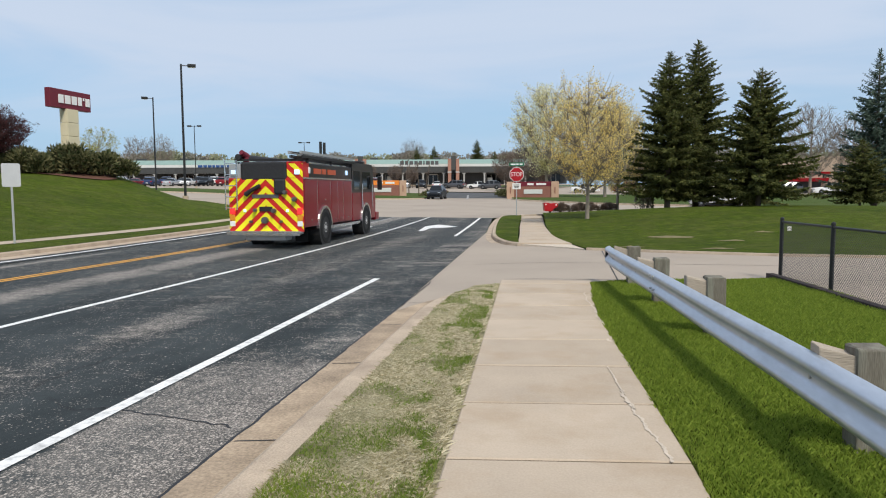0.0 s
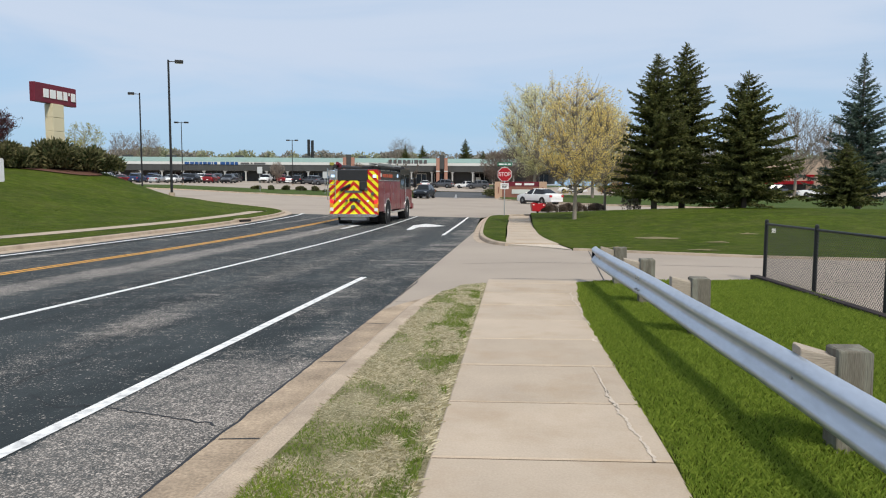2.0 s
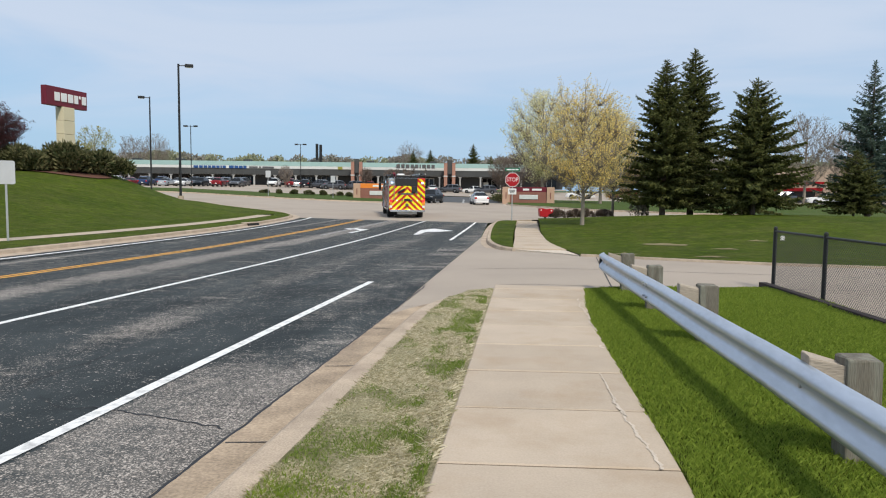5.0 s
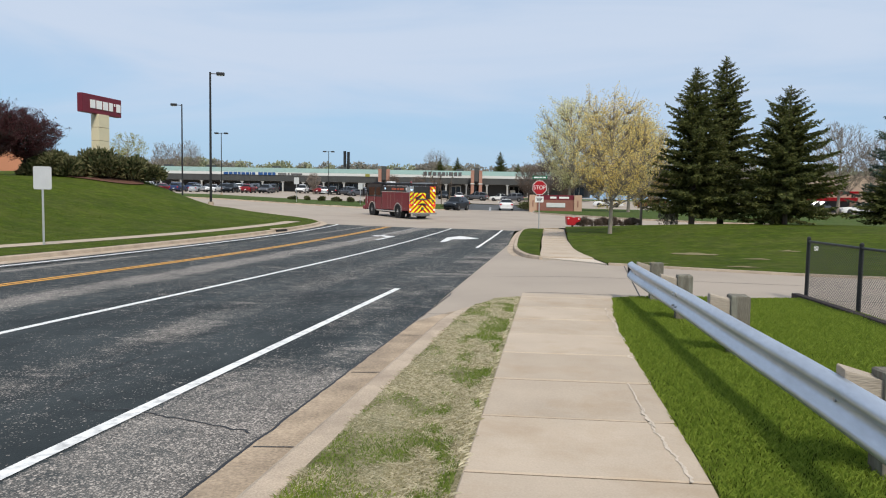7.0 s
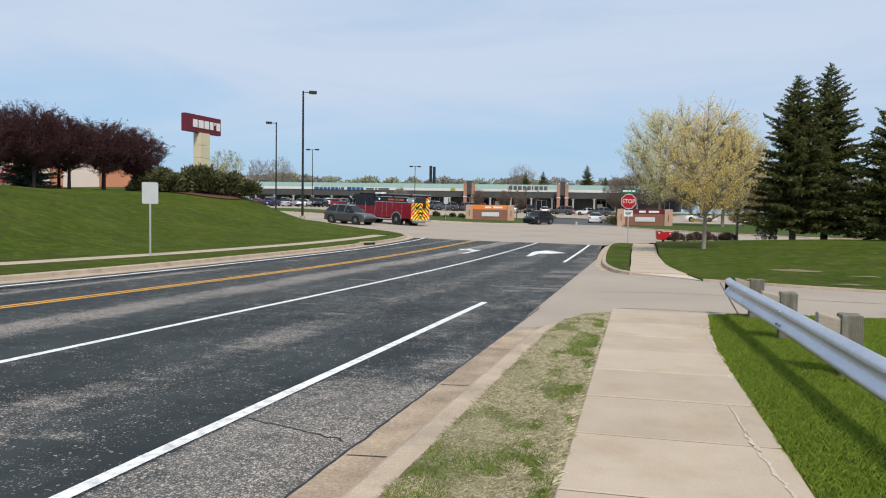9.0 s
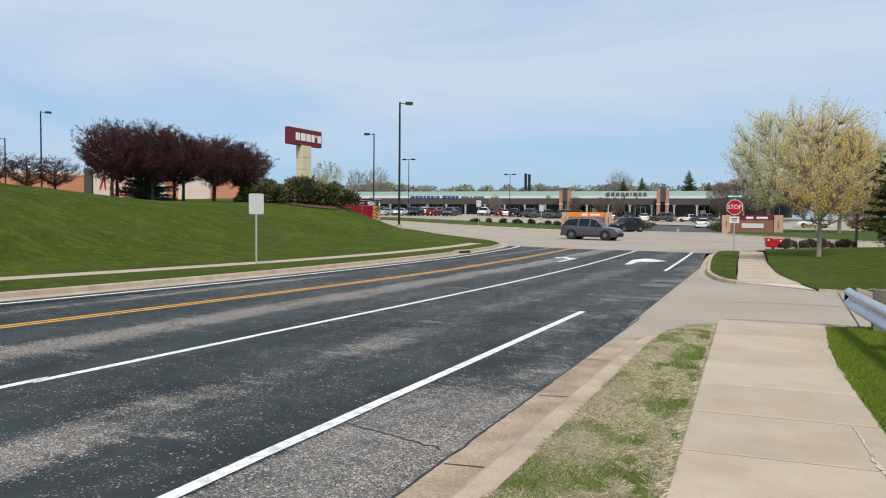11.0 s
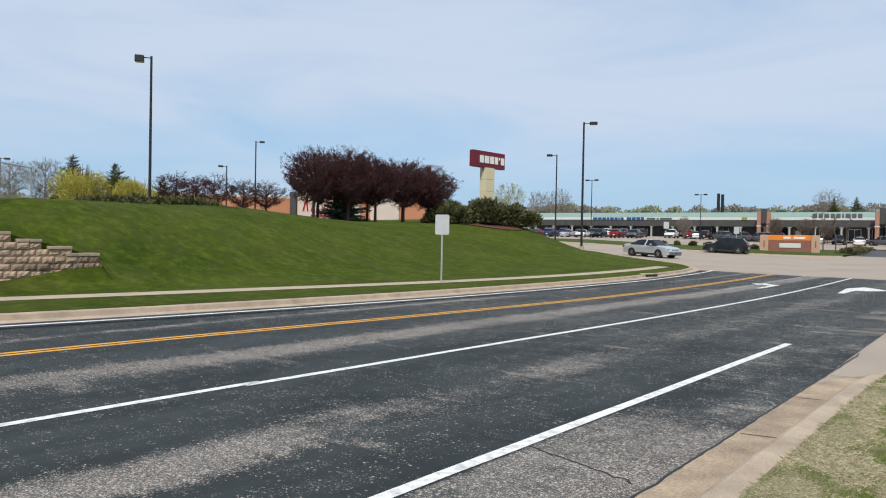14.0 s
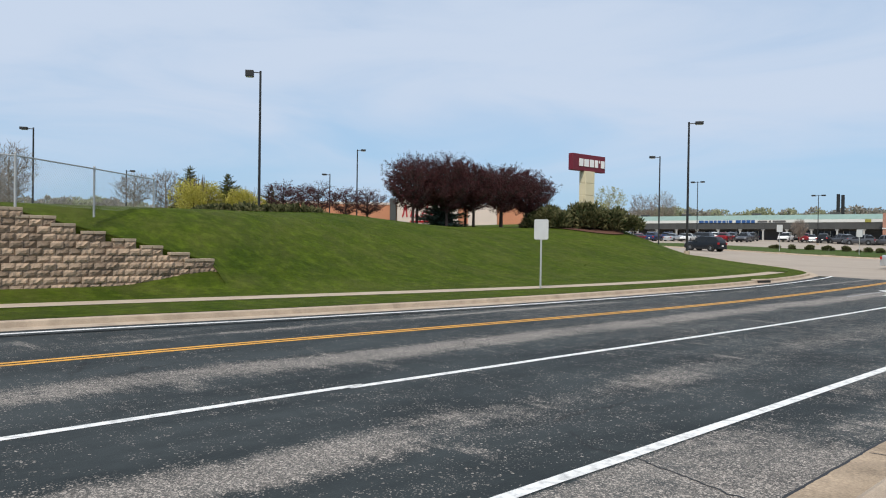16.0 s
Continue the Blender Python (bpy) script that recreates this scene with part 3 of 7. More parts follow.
RIGHT_EDGE = [(-2.15, -25), (-2.15, 4), (-2.19, 8), (-2.22, 11), (-2.36, 17.8), (-2.55, 28), (-3.3, 40.3)]
LEFT_KERB = curve([(-15.5, -25), (-15.45, -6), (-15.1, 2.6), (-14.5, 7.8), (-14.05, 14), (-13.95, 20), (-14.15, 29), (-14.75, 36), (-15.3, 40.3), (-16.3, 43.6), (-18.9, 47.2), (-24.8, 51.9), (-31.2, 57.6), (-40, 60.5), (-50, 57), (-60, 48.5), (-72, 33), (-90, 10), (-112, -26)], 6)
FAR_KERB_LEFT = curve([(-130, -10), (-110, 25), (-90, 50), (-72, 69), (-56, 78.5), (-44, 80.5), (-36.5, 78.2), (-28.7, 76), (-21.5, 76.0), (-17.0, 78.6), (-15.0, 83)], 6)
FAR_KERB_RIGHT = curve([(-4.9, 89), (-4.5, 81.5), (-2.6, 76), (2, 68.5), (6.1, 63), (13, 58), (21.5, 54.2), (62, 40)], 6)
NEAR_KERB_RIGHT = curve([(62, 30), (40, 38.5), (20, 45.5), (12, 46.6), (5, 45.4), (0.6, 43.2), (-1.6, 41.8)], 6)


def offset_line(line, d):
    out = []
    for i, p in enumerate(line):
        a, b = Vector(line[max(0, i - 1)]), Vector(line[min(len(line) - 1, i + 1)])
        t = (b - a).normalized()
        out.append((p[0] - t.y * d, p[1] + t.x * d))
    return out


LEFT_ASPHALT = [p for p in offset_line(LEFT_KERB, -0.45) if p[1] < 41.5 and p[0] > -22]
asphalt_outline = RIGHT_EDGE + [(-7.1, 41.0), (-11.0, 41.2), (-14.4, 42.1)] + LEFT_ASPHALT[::-1]
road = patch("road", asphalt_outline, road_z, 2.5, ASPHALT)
tagged(road, "dark worn asphalt road with grey streaks", "road", kind="structure")

cross = [(-3.3, 40.3), (-2.6, 41.2)] + NEAR_KERB_RIGHT[::-1] + FAR_KERB_RIGHT[::-1] + [(-5.4, 92), (-15.5, 92)] + FAR_KERB_LEFT[::-1] + \
    [p for p in LEFT_KERB if p[1] > 41.5 or p[0] < -30][::-1] + [(-14.4, 42.1), (-11.0, 41.2), (-7.1, 41.0)]
ob = patch("cross_road", [p for p in cross], lambda x, y: road_z(x, y) - 0.004, 4.0, CONCRETE_ROAD)
tagged(ob, "pale concrete cross street at the junction", "road", kind="structure")

# driveway between the two stretches of sidewalk
drive = [(-2.19, 8.9), (-1.84, 8.9), (-1.76, 10.6), (-1.50, 11.5), (-1.30, 11.8), (-0.88, 12.2), (0.72, 12.45), (4.6, 12.9), (30, 12.2), (30, 15.5), (12, 17.2), (5.4, 17.85), (3.2, 18.45), (0.9, 19.2), (0.52, 19.7), (-0.95, 21.0),
         (-1.45, 21.9), (-2.0, 24.4), (-2.3, 28.4), (-2.55, 28.0), (-2.36, 17.8), (-2.22, 11)]


def drive_z(x, y):
    return base_z(x, y) - KERB * (1 - 0.75 * sstep((x + 2.2) / 2.4)) - 0.006


ob = patch("driveway", drive, drive_z, 1.2, CONCRETE_ROAD)
tagged(ob, "pale concrete driveway crossing the sidewalk", "driveway", kind="structure")
# open joints in the driveway slab
for line in ([(-2.15, 13.2), (0.6, 12.9), (8, 13.6)], [(-1.55, 12.0), (-1.75, 21.5)], [(1.2, 12.7), (1.35, 19.0)], [(-1.9, 16.0), (6.5, 15.6)]):
    tagged(ribbon("joint", line, 0.012, drive_z, DARK_TRIM, 0.003, ob), "dark open joint")


def kerb_line(name, line, label, side=1, top=0.0, gutter=0.45, step=1.0):
    """Kerb and gutter pan; side 1 puts the road on the line's right."""
    s = side
    prof = [(0.16 * s, -0.3), (0.16 * s, top + 0.0), (0.14 * s, top + 0.012), (0.03 * s, top + 0.012), (0.005 * s, top - 0.012), (-0.015 * s, -KERB + 0.012), (-gutter * s, -KERB + 0.003), (-gutter * s, -0.3)]
    ob = sweep(name, line, prof, base_z, CONCRETE_KERB, step=step)
    return tagged(ob, label, "kerb", kind="structure")


kerb_near = [(-1.80, -25), (-1.80, 9.3), (-1.73, 10.6), (-1.46, 11.55), (-0.90, 12.15)]


def tapered_kerb(name, line, label):
    pts = dense(line, 0.6, closed=False)
    verts, faces = [], []
    for i, p in enumerate(pts):
        a, b = Vector(pts[max(0, i - 1)]), Vector(pts[min(len(pts) - 1, i + 1)])
        t = (b - a).normalized()
        n = Vector((-t.y, t.x))
        drop = 0.09 * sstep((p[1] - 9.3) / 2.6)
        g = 0.36 * (1 - sstep((p[1] - 9.6) / 1.6)) + 0.02
        for across, up in ((-0.29, -0.3), (-0.29, 0.0), (-0.27, 0.010 - drop * 0.6), (-0.09, 0.010 - drop), (-0.05, -0.010 - drop), (0.02, -KERB + 0.014), (g, -KERB + 0.004), (g, -0.3)):
            q = Vector(p) + n * across
            verts.append((q.x, q.y, base_z(*p) + up))
        if i:
            for j in range(7):
                k = i * 8 + j
                faces.append((k - 8, k - 7, k + 1, k))
    mi = [1 if j % 7 == 5 else 0 for j in range(len(faces))]
    return tagged(mesh_from(name, verts, faces, [CONCRETE_KERB, GUTTER], mats=mi), label, "kerb", kind="structure")


k1 = tapered_kerb("kerb", kerb_near, "tan concrete kerb and gutter beside the verge")
for yy in (-1.0, 1.2, 2.7, 4.42, 6.60, 8.60, 10.4):
    tagged(mesh_from("joint", [(-2.14, yy, road_z(0, yy) + 0.007), (-1.83, yy + 0.03, road_z(0, yy) + 0.020), (-1.83, yy + 0.045, road_z(0, yy) + 0.020), (-2.14, yy + 0.018, road_z(0, yy) + 0.007)], [(0, 1, 2, 3)], DARK_TRIM, k1), "dark joint across the gutter")
# ragged dark seam where the asphalt meets the gutter
seam = [(-2.165 - 0.004 * max(0, i * 0.1 - 9) + 0.022 * noise.noise((0, i * 0.31, 3)), -6 + i * 0.1) for i in range(190)]
tagged(ribbon("road_seam", seam, 0.012, road_z, DARK_TRIM, 0.005, step=0.1), "dark tar seam along the gutter", "road seam", kind="structure")
kerb_line("kerb_left", LEFT_KERB, "tan concrete kerb along the grass bank", 1)
kerb_line("kerb_far_left", FAR_KERB_LEFT, "concrete kerb on the far side of the cross street", 1, gutter=0.3)
kerb_line("kerb_far_right", FAR_KERB_RIGHT, "concrete kerb on the far side of the cross street", 1, gutter=0.3)
kerb_line("kerb_corner", NEAR_KERB_RIGHT, "concrete kerb along the spruce lawn", 1, gutter=0.3)
island_kerb = curve([(-0.98, 21.0), (-1.5, 22.0), (-2.0, 24.4), (-2.3, 28), (-2.6, 33), (-2.8, 38.5), (-2.6, 40.6), (-1.6, 41.8)], 5)
kerb_line("kerb_island", island_kerb, "pale concrete kerb round the grass island", -1, gutter=0.22, step=0.5)
lawn_kerb = [(30, 15.55), (12, 17.25), (5.4, 17.9), (3.2, 18.5), (0.95, 19.25)]
sweep_ob = sweep("kerb_lawn", lawn_kerb, [(-0.14, -0.2), (-0.14, 0.02), (-0.02, 0.02), (0.0, -0.07), (0.02, -0.2)], base_z, CONCRETE_KERB)
tagged(sweep_ob, "low broken concrete kerb along the driveway", "kerb", kind="structure")

# open crack across the bare strip of asphalt
crack = [(-3.55 + 1.25 * k / 24, 5.02 - 0.30 * k / 24 + 0.05 * noise.noise((k * 0.6, 2.0, 1)), ) for k in range(25)]
tagged(ribbon("road_crack", crack, 0.009, road_z, DARK_TRIM, 0.004, step=0.06), "thin dark open crack in the asphalt", "road crack", kind="structure")

# verge, sidewalks and lawns
verge = [(-1.53, -25), (-1.53, 9.6), (-1.46, 10.7), (-1.24, 11.45), (-0.86, 11.98), (-0.70, 9.5), (-0.50, 3.5), (-0.45, -25)]
ob = patch("verge", verge, lambda x, y: base_z(x, y) + 0.016 - 0.02 * sstep((x + 1.05) / 0.3) + 0.02 * noise.noise((x * 2, y * 2, 5)) * sstep((-0.75 - x) * 6), 0.35, GRASS_DRY)
tagged(ob, "dry patchy verge grass beside the kerb", "grass", kind="structure")


def walk_left(y):
    return -0.56 - 0.030 * max(0, y - 2.5) if y < 13 else -0.88


def walk_right(y):
    pts = ((-30, 0.86), (3.6, 0.845), (4.2, 0.825), (5.2, 0.785), (6.5, 0.72), (7.5, 0.675), (8.7, 0.615), (10.3, 0.615), (12.4, 0.70), (60, 0.70))
    for (a, p), (b, q) in zip(pts, pts[1:]):
        if a <= y <= b:
            return p + (q - p) * (y - a) / (b - a)


sidewalk = thing("sidewalk", "tan concrete sidewalk of cast slabs", "sidewalk", kind="structure")
y0 = -14.9
while y0 < 12.3:
    y1 = min(y0 + 1.12, 12.38)
    bm = bmesh.new()
    g = 0.012
    sl = 0.0 if y1 > 12.3 else 0.13
    s0 = 0.13
    prism(bm, [(walk_left(y0), y0 + g - s0), (walk_right(y0), y0 + g), (walk_right(y1), y1 - g), (walk_left(y1), y1 - g - sl)], 'z', -0.10, 0.012 + random.uniform(-0.003, 0.003))
    bmesh.ops.bevel(bm, geom=[e for e in bm.edges if all(v.co.z > 0 for v in e.verts)], offset=0.012, segments=1, affect='EDGES')
    part("slab", bm, CONCRETE_WALK, sidewalk)
    bm = bmesh.new()
    prism(bm, [(walk_left(y1) + 0.01, y1 - 0.013 - sl), (walk_right(y1) - 0.01, y1 - 0.013), (walk_right(y1) - 0.01, y1 + 0.013), (walk_left(y1) + 0.01, y1 + 0.013 - sl)], 'z', -0.08, 0.003)
    part("joint", bm, JOINT_DIRT, sidewalk)
    y0 += 1.12
def wander(y0, y1, off, seed, half):
    """A wandering pale crack in the slabs."""
    pts = [(walk_right(y) - off - 0.06 * math.sin(y * 1.3) + 0.05 * noise.noise((y * 3.1, seed, 0)) + 0.02 * noise.noise((y * 14.0, seed, 2)), y) for y in np.arange(y0, y1, 0.07)]
    k = ribbon("crack", pts, half, lambda x, y: base_z(x, y), PATCH_WHITE, 0.0156, sidewalk, 0.03, 0.75)
    tagged(k, "pale spalled crack")


for y0_, y1_, off_, sd_, hf_ in ((3.0, 3.6, 0.17, 1, 0.004), (4.12, 5.25, 0.16, 11, 0.010), (5.1, 5.6, 0.16, 2, 0.014), (5.5, 6.4, 0.15, 3, 0.006), (7.4, 7.6, 0.07, 4, 0.016), (8.3, 9.3, 0.06, 6, 0.012), (9.2, 11.0, 0.05, 7, 0.009)):
    wander(y0_, y1_, off_, sd_, hf_)

rail_lawn = [(0.74, -25), (0.74, 4.2), (0.63, 6.5), (0.53, 8.7), (0.53, 10.3), (0.62, 12.3), (2.0, 12.75), (4.15, 13.3), (4.35, 11), (4.75, 6), (5.3, -25)]


def rail_lawn_z(x, y):
    return base_z(x, y) + 0.02 * sstep((x - walk_right(y) - 0.02) / 0.3) + 0.03 * noise.noise((x * 0.8, y * 0.8, 2)) * sstep((x - 0.8) / 0.6) - 0.02 * sstep((y - 12) / 1.2)


ob = patch("lawn_rail", rail_lawn, rail_lawn_z, 0.5, GRASS)
tagged(ob, "bright green lawn under the guard rail", "grass", kind="structure")
lot = [(4.4, 13.0), (4.5, 11), (4.9, 6), (5.4, -25), (60, -25), (60, 11.5), (30, 12.1), (12, 12.7)]
ob = patch("parking_lot", lot, lambda x, y: base_z(x, y) - 0.04, 4.0, CONCRETE_ROAD)
tagged(ob, "pinkish concrete parking lot behind the black fence", "parking lot", kind="structure")
ob = patch("lot_island", [(6.6, 8.0), (6.3, 10.3), (8.4, 10.1), (20, 9.0), (20, 6.6), (9, 7.4)], lambda x, y: 0.03, 1.5, GRASS_DRY, skirt=0.2)
tagged(ob, "grass island with kerb in the parking lot", "grass", kind="structure")

walk_two = [(-0.95, 21.0), (0.52, 19.75), (0.90, 19.3), (0.62, 21.5), (0.02, 25), (-0.25, 30), (-0.50, 40.6), (-1.62, 40.9), (-1.35, 30), (-1.05, 24)]
side2 = thing("sidewalk_far", "tan concrete sidewalk running to the stop sign", "sidewalk", kind="structure")
ys = [20.9, 22.3, 23.8, 25.3, 26.8, 28.3, 29.8, 31.3, 32.8, 34.3, 35.8, 37.3, 38.8, 40.7]


def w2(y, s):
    L = [(19.3, -0.98, 0.90), (21, -0.97, 0.60), (23, -1.02, 0.24), (25, -1.08, 0.03), (30, -1.30, -0.22), (41, -1.62, -0.50)]
    for a, b in zip(L, L[1:]):
        if a[0] <= y <= b[0]:
            k = (y - a[0]) / (b[0] - a[0])
            return a[s] + (b[s] - a[s]) * k
    return L[-1][s]


for a, b in zip(ys, ys[1:]):
    bm = bmesh.new()
    z = base_z(0, (a + b) / 2) + 0.012
    prism(bm, [(w2(a, 1), a + 0.01), (w2(a, 2), a + 0.01), (w2(b, 2), b - 0.01), (w2(b, 1), b - 0.01)], 'z', z - 0.15, z)
    part("slab", bm, CONCRETE_WALK, side2)
bm = bmesh.new()
prism(bm, [(-0.98, 21.0), (-0.2, 20.35), (0.52, 19.75), (0.92, 19.3), (0.60, 20.9)], 'z', -0.15, -0.012)
part("kerb_ramp", bm, PATCH_WHITE, side2, "pale patched concrete ramp")

island = island_kerb + [(-1.62, 41.2), (-1.60, 40), (-1.32, 30), (-1.06, 24)]
ob = patch("island", [(x + 0.14, y) for x, y in island_kerb[1:-4]] + [(-1.66, 40.8), (-1.34, 30), (-1.10, 24)], lambda x, y: base_z(x, y) + 0.02, 0.8, GRASS)
tagged(ob, "green grass island beside the stop sign", "grass", kind="structure")

spruce_lawn = [(0.95, 19.35), (3.2, 18.62), (5.4, 18.02), (12, 17.4), (30, 15.7), (62, 12.5), (62, 29.8)] + [(x, y - 0.18) for x, y in NEAR_KERB_RIGHT[1:-2]] + [(-0.42, 42.0), (-0.46, 40.6), (-0.21, 30), (0.05, 25), (0.26, 23), (0.62, 21)]
ob = patch("lawn_spruce", spruce_lawn, lawn_z, 1.5, GRASS)
tagged(ob, "mown lawn under the spruce trees", "grass", kind="structure")
for cx, cy, r in ((3.9, 24.0, 0.7), (5.5, 22.5, 0.3), (7.4, 26.0, 0.25), (4.4, 19.5, 0.3), (2.2, 19.8, 0.25)):
    poly = [(cx + r * 1.4 * random.uniform(0.7, 1.15) * math.cos(a), cy + r * 0.55 * random.uniform(0.7, 1.15) * math.sin(a)) for a in np.linspace(0, 2 * math.pi, 15)[:-1]]
    ob = patch("bare_soil", poly, lambda x, y: lawn_z(x, y) + 0.012 + 0.05 * sstep(1 - math.hypot(x - cx, (y - cy) * 2) / r), 0.25, mat("bare_soil", (0.20, 0.17, 0.085), 1.0, var=0.4, scale=4, fine=40, bump=0.6))
    tagged(ob, "patch of bare dry soil in the lawn", "soil", kind="structure")

LEFT_WALK = curve([(-18.4, -25), (-18.3, -6), (-18.0, 3), (-17.25, 10), (-16.3, 20), (-16.2, 29), (-16.7, 37), (-17.2, 41.5)], 6)
wl, wr = offset_line(LEFT_WALK, 0.5), offset_line(LEFT_WALK, -0.42)
ob = patch("sidewalk_bank", wr + wl[::-1], lambda x, y: base_z(x, y) + 0.03, 3.0, CONCRETE_WALK, edge=1.2)
tagged(ob, "pale concrete sidewalk at the foot of the bank", "sidewalk", kind="structure")
lk = offset_line([p for p in LEFT_KERB if p[1] < 43.2 and p[0] > -22], 0.15)
ob = patch("verge_bank", lk + [(-17.0, 42.6)] + wr[::-1], lambda x, y: base_z(x, y) + 0.02, 1.5, GRASS)
tagged(ob, "narrow green verge between kerb and sidewalk", "grass", kind="structure")
hk = offset_line([p for p in LEFT_KERB if p[1] > 42.5 or p[0] < -24], 0.15)
bank_near = [p for p in wl if p[1] > 8.9]
bank = bank_near + [(-17.9, 42.4)] + [p for p in hk[2:] if p[1] > 9.2] + [(-88.5, 8.9), (-110, -25), (-20.2, -25), (-20.2, 8.2), (-20.06, 8.9), (-17.95, 8.93)]
ob = patch("grass_bank", bank, gz, 1.3, GRASS)
tagged(ob, "steep bank of green mown grass", "grass", kind="structure")
ys = np.arange(-5.0, 8.9, 0.3)
edge = [(-20.21, y, z) for y in ys for z in (-0.2, gz(-20.2, y) + 0.03)]
ob = mesh_from("bank_edge", edge, [(2 * i, 2 * i + 1, 2 * i + 3, 2 * i + 2) for i in range(len(ys) - 1)], GRASS)
tagged(ob, "grassy edge of the bank behind the wall", "grass", kind="structure")
foot = [p for p in wl if p[1] <= 8.95] + [(-17.9, 9.3), (-20.08, 9.3), (-20.08, -25)]
ob = patch("grass_foot", foot, lambda x, y: (base_z(x, y) + 0.03 + 0.22 * sstep((-18.5 - x) / 1.5)) * (1 - sstep((y - 6.0) / 2.9)) + (gz(max(x, -19.99), 9.0) + 0.035) * sstep((y - 6.0) / 2.9), 0.4, GRASS)
tagged(ob, "green grass at the foot of the block wall", "grass", kind="structure")
far_left = offset_line(FAR_KERB_LEFT, 0.15)
strip = far_left + [(-15.4, 92), (-17.6, 110), (-38, 96), (-60, 100), (-90, 84), (-136, 20)]
ob = patch("strip_left", strip, lambda x, y: base_z(x, y) + 0.03, 3.0, GRASS_FAR)
tagged(ob, "thin grass strip in front of the shops' lot", "grass", kind="structure")
far_right = offset_line(FAR_KERB_RIGHT, 0.15)
lawn_r = far_right + [(66, 42), (70, 92), (20, 100), (6, 104), (-6.5, 108), (-5.2, 92)]
ob = patch("strip_right", lawn_r, lambda x, y: base_z(x, y) + 0.03, 3.0, GRASS_FAR)
tagged(ob, "grass beside the shopping centre's entrance", "grass", kind="structure")
fd = [(-15.4, 88), (-5.3, 88), (-6.6, 108), (-8.2, 121), (-18.6, 121), (-17.4, 108)]
ob = patch("entrance_road", fd, lambda x, y: road_z(x, y) + 0.012, 3.0, ASPHALT_FAR)
tagged(ob, "dark asphalt entrance road of the shopping centre", "road", kind="structure")
tagged(ribbon("entrance_line", [(-9.9, 84), (-12.4, 106)], 0.13, lambda x, y: road_z(x, y) + 0.012, PAINT_WHITE_OLD, 0.01), "worn pale line on the entrance road", "road marking", kind="structure")
mall_lot = [(-130, 176), (-130, 60), (-90, 84.4), (-60, 100.4), (-38, 96.4), (-18.0, 110.5), (-18.6, 121), (-8.2, 121), (-6.8, 108.4), (6, 104.4), (20, 100.4), (70, 92.4), (70, 176)]
ob = patch("shops_lot", mall_lot, lambda x, y: base_z(x, y) - 0.01, 6.0, CONCRETE_ROAD)
tagged(ob, "pale concrete parking lot before the shops", "parking lot", kind="structure")

# ---- road paint ----
def marking(name, line, half, material, label, step=1.0):
    return tagged(ribbon(name, line, half, road_z, material, 0.006, step=step), label, "road marking", kind="structure")


marking("lane_line", [(-3.42, -25), (-3.40, 4), (-3.375, 8), (-3.34, 13.25)], 0.06, PAINT_WHITE, "white painted line at the parking strip")
marking("lane_line", curve([(-7.05, -25), (-7.05, 2), (-6.97, 5), (-6.88, 9), (-6.77, 13), (-6.68, 18), (-6.68, 24), (-6.82, 31), (-7.08, 40.9)], 6), 0.06, PAINT_WHITE, "white painted lane line")
YC = curve([(-11.3, -25), (-11.2, -6), (-10.98, 2), (-10.85, 6), (-10.42, 13), (-10.2, 20.8), (-10.5, 31), (-10.95, 41.1)], 6)
marking("centre_line", offset_line(YC, 0.095), 0.055, PAINT_YELLOW, "worn yellow centre line, one of a pair")
marking("centre_line", offset_line(YC, -0.095), 0.055, PAINT_YELLOW, "worn yellow centre line, one of a pair")
LE = [(x, y) for x, y in offset_line(LEFT_KERB, -1.2) if y < 42 and x > -22]
tagged(ribbon("edge_line", LE, 0.07, lambda x, y: road_z(x, y) + 0.03, PAINT_WHITE, 0.02), "white painted edge line along the far kerb", "road marking", kind="structure")
marking("lane_line", [(-3.5, 25.8), (-3.75, 33), (-4.02, 40.4)], 0.06, PAINT_WHITE, "short white painted lane line")
marking("lane_line", [(-8.9, 27.0), (-9.2, 41.0)], 0.05, PAINT_WHITE_OLD, "faded painted line")


def arrow(name, cx, cy, turn, label):
    bm = bmesh.new()
    s = turn
    out = [(-0.10, -1.5), (0.10, -1.5), (0.10, -0.1), (0.62, 0.35), (0.62, 0.05), (1.15, 0.62), (0.62, 1.15), (0.62, 0.80), (0.10, 0.45)]
    if s > 0:
        out += [(0.10, 0.75), (0.40, 0.75), (0.0, 1.75), (-0.40, 0.75), (-0.10, 0.75)]
    else:
        out += [(-0.10, 0.4)]
    vs = [bm.verts.new((cx + s * x, cy + y * 1.5, road_z(cx + s * x, cy + y * 1.5) + 0.006)) for x, y in out]
    f = bm.faces.new(vs)
    bmesh.ops.triangulate(bm, faces=[f])
    tagged(part(name, bm, PAINT_WHITE), label, "road marking", kind="structure")


arrow("turn_arrow", -5.35, 31.0, 1, "white painted arrow, straight on or right")
arrow("turn_arrow", -8.25, 31.2, -1, "white painted left turn arrow")


# ---- guard rail, fence, wall and signs near the camera ----
def rail_x(y):
    return 1.66 - 0.0727 * (y - 3.5)


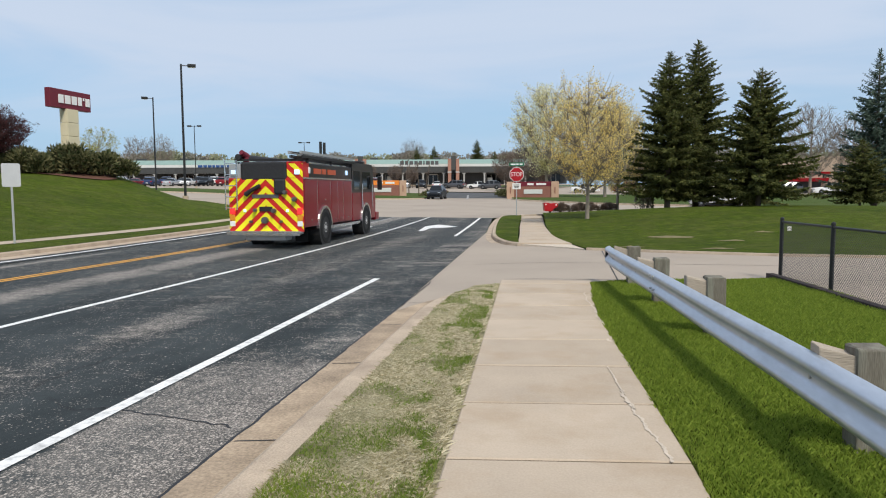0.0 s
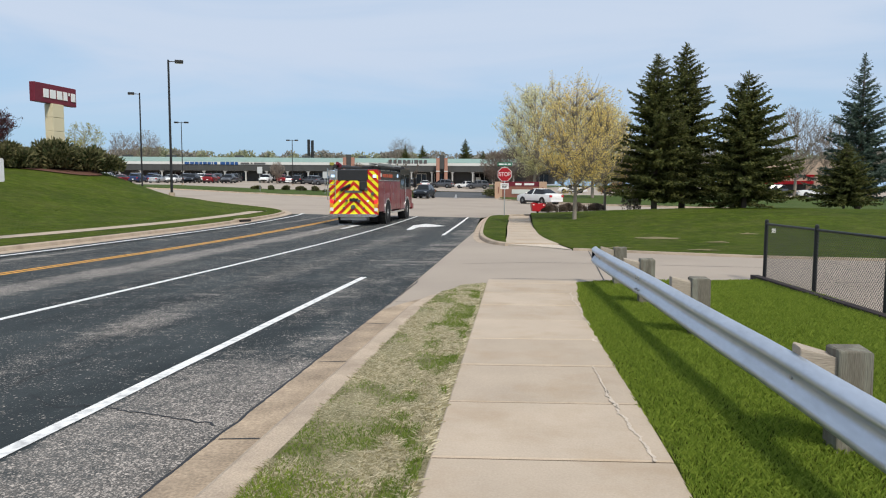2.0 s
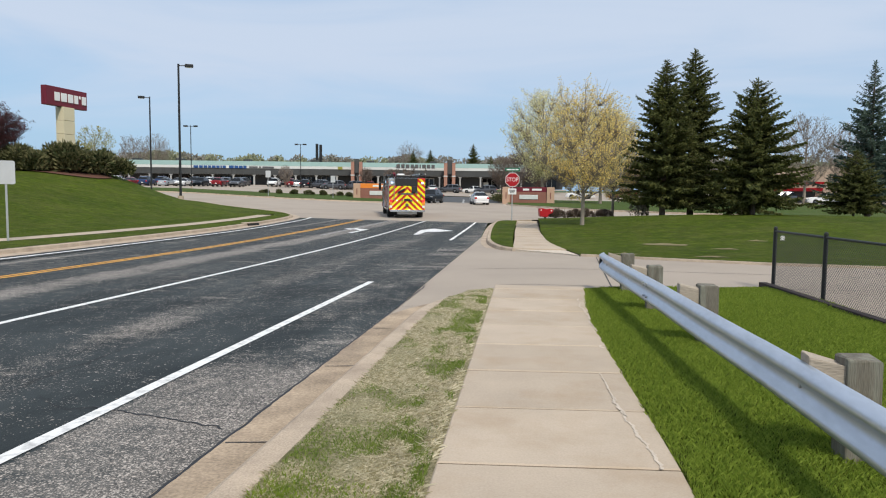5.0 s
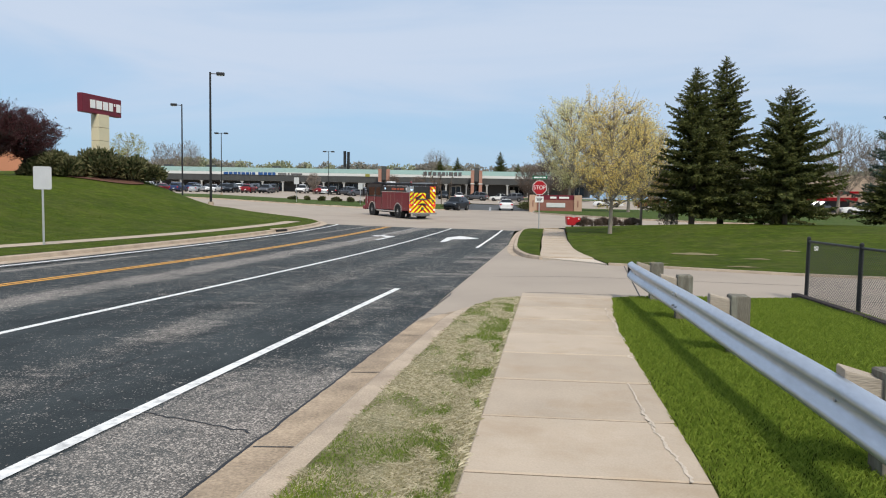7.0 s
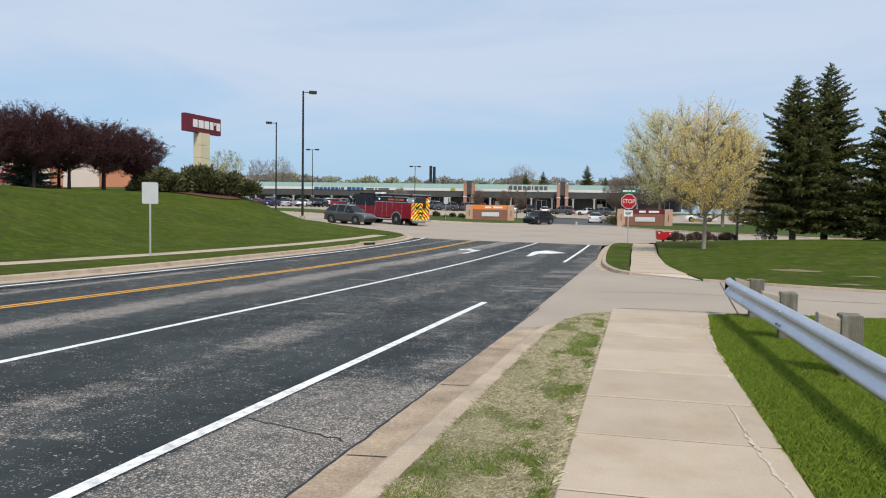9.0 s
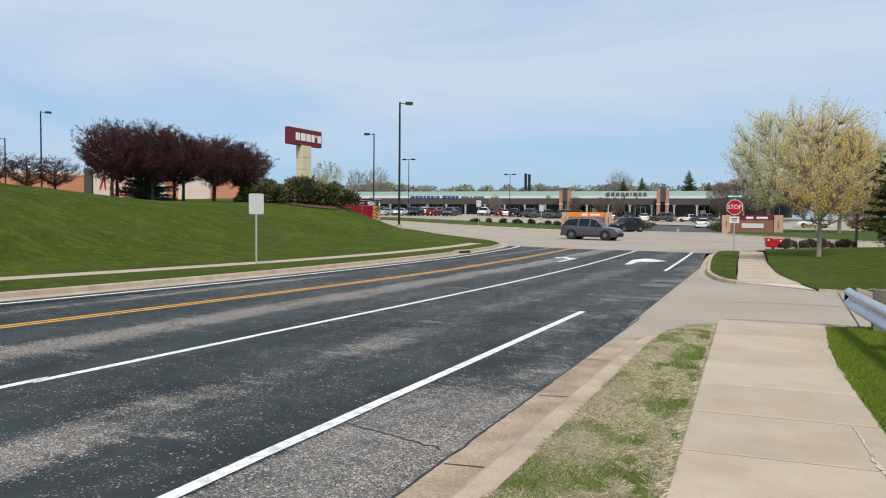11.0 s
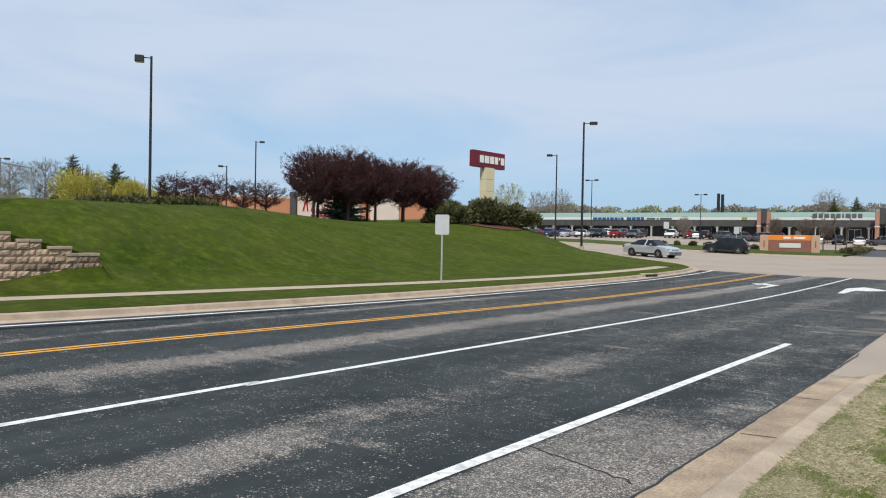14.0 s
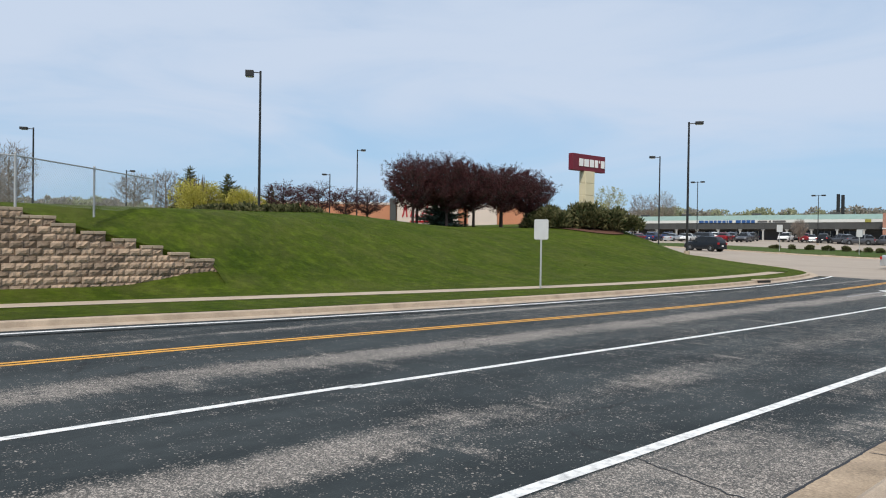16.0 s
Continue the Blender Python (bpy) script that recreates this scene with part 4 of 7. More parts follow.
def guard_rail():
    e = thing("guard_rail", "galvanised steel guard rail on weathered timber posts", "guard rail")
    prof = [(0.00, 0.300), (0.030, 0.308), (0.072, 0.335), (0.082, 0.362), (0.078, 0.385), (0.030, 0.425), (0.012, 0.455), (0.030, 0.487), (0.078, 0.527), (0.082, 0.550), (0.072, 0.577), (0.030, 0.604), (0.00, 0.612)]
    ring = [(-a, z) for a, z in prof] + [(-a + 0.006, z - 0.003) for a, z in reversed(prof)]
    ys = [12.62, 12.45, 12.2] + [12 - 0.5 * i for i in range(34)]
    verts, faces = [], []
    m = len(ring)
    for i, yy in enumerate(ys):
        flare = 0.0 if i > 2 else (0.03, 0.015, 0.004)[i]
        dent = 0.006 * math.sin(yy * 1.7) * 0.5
        for a, z in ring:
            verts.append((rail_x(yy) + a + flare + dent, yy, z - 0.014 * max(0.0, 4.8 - yy) + 0.004 * math.sin(yy * 0.9) + (0.02 if i == 0 and 0.4 < z < 0.5 else 0)))
        if i:
            for j in range(m):
                k = i * m
                faces.append((k - m + j, k - m + (j + 1) % m, k + (j + 1) % m, k + j))
    faces += [tuple(range(m)), tuple(reversed(range((len(ys) - 1) * m, len(ys) * m)))]
    mesh_from("beam", verts, faces, STEEL, e, "bright galvanised corrugated steel beam", smooth=True)
    for yy in (11.95, 10.0, 7.95, 4.5, 1.0, -2.4):
        x = rail_x(yy) + (0.12 if 7 < yy < 9 else 0.0)
        lean = random.uniform(-0.02, 0.02)
        bm = boxed(x + 0.22, x + 0.42, yy - 0.10, yy + 0.10, -0.3, 0.645, 0.012)
        for v in bm.verts:
            v.co.x += lean * v.co.z + random.uniform(-0.006, 0.006)
            v.co.z += random.uniform(-0.012, 0.012) if v.co.z > 0.5 else 0
        post = part("post", bm, TIMBER, e, "grey weathered timber post")
        bm = boxed(x + 0.005, x + 0.225, yy - 0.075, yy + 0.075, 0.28, 0.625, 0.01)
        for v in bm.verts:
            v.co.z += (0.03 if v.co.x < x + 0.1 else -0.02) * (1 if v.co.z > 0.5 else 0) + random.uniform(-0.01, 0.01)
        part("spacer_block", bm, TIMBER_PALE, e, "pale split timber spacer block")
        bm = tubed((x - 0.022, yy, 0.455), (x + 0.0, yy, 0.455), 0.017, seg=8)
        part("bolt", bm, STEEL_DULL, e)
    for yy in (8.75, 8.6):
        for z in (0.36, 0.40, 0.53, 0.56):
            part("bolt", tubed((rail_x(yy) - 0.088, yy + random.uniform(-.02, .02), z), (rail_x(yy) - 0.06, yy, z), 0.012, seg=8), STEEL_DULL, e)
    return e


def chain_wires(name, a, b, height, base, pitch, r, material, parent, label, sag=0.0):
    """Crossing wires of a chain-link panel, as thin three-sided rods."""
    a, b = Vector(a), Vector(b)
    d = (b - a).to_2d()
    n = d.length
    ux, uy = d.x / n, d.y / n
    verts, faces = [], []

    def rod(s0, z0, s1, z1, off):
        k = len(verts)
        for s, z in ((s0, z0), (s1, z1)):
            x, y = a.x + ux * s, a.y + uy * s
            zb = base(x, y)
            for ox, oz in ((-r, 0), (r, 0), (0, r * 1.4)):
                verts.append((x + ux * ox - uy * (off + (0.5 * r if oz else -0.5 * r)), y + uy * ox + ux * (off + (0.5 * r if oz else -0.5 * r)), zb + z))
        for i in range(3):
            faces.append((k + i, k + (i + 1) % 3, k + 3 + (i + 1) % 3, k + 3 + i))
    s = -height
    while s < n:
        for sign in (1, -1):
            lo, hi = 0.0, 1.0
            s0, s1 = (s, s + height) if sign > 0 else (s + height, s)
            t0, t1 = 0.0, 1.0
            if s0 != s1:
                for lim, isn in ((0.0, 1), (n, -1)):
                    f = (lim - s0) / (s1 - s0)
                    if (s1 > s0) == (isn > 0):
                        t0 = max(t0, f)
                    else:
                        t1 = min(t1, f)
            if t1 > t0:
                rod(s0 + (s1 - s0) * t0, 0.04 + height * t0, s0 + (s1 - s0) * t1, 0.04 + height * t1, 0.003 * sign)
        s += pitch
    ob = mesh_from(name, verts, faces, material, parent, label)
    return tagged(ob, kind="stuff")


def chain_fence(name, label, pts, height, base, material, post_r, pitch, wire_r):
    e = thing(name, label, "fence")
    for p in pts:
        z = base(*p)
        post = part("post", tubed((p[0], p[1], z - 0.2), (p[0], p[1], z + height + 0.05), post_r, seg=10), material, e)
        bm = bmesh.new()
        bmesh.ops.create_uvsphere(bm, u_segments=8, v_segments=5, radius=post_r * 1.12, matrix=Matrix.Translation((p[0], p[1], z + height + 0.05)))
        part("cap", bm, material, post)
    for p, q in zip(pts, pts[1:]):
        part("top_rail", tubed((*p, base(*p) + height), (*q, base(*q) + height), post_r * 0.62, seg=8), material, e)
        chain_wires("chain_link", (*p, 0), (*q, 0), height - 0.06, base, pitch, wire_r, material, e, "")
    return e


guard_rail()
fp = [(4.12, 13.42), (4.29, 11.55), (4.47, 9.65), (4.66, 7.7), (4.86, 5.7), (5.06, 3.6), (5.26, 1.5)]
fz = lambda x, y: -0.02
chain_fence("black_fence", "low black coated chain-link fence beside the parking lot", fp, 1.02, fz, BLACK_METAL, 0.033, 0.055, 0.0042)
for (ax, ay), (bx, by) in zip(fp[:-1], fp[1:]):
    bm = bmesh.new()
    d = (Vector((bx, by)) - Vector((ax, ay))).normalized()
    n = Vector((-d.y, d.x)) * -0.12
    q = [(ax + n.x, ay + n.y), (bx + n.x, by + n.y), (bx + n.x * 2.1, by + n.y * 2.1), (ax + n.x * 2.1, ay + n.y * 2.1)]
    prism(bm, q, 'z', -0.2, 0.06 + random.uniform(-0.01, 0.01))
    tagged(part("timber_edging", bm, BARK_DARK), "dark timber sleeper edging along the fence", "edging", "timber edging by the fence")
tag = part("fence_tag", boxed(4.19, 4.26, 13.35, 13.36, 0.84, 0.92), WHITE)
tagged(tag, "small white tag wired to the black fence", "tag")


def block_wall():
    """Split-faced concrete blocks in stepped courses with caps."""
    e = thing("block_wall", "stepped retaining wall of tan and grey split-face blocks", "retaining wall")
    hgt, wid = 0.185, 0.30
    stone = mat("split_face_block", (0.345, 0.25, 0.175), 0.95, var=0.38, scale=3, fine=25, bump=0.9, dirt=(0.235, 0.20, 0.17), dirt_amt=0.7, dirt_scale=0.9, rand=1.7)
    capm = mat("block_cap", (0.38, 0.30, 0.22), 0.95, var=0.2, scale=3, fine=25, bump=0.8, rand=0.7)
    shapes = []
    for k in range(6):
        bm = bmesh.new()
        bmesh.ops.create_grid(bm, x_segments=4, y_segments=3, size=0.5)
        for v in bm.verts:
            edge = abs(v.co.x) > 0.49 or abs(v.co.y) > 0.49
            bx, bz = v.co.x * (wid - 0.008), v.co.y * (hgt - 0.008)
            v.co = (0.0 if edge else random.uniform(0.015, 0.05), bx, bz)
        ex = bmesh.ops.extrude_edge_only(bm, edges=[q for q in bm.edges if q.is_boundary])
        for v in [q for q in ex["geom"] if isinstance(q, bmesh.types.BMVert)]:
            v.co.x = -0.26
        bmesh.ops.recalc_face_normals(bm, faces=bm.faces)
        me = bpy.data.meshes.new("block")
        bm.to_mesh(me)
        bm.free()
        me.materials.append(stone)
        shapes.append(me)
    capme = bpy.data.meshes.new("cap")
    bm = boxed(-0.28, 0.03, -wid / 2 + 0.004, wid / 2 - 0.004, 0, 0.085, 0.012)
    bm.to_mesh(capme)
    bm.free()
    capme.materials.append(capm)
    z0 = 0.02
    for c in range(14):
        zc = z0 + hgt * (c + 0.5)
        off = 0.17 if c % 2 else 0.0
        y = 9.1 + off - wid
        while y > -4.5:
            if wall_top(y - 0.1) >= zc + hgt * 0.35:
                ob = new("block", random.choice(shapes))
                ob.parent = e
                ob.location = (-20.0 - 0.012 * c + random.uniform(-0.035, 0.03), y, zc)
                ob.rotation_euler = (0, 0, random.uniform(-0.025, 0.025))
                if not wall_top(y - 0.1) >= zc + hgt * 1.35 or c == 13:
                    cp = new("cap", capme)
                    cp.parent = e
                    cp.location = (-19.99 - 0.012 * c, y + random.uniform(-0.01, 0.01), zc + hgt / 2 - 0.001)
                    cp.rotation_euler = (random.uniform(-0.02, 0.02), 0, random.uniform(-0.03, 0.03))
            y -= wid
    return e


block_wall()
chain_fence("bank_fence", "grey galvanised chain-link fence on top of the bank", [(-24.7, 8.85), (-22.4, 6.3), (-20.4, 3.9), (-20.6, 0.9), (-20.7, -2.5)], 1.22, lambda x, y: 2.40, STEEL_DULL, 0.032, 0.10, 0.003)


def plate_sign(name, x, y, h0, h1, w, label, yaw, face, zf=base_z):
    e = thing(name, label, "sign", pose(x, y, zf(x, y), 0, 0, yaw))
    part("post", boxed(-0.03, 0.03, 0.012, 0.05, -0.3, h1 - 0.05, 0.004), STEEL_DULL, e)
    bm = bmesh.new()
    r = 0.05
    pts = []
    for cx, cz, a0 in ((w / 2 - r, h1 - r, 0), (-w / 2 + r, h1 - r, 90), (-w / 2 + r, h0 + r, 180), (w / 2 - r, h0 + r, 270)):
        pts += [(cx + r * math.cos(radians(a0 + k * 30)), cz + r * math.sin(radians(a0 + k * 30))) for k in range(4)]
    prism(bm, pts, 'y', -0.004, 0.008)
    part("plate", bm, face, e)
    return e


plate_sign("road_sign", -15.95, 18.9, 1.72, 2.42, 0.49, "back of a pale aluminium road sign on a steel post", 40, SIGN_BACK)
plate_sign("road_sign", -25.6, 82.5, 1.9, 2.7, 0.55, "small pale road sign on a post across the junction", 15, SIGN_BACK)
plate_sign("road_sign", -33.0, 80.5, 2.2, 3.0, 0.6, "pale road sign on a tall post by the far kerb", 25, SIGN_BACK)


def stop_sign():
    x, y = -1.95, 40.6
    e = thing("stop_sign", "red octagonal stop sign with a plate below on a steel post", "stop sign", pose(x, y, base_z(x, y), 0, 0, -2))
    part("post", boxed(-0.03, 0.03, 0.012, 0.05, -0.3, 3.05, 0.004), STEEL_DULL, e)
    cz, R = 2.36, 0.43
    bm = bmesh.new()
    prism(bm, [(R * math.cos(radians(22.5 + 45 * k)), cz + R * math.sin(radians(22.5 + 45 * k))) for k in range(8)], 'y', -0.002, 0.008)
    part("border", bm, WHITE, e, "white octagonal border")
    bm = bmesh.new()
    q = R * 0.93
    prism(bm, [(q * math.cos(radians(22.5 + 45 * k)), cz + q * math.sin(radians(22.5 + 45 * k))) for k in range(8)], 'y', -0.007, -0.001)
    part("face", bm, RED, e, "red octagonal face")
    words("lettering", "STOP", 0.33, WHITE, Matrix.Translation((0, -0.009, cz)) @ UP, e, 0.003, 0.86, 0.0)
    part("plate", boxed(-0.24, 0.24, -0.006, 0.006, 1.52, 1.86, 0.004), WHITE, e, "white rectangular plate under the stop sign")
    for i, (a, b) in enumerate(((1.74, 1.78), (1.66, 1.70), (1.60, 1.63))):
        part("text_bar", boxed(-0.17 + 0.02 * i, 0.17 - 0.03 * i, -0.010, -0.006, a, b), DARK_TRIM, e, "dark bar of small writing")
    part("name_plate", boxed(-0.42, 0.42, -0.005, 0.005, 2.84, 3.04, 0.004), SIGN_GREEN, e, "green street name plate")
    for a, b in ((-0.34, -0.06), (-0.02, 0.12), (0.17, 0.34)):
        part("text_bar", boxed(a, b, -0.009, -0.005, 2.90, 2.98), WHITE, e, "white bar of writing")


stop_sign()


def mail_box():
    """A red rounded box on a short post, leaning back."""
    x, y = -0.05, 41.0
    e = thing("red_mail_box", "red rounded mail box on a short dark post", "mail box", pose(x, y, base_z(x, y), 0, 0, 12) @ Matrix.Diagonal((0.86, 0.86, 0.86, 1)))
    part("post", boxed(-0.06, 0.06, -0.05, 0.05, -0.2, 0.34, 0.01), DARK_TRIM, e)
    bm = bmesh.new()
    prism(bm, [(-0.46, 0.86), (-0.40, 0.30), (0.10, 0.26), (0.20, 0.44), (0.46, 0.56), (0.50, 0.80), (0.20, 0.84), (0.05, 0.78), (-0.18, 0.86)], 'y', -0.28, 0.28)
    bmesh.ops.bevel(bm, geom=bm.edges[:], offset=0.03, segments=2, affect='EDGES')
    part("box", bm, RED, e, "red painted body")
    for xx, zz in ((-0.33, 0.74), (0.36, 0.71)):
        part("reflector", tubed((xx, -0.30, zz), (xx, -0.275, zz), 0.05, seg=10), WHITE, e, "small white reflector")


mail_box()


def drain(x, y, rz, parentless=True):
    e = thing("kerb_drain", "dark storm drain inlet in the kerb", "storm drain", pose(x, y, base_z(x, y), 0, 0, rz))
    part("inlet", boxed(-0.5, 0.5, -0.06, 0.10, -0.11, -0.005), DARK_TRIM, e)
    part("lintel", boxed(-0.6, 0.6, -0.06, 0.3, 0.0, 0.05, 0.015), CONCRETE_KERB, e, "concrete lintel")


drain(-14.33, 33.0, 84)
drain(-26.5, 76.15, -5)
drain(-31.5, 76.9, -14)


# ---- light poles ----
def light_pole(x, y, z, top, heads, label, r=0.10, yaw=0, boxy=False):
    e = thing("light_pole", label, "light pole", pose(x, y, z, 0, 0, yaw), "light poles of the parking lots")
    h = top - z
    r *= 0.76
    part("shaft", tubed((0, 0, -0.3), (0, 0, h), r, r * 0.72, 12), BLACK_METAL, e)
    part("base", tubed((0, 0, -0.3), (0, 0, 0.25), r * 2.4, r * 2.2, 14), CONCRETE_KERB, e, "round concrete base")
    for s in heads:
        arm = part("arm", tubed((0, 0, h - 0.12), (s * 0.55, 0, h - 0.10), 0.035, seg=8), BLACK_METAL, e)
        bm = boxed(s * 0.45, s * (1.05 if not boxy else 1.0), -0.2, 0.2, h - (0.20 if not boxy else 0.42), h + 0.02, 0.03)
        head = part("lamp_head", bm, BLACK_METAL, e, "dark shoebox lamp head")
        part("lens", boxed(s * 0.52, s * 0.95, -0.14, 0.14, h - (0.225 if not boxy else 0.445), h - (0.19 if not boxy else 0.41)), WHITE, head)


light_pole(-27.5, 50.05, 1.0, 11.1, (1,), "tall dark steel light pole at the foot of the bank", 0.13, 30)
light_pole(-38.5, 64.5, base_z(-38.5, 64.5), 10.75, (-1,), "dark steel light pole by the cross street", 0.11, 30)
light_pole(-44.5, 23.1, gz(-44.5, 23.1), 13.2, (-1,), "tall dark light pole with a boxy lamp on the bank", 0.13, 55, True)
light_pole(-73.75, 51.9, 2.5, 13.3, (1,), "dark light pole behind the purple trees", 0.13, 50)
light_pole(-80, 51.9, 2.5, 10.6, (-1,), "dark light pole far behind the bank", 0.12, 50)
light_pole(-68.7, 14.5, 2.5, 11.0, (-1,), "slim light pole behind the chain-link fence", 0.12, 60)
light_pole(-95, 30.7, 2.5, 10.4, (1,), "slim light pole far behind the chain-link fence", 0.12, 60)
light_pole(-54, 101.6, base_z(-54, 101.6), 11.6, (-1, 1), "dark light pole with two arms in the shops' lot", 0.10, 10)
light_pole(-44, 122.4, base_z(-44, 122.4), 10.3, (-1, 1), "dark light pole with two arms in the shops' lot", 0.10, 10)


# ---- tall shop sign on the bank ----
def pylon_sign():
    x, y = -35.7, 48.4
    z = gz(x, y)
    e = thing("pylon_sign", "maroon box sign with white lettering bars on a cream pylon", "pylon sign", pose(x, y, z, 0, 0, 87))
    n, lo = 5, -0.4
    hi = 7.72 - z
    s = (hi - lo) / n
    for i in range(n):
        part("pylon_panel", boxed(-0.58, 0.58, -0.34, 0.34, lo + s * i + 0.02, lo + s * (i + 1), 0.02), CREAM, e)
    part("cabinet", boxed(-2.12, 2.12, -0.22, 0.22, 7.72 - z, 9.10 - z, 0.03), MAROON, e, "maroon sign cabinet")
    a = -1.30
    for w, h in ((0.50, 0.62), (0.56, 0.62), (0.52, 0.62), (0.38, 0.62), (0.12, 0.22), (0.44, 0.62)):
        zz = 8.40 - z
        part("letter_bar", boxed(a, a + w, -0.27, -0.215, zz - h / 2 + (0.2 if h < 0.3 else 0), zz + h / 2 + (0.2 if h < 0.3 else 0), 0.01), WHITE, e, "white block in place of a letter")
        a += w + 0.15


pylon_sign()


# ---- vehicles ----
def paint(name, c, rough=0.28):
    return mat(name, c, rough, var=0.06, scale=1.5, fine=30, bump=0.0, coat=0.08, spec=0.22, dirt=tuple(v * 0.8 + 0.01 for v in c), dirt_amt=0.25, dirt_scale=1.2)


def wheel(parent, x, y, r, w, side, spokes=7):
    """Tyre with a dished spoked rim; its own origin is the hub."""
    hub = new("wheel")
    hub.parent = parent
    hub.matrix_basis = pose(x, y, r)
    s = side
    prof = [(-w / 2, r * 0.66), (-w / 2, r * 0.93), (-w * 0.36, r), (w * 0.36, r), (w / 2, r * 0.93), (w / 2, r * 0.66)]
    seg = 22
    verts, faces = [], []
    for i in range(seg):
        a = 2 * math.pi * i / seg
        for px, pr in prof:
            verts.append((px, pr * math.cos(a), pr * math.sin(a)))
    m = len(prof)
    for i in range(seg):
        for j in range(m - 1):
            k, l = i * m + j, ((i + 1) % seg) * m + j
            faces.append((k, k + 1, l + 1, l))
    mesh_from("tyre", verts, faces, TYRE, hub)
    bm = tubed((s * (w / 2 - 0.07), 0, 0), (s * (w / 2 - 0.05), 0, 0), r * 0.67, seg=20)
    tube(bm, (s * (w / 2 - 0.06), 0, 0), (s * (w / 2 + 0.005), 0, 0), r * 0.14, r * 0.12, 10)
    if not spokes:               # dished steel disc with a ring of nuts
        tube(bm, (s * (w / 2 - 0.06), 0, 0), (s * (w / 2 - 0.025), 0, 0), r * 0.40, r * 0.34, 18)
        for i in range(10):
            a = 2 * math.pi * i / 10
            tube(bm, (s * (w / 2 - 0.03), r * 0.27 * math.cos(a), r * 0.27 * math.sin(a)), (s * (w / 2 + 0.0), r * 0.27 * math.cos(a), r * 0.27 * math.sin(a)), 0.02, 0.018, 6)
    for i in range(spokes):
        a = 2 * math.pi * i / spokes
        tube(bm, (s * (w / 2 - 0.02), 0, 0), (s * (w / 2 - 0.02), r * 0.64 * math.cos(a), r * 0.64 * math.sin(a)), r * 0.085, r * 0.07, 6)
    part("rim", bm, RIM if spokes else WHEEL_DISC, hub, "bright alloy rim" if spokes else "polished dished rim")
    return hub


CAR_KINDS = {
    # length, width, belt, roof, stations: (y share, belt z, top z, top half-width share, glassy)
    "suv": dict(L=4.65, W=1.90, clear=0.24, r=0.38, wb=2.75, st=[(-0.5, 0.74, 0.88, 0.80), (-0.49, 0.98, 1.04, 0.82), (-0.475, 1.06, 1.20, 0.74), (-0.40, 1.09, 1.56, 0.64), (-0.34, 1.09, 1.62, 0.64), (-0.20, 1.07, 1.67, 0.64), (-0.17, 1.06, 1.67, 0.64), (0.0, 1.03, 1.68, 0.64), (0.03, 1.02, 1.67, 0.64), (0.09, 1.01, 1.60, 0.64), (0.23, 1.00, 1.05, 0.80), (0.34, 0.96, 1.02, 0.80), (0.43, 0.88, 0.94, 0.80), (0.48, 0.72, 0.80, 0.76), (0.5, 0.56, 0.62, 0.74)]),
    "crossover": dict(L=4.35, W=1.80, clear=0.24, r=0.35, wb=2.60, st=[(-0.5, 0.80, 0.92, 0.80), (-0.485, 1.00, 1.06, 0.82), (-0.46, 1.02, 1.22, 0.76), (-0.37, 1.02, 1.58, 0.62), (-0.17, 1.01, 1.64, 0.62), (-0.14, 1.01, 1.64, 0.62), (0.03, 0.99, 1.64, 0.62), (0.06, 0.99, 1.63, 0.62), (0.11, 0.98, 1.58, 0.62), (0.26, 0.97, 1.03, 0.80), (0.42, 0.88, 0.95, 0.80), (0.48, 0.74, 0.80, 0.74), (0.5, 0.58, 0.62, 0.72)]),
    "sedan": dict(L=4.75, W=1.80, clear=0.20, r=0.32, wb=2.71, st=[(-0.5, 0.70, 0.80, 0.78), (-0.48, 0.88, 0.96, 0.80), (-0.34, 0.93, 1.01, 0.78), (-0.20, 0.94, 1.40, 0.58), (-0.12, 0.94, 1.44, 0.60), (-0.02, 0.93, 1.45, 0.60), (0.01, 0.93, 1.45, 0.60), (0.08, 0.92, 1.42, 0.60), (0.235, 0.91, 0.97, 0.78), (0.42, 0.82, 0.88, 0.78), (0.485, 0.68, 0.74, 0.72), (0.5, 0.52, 0.56, 0.70)]),
}


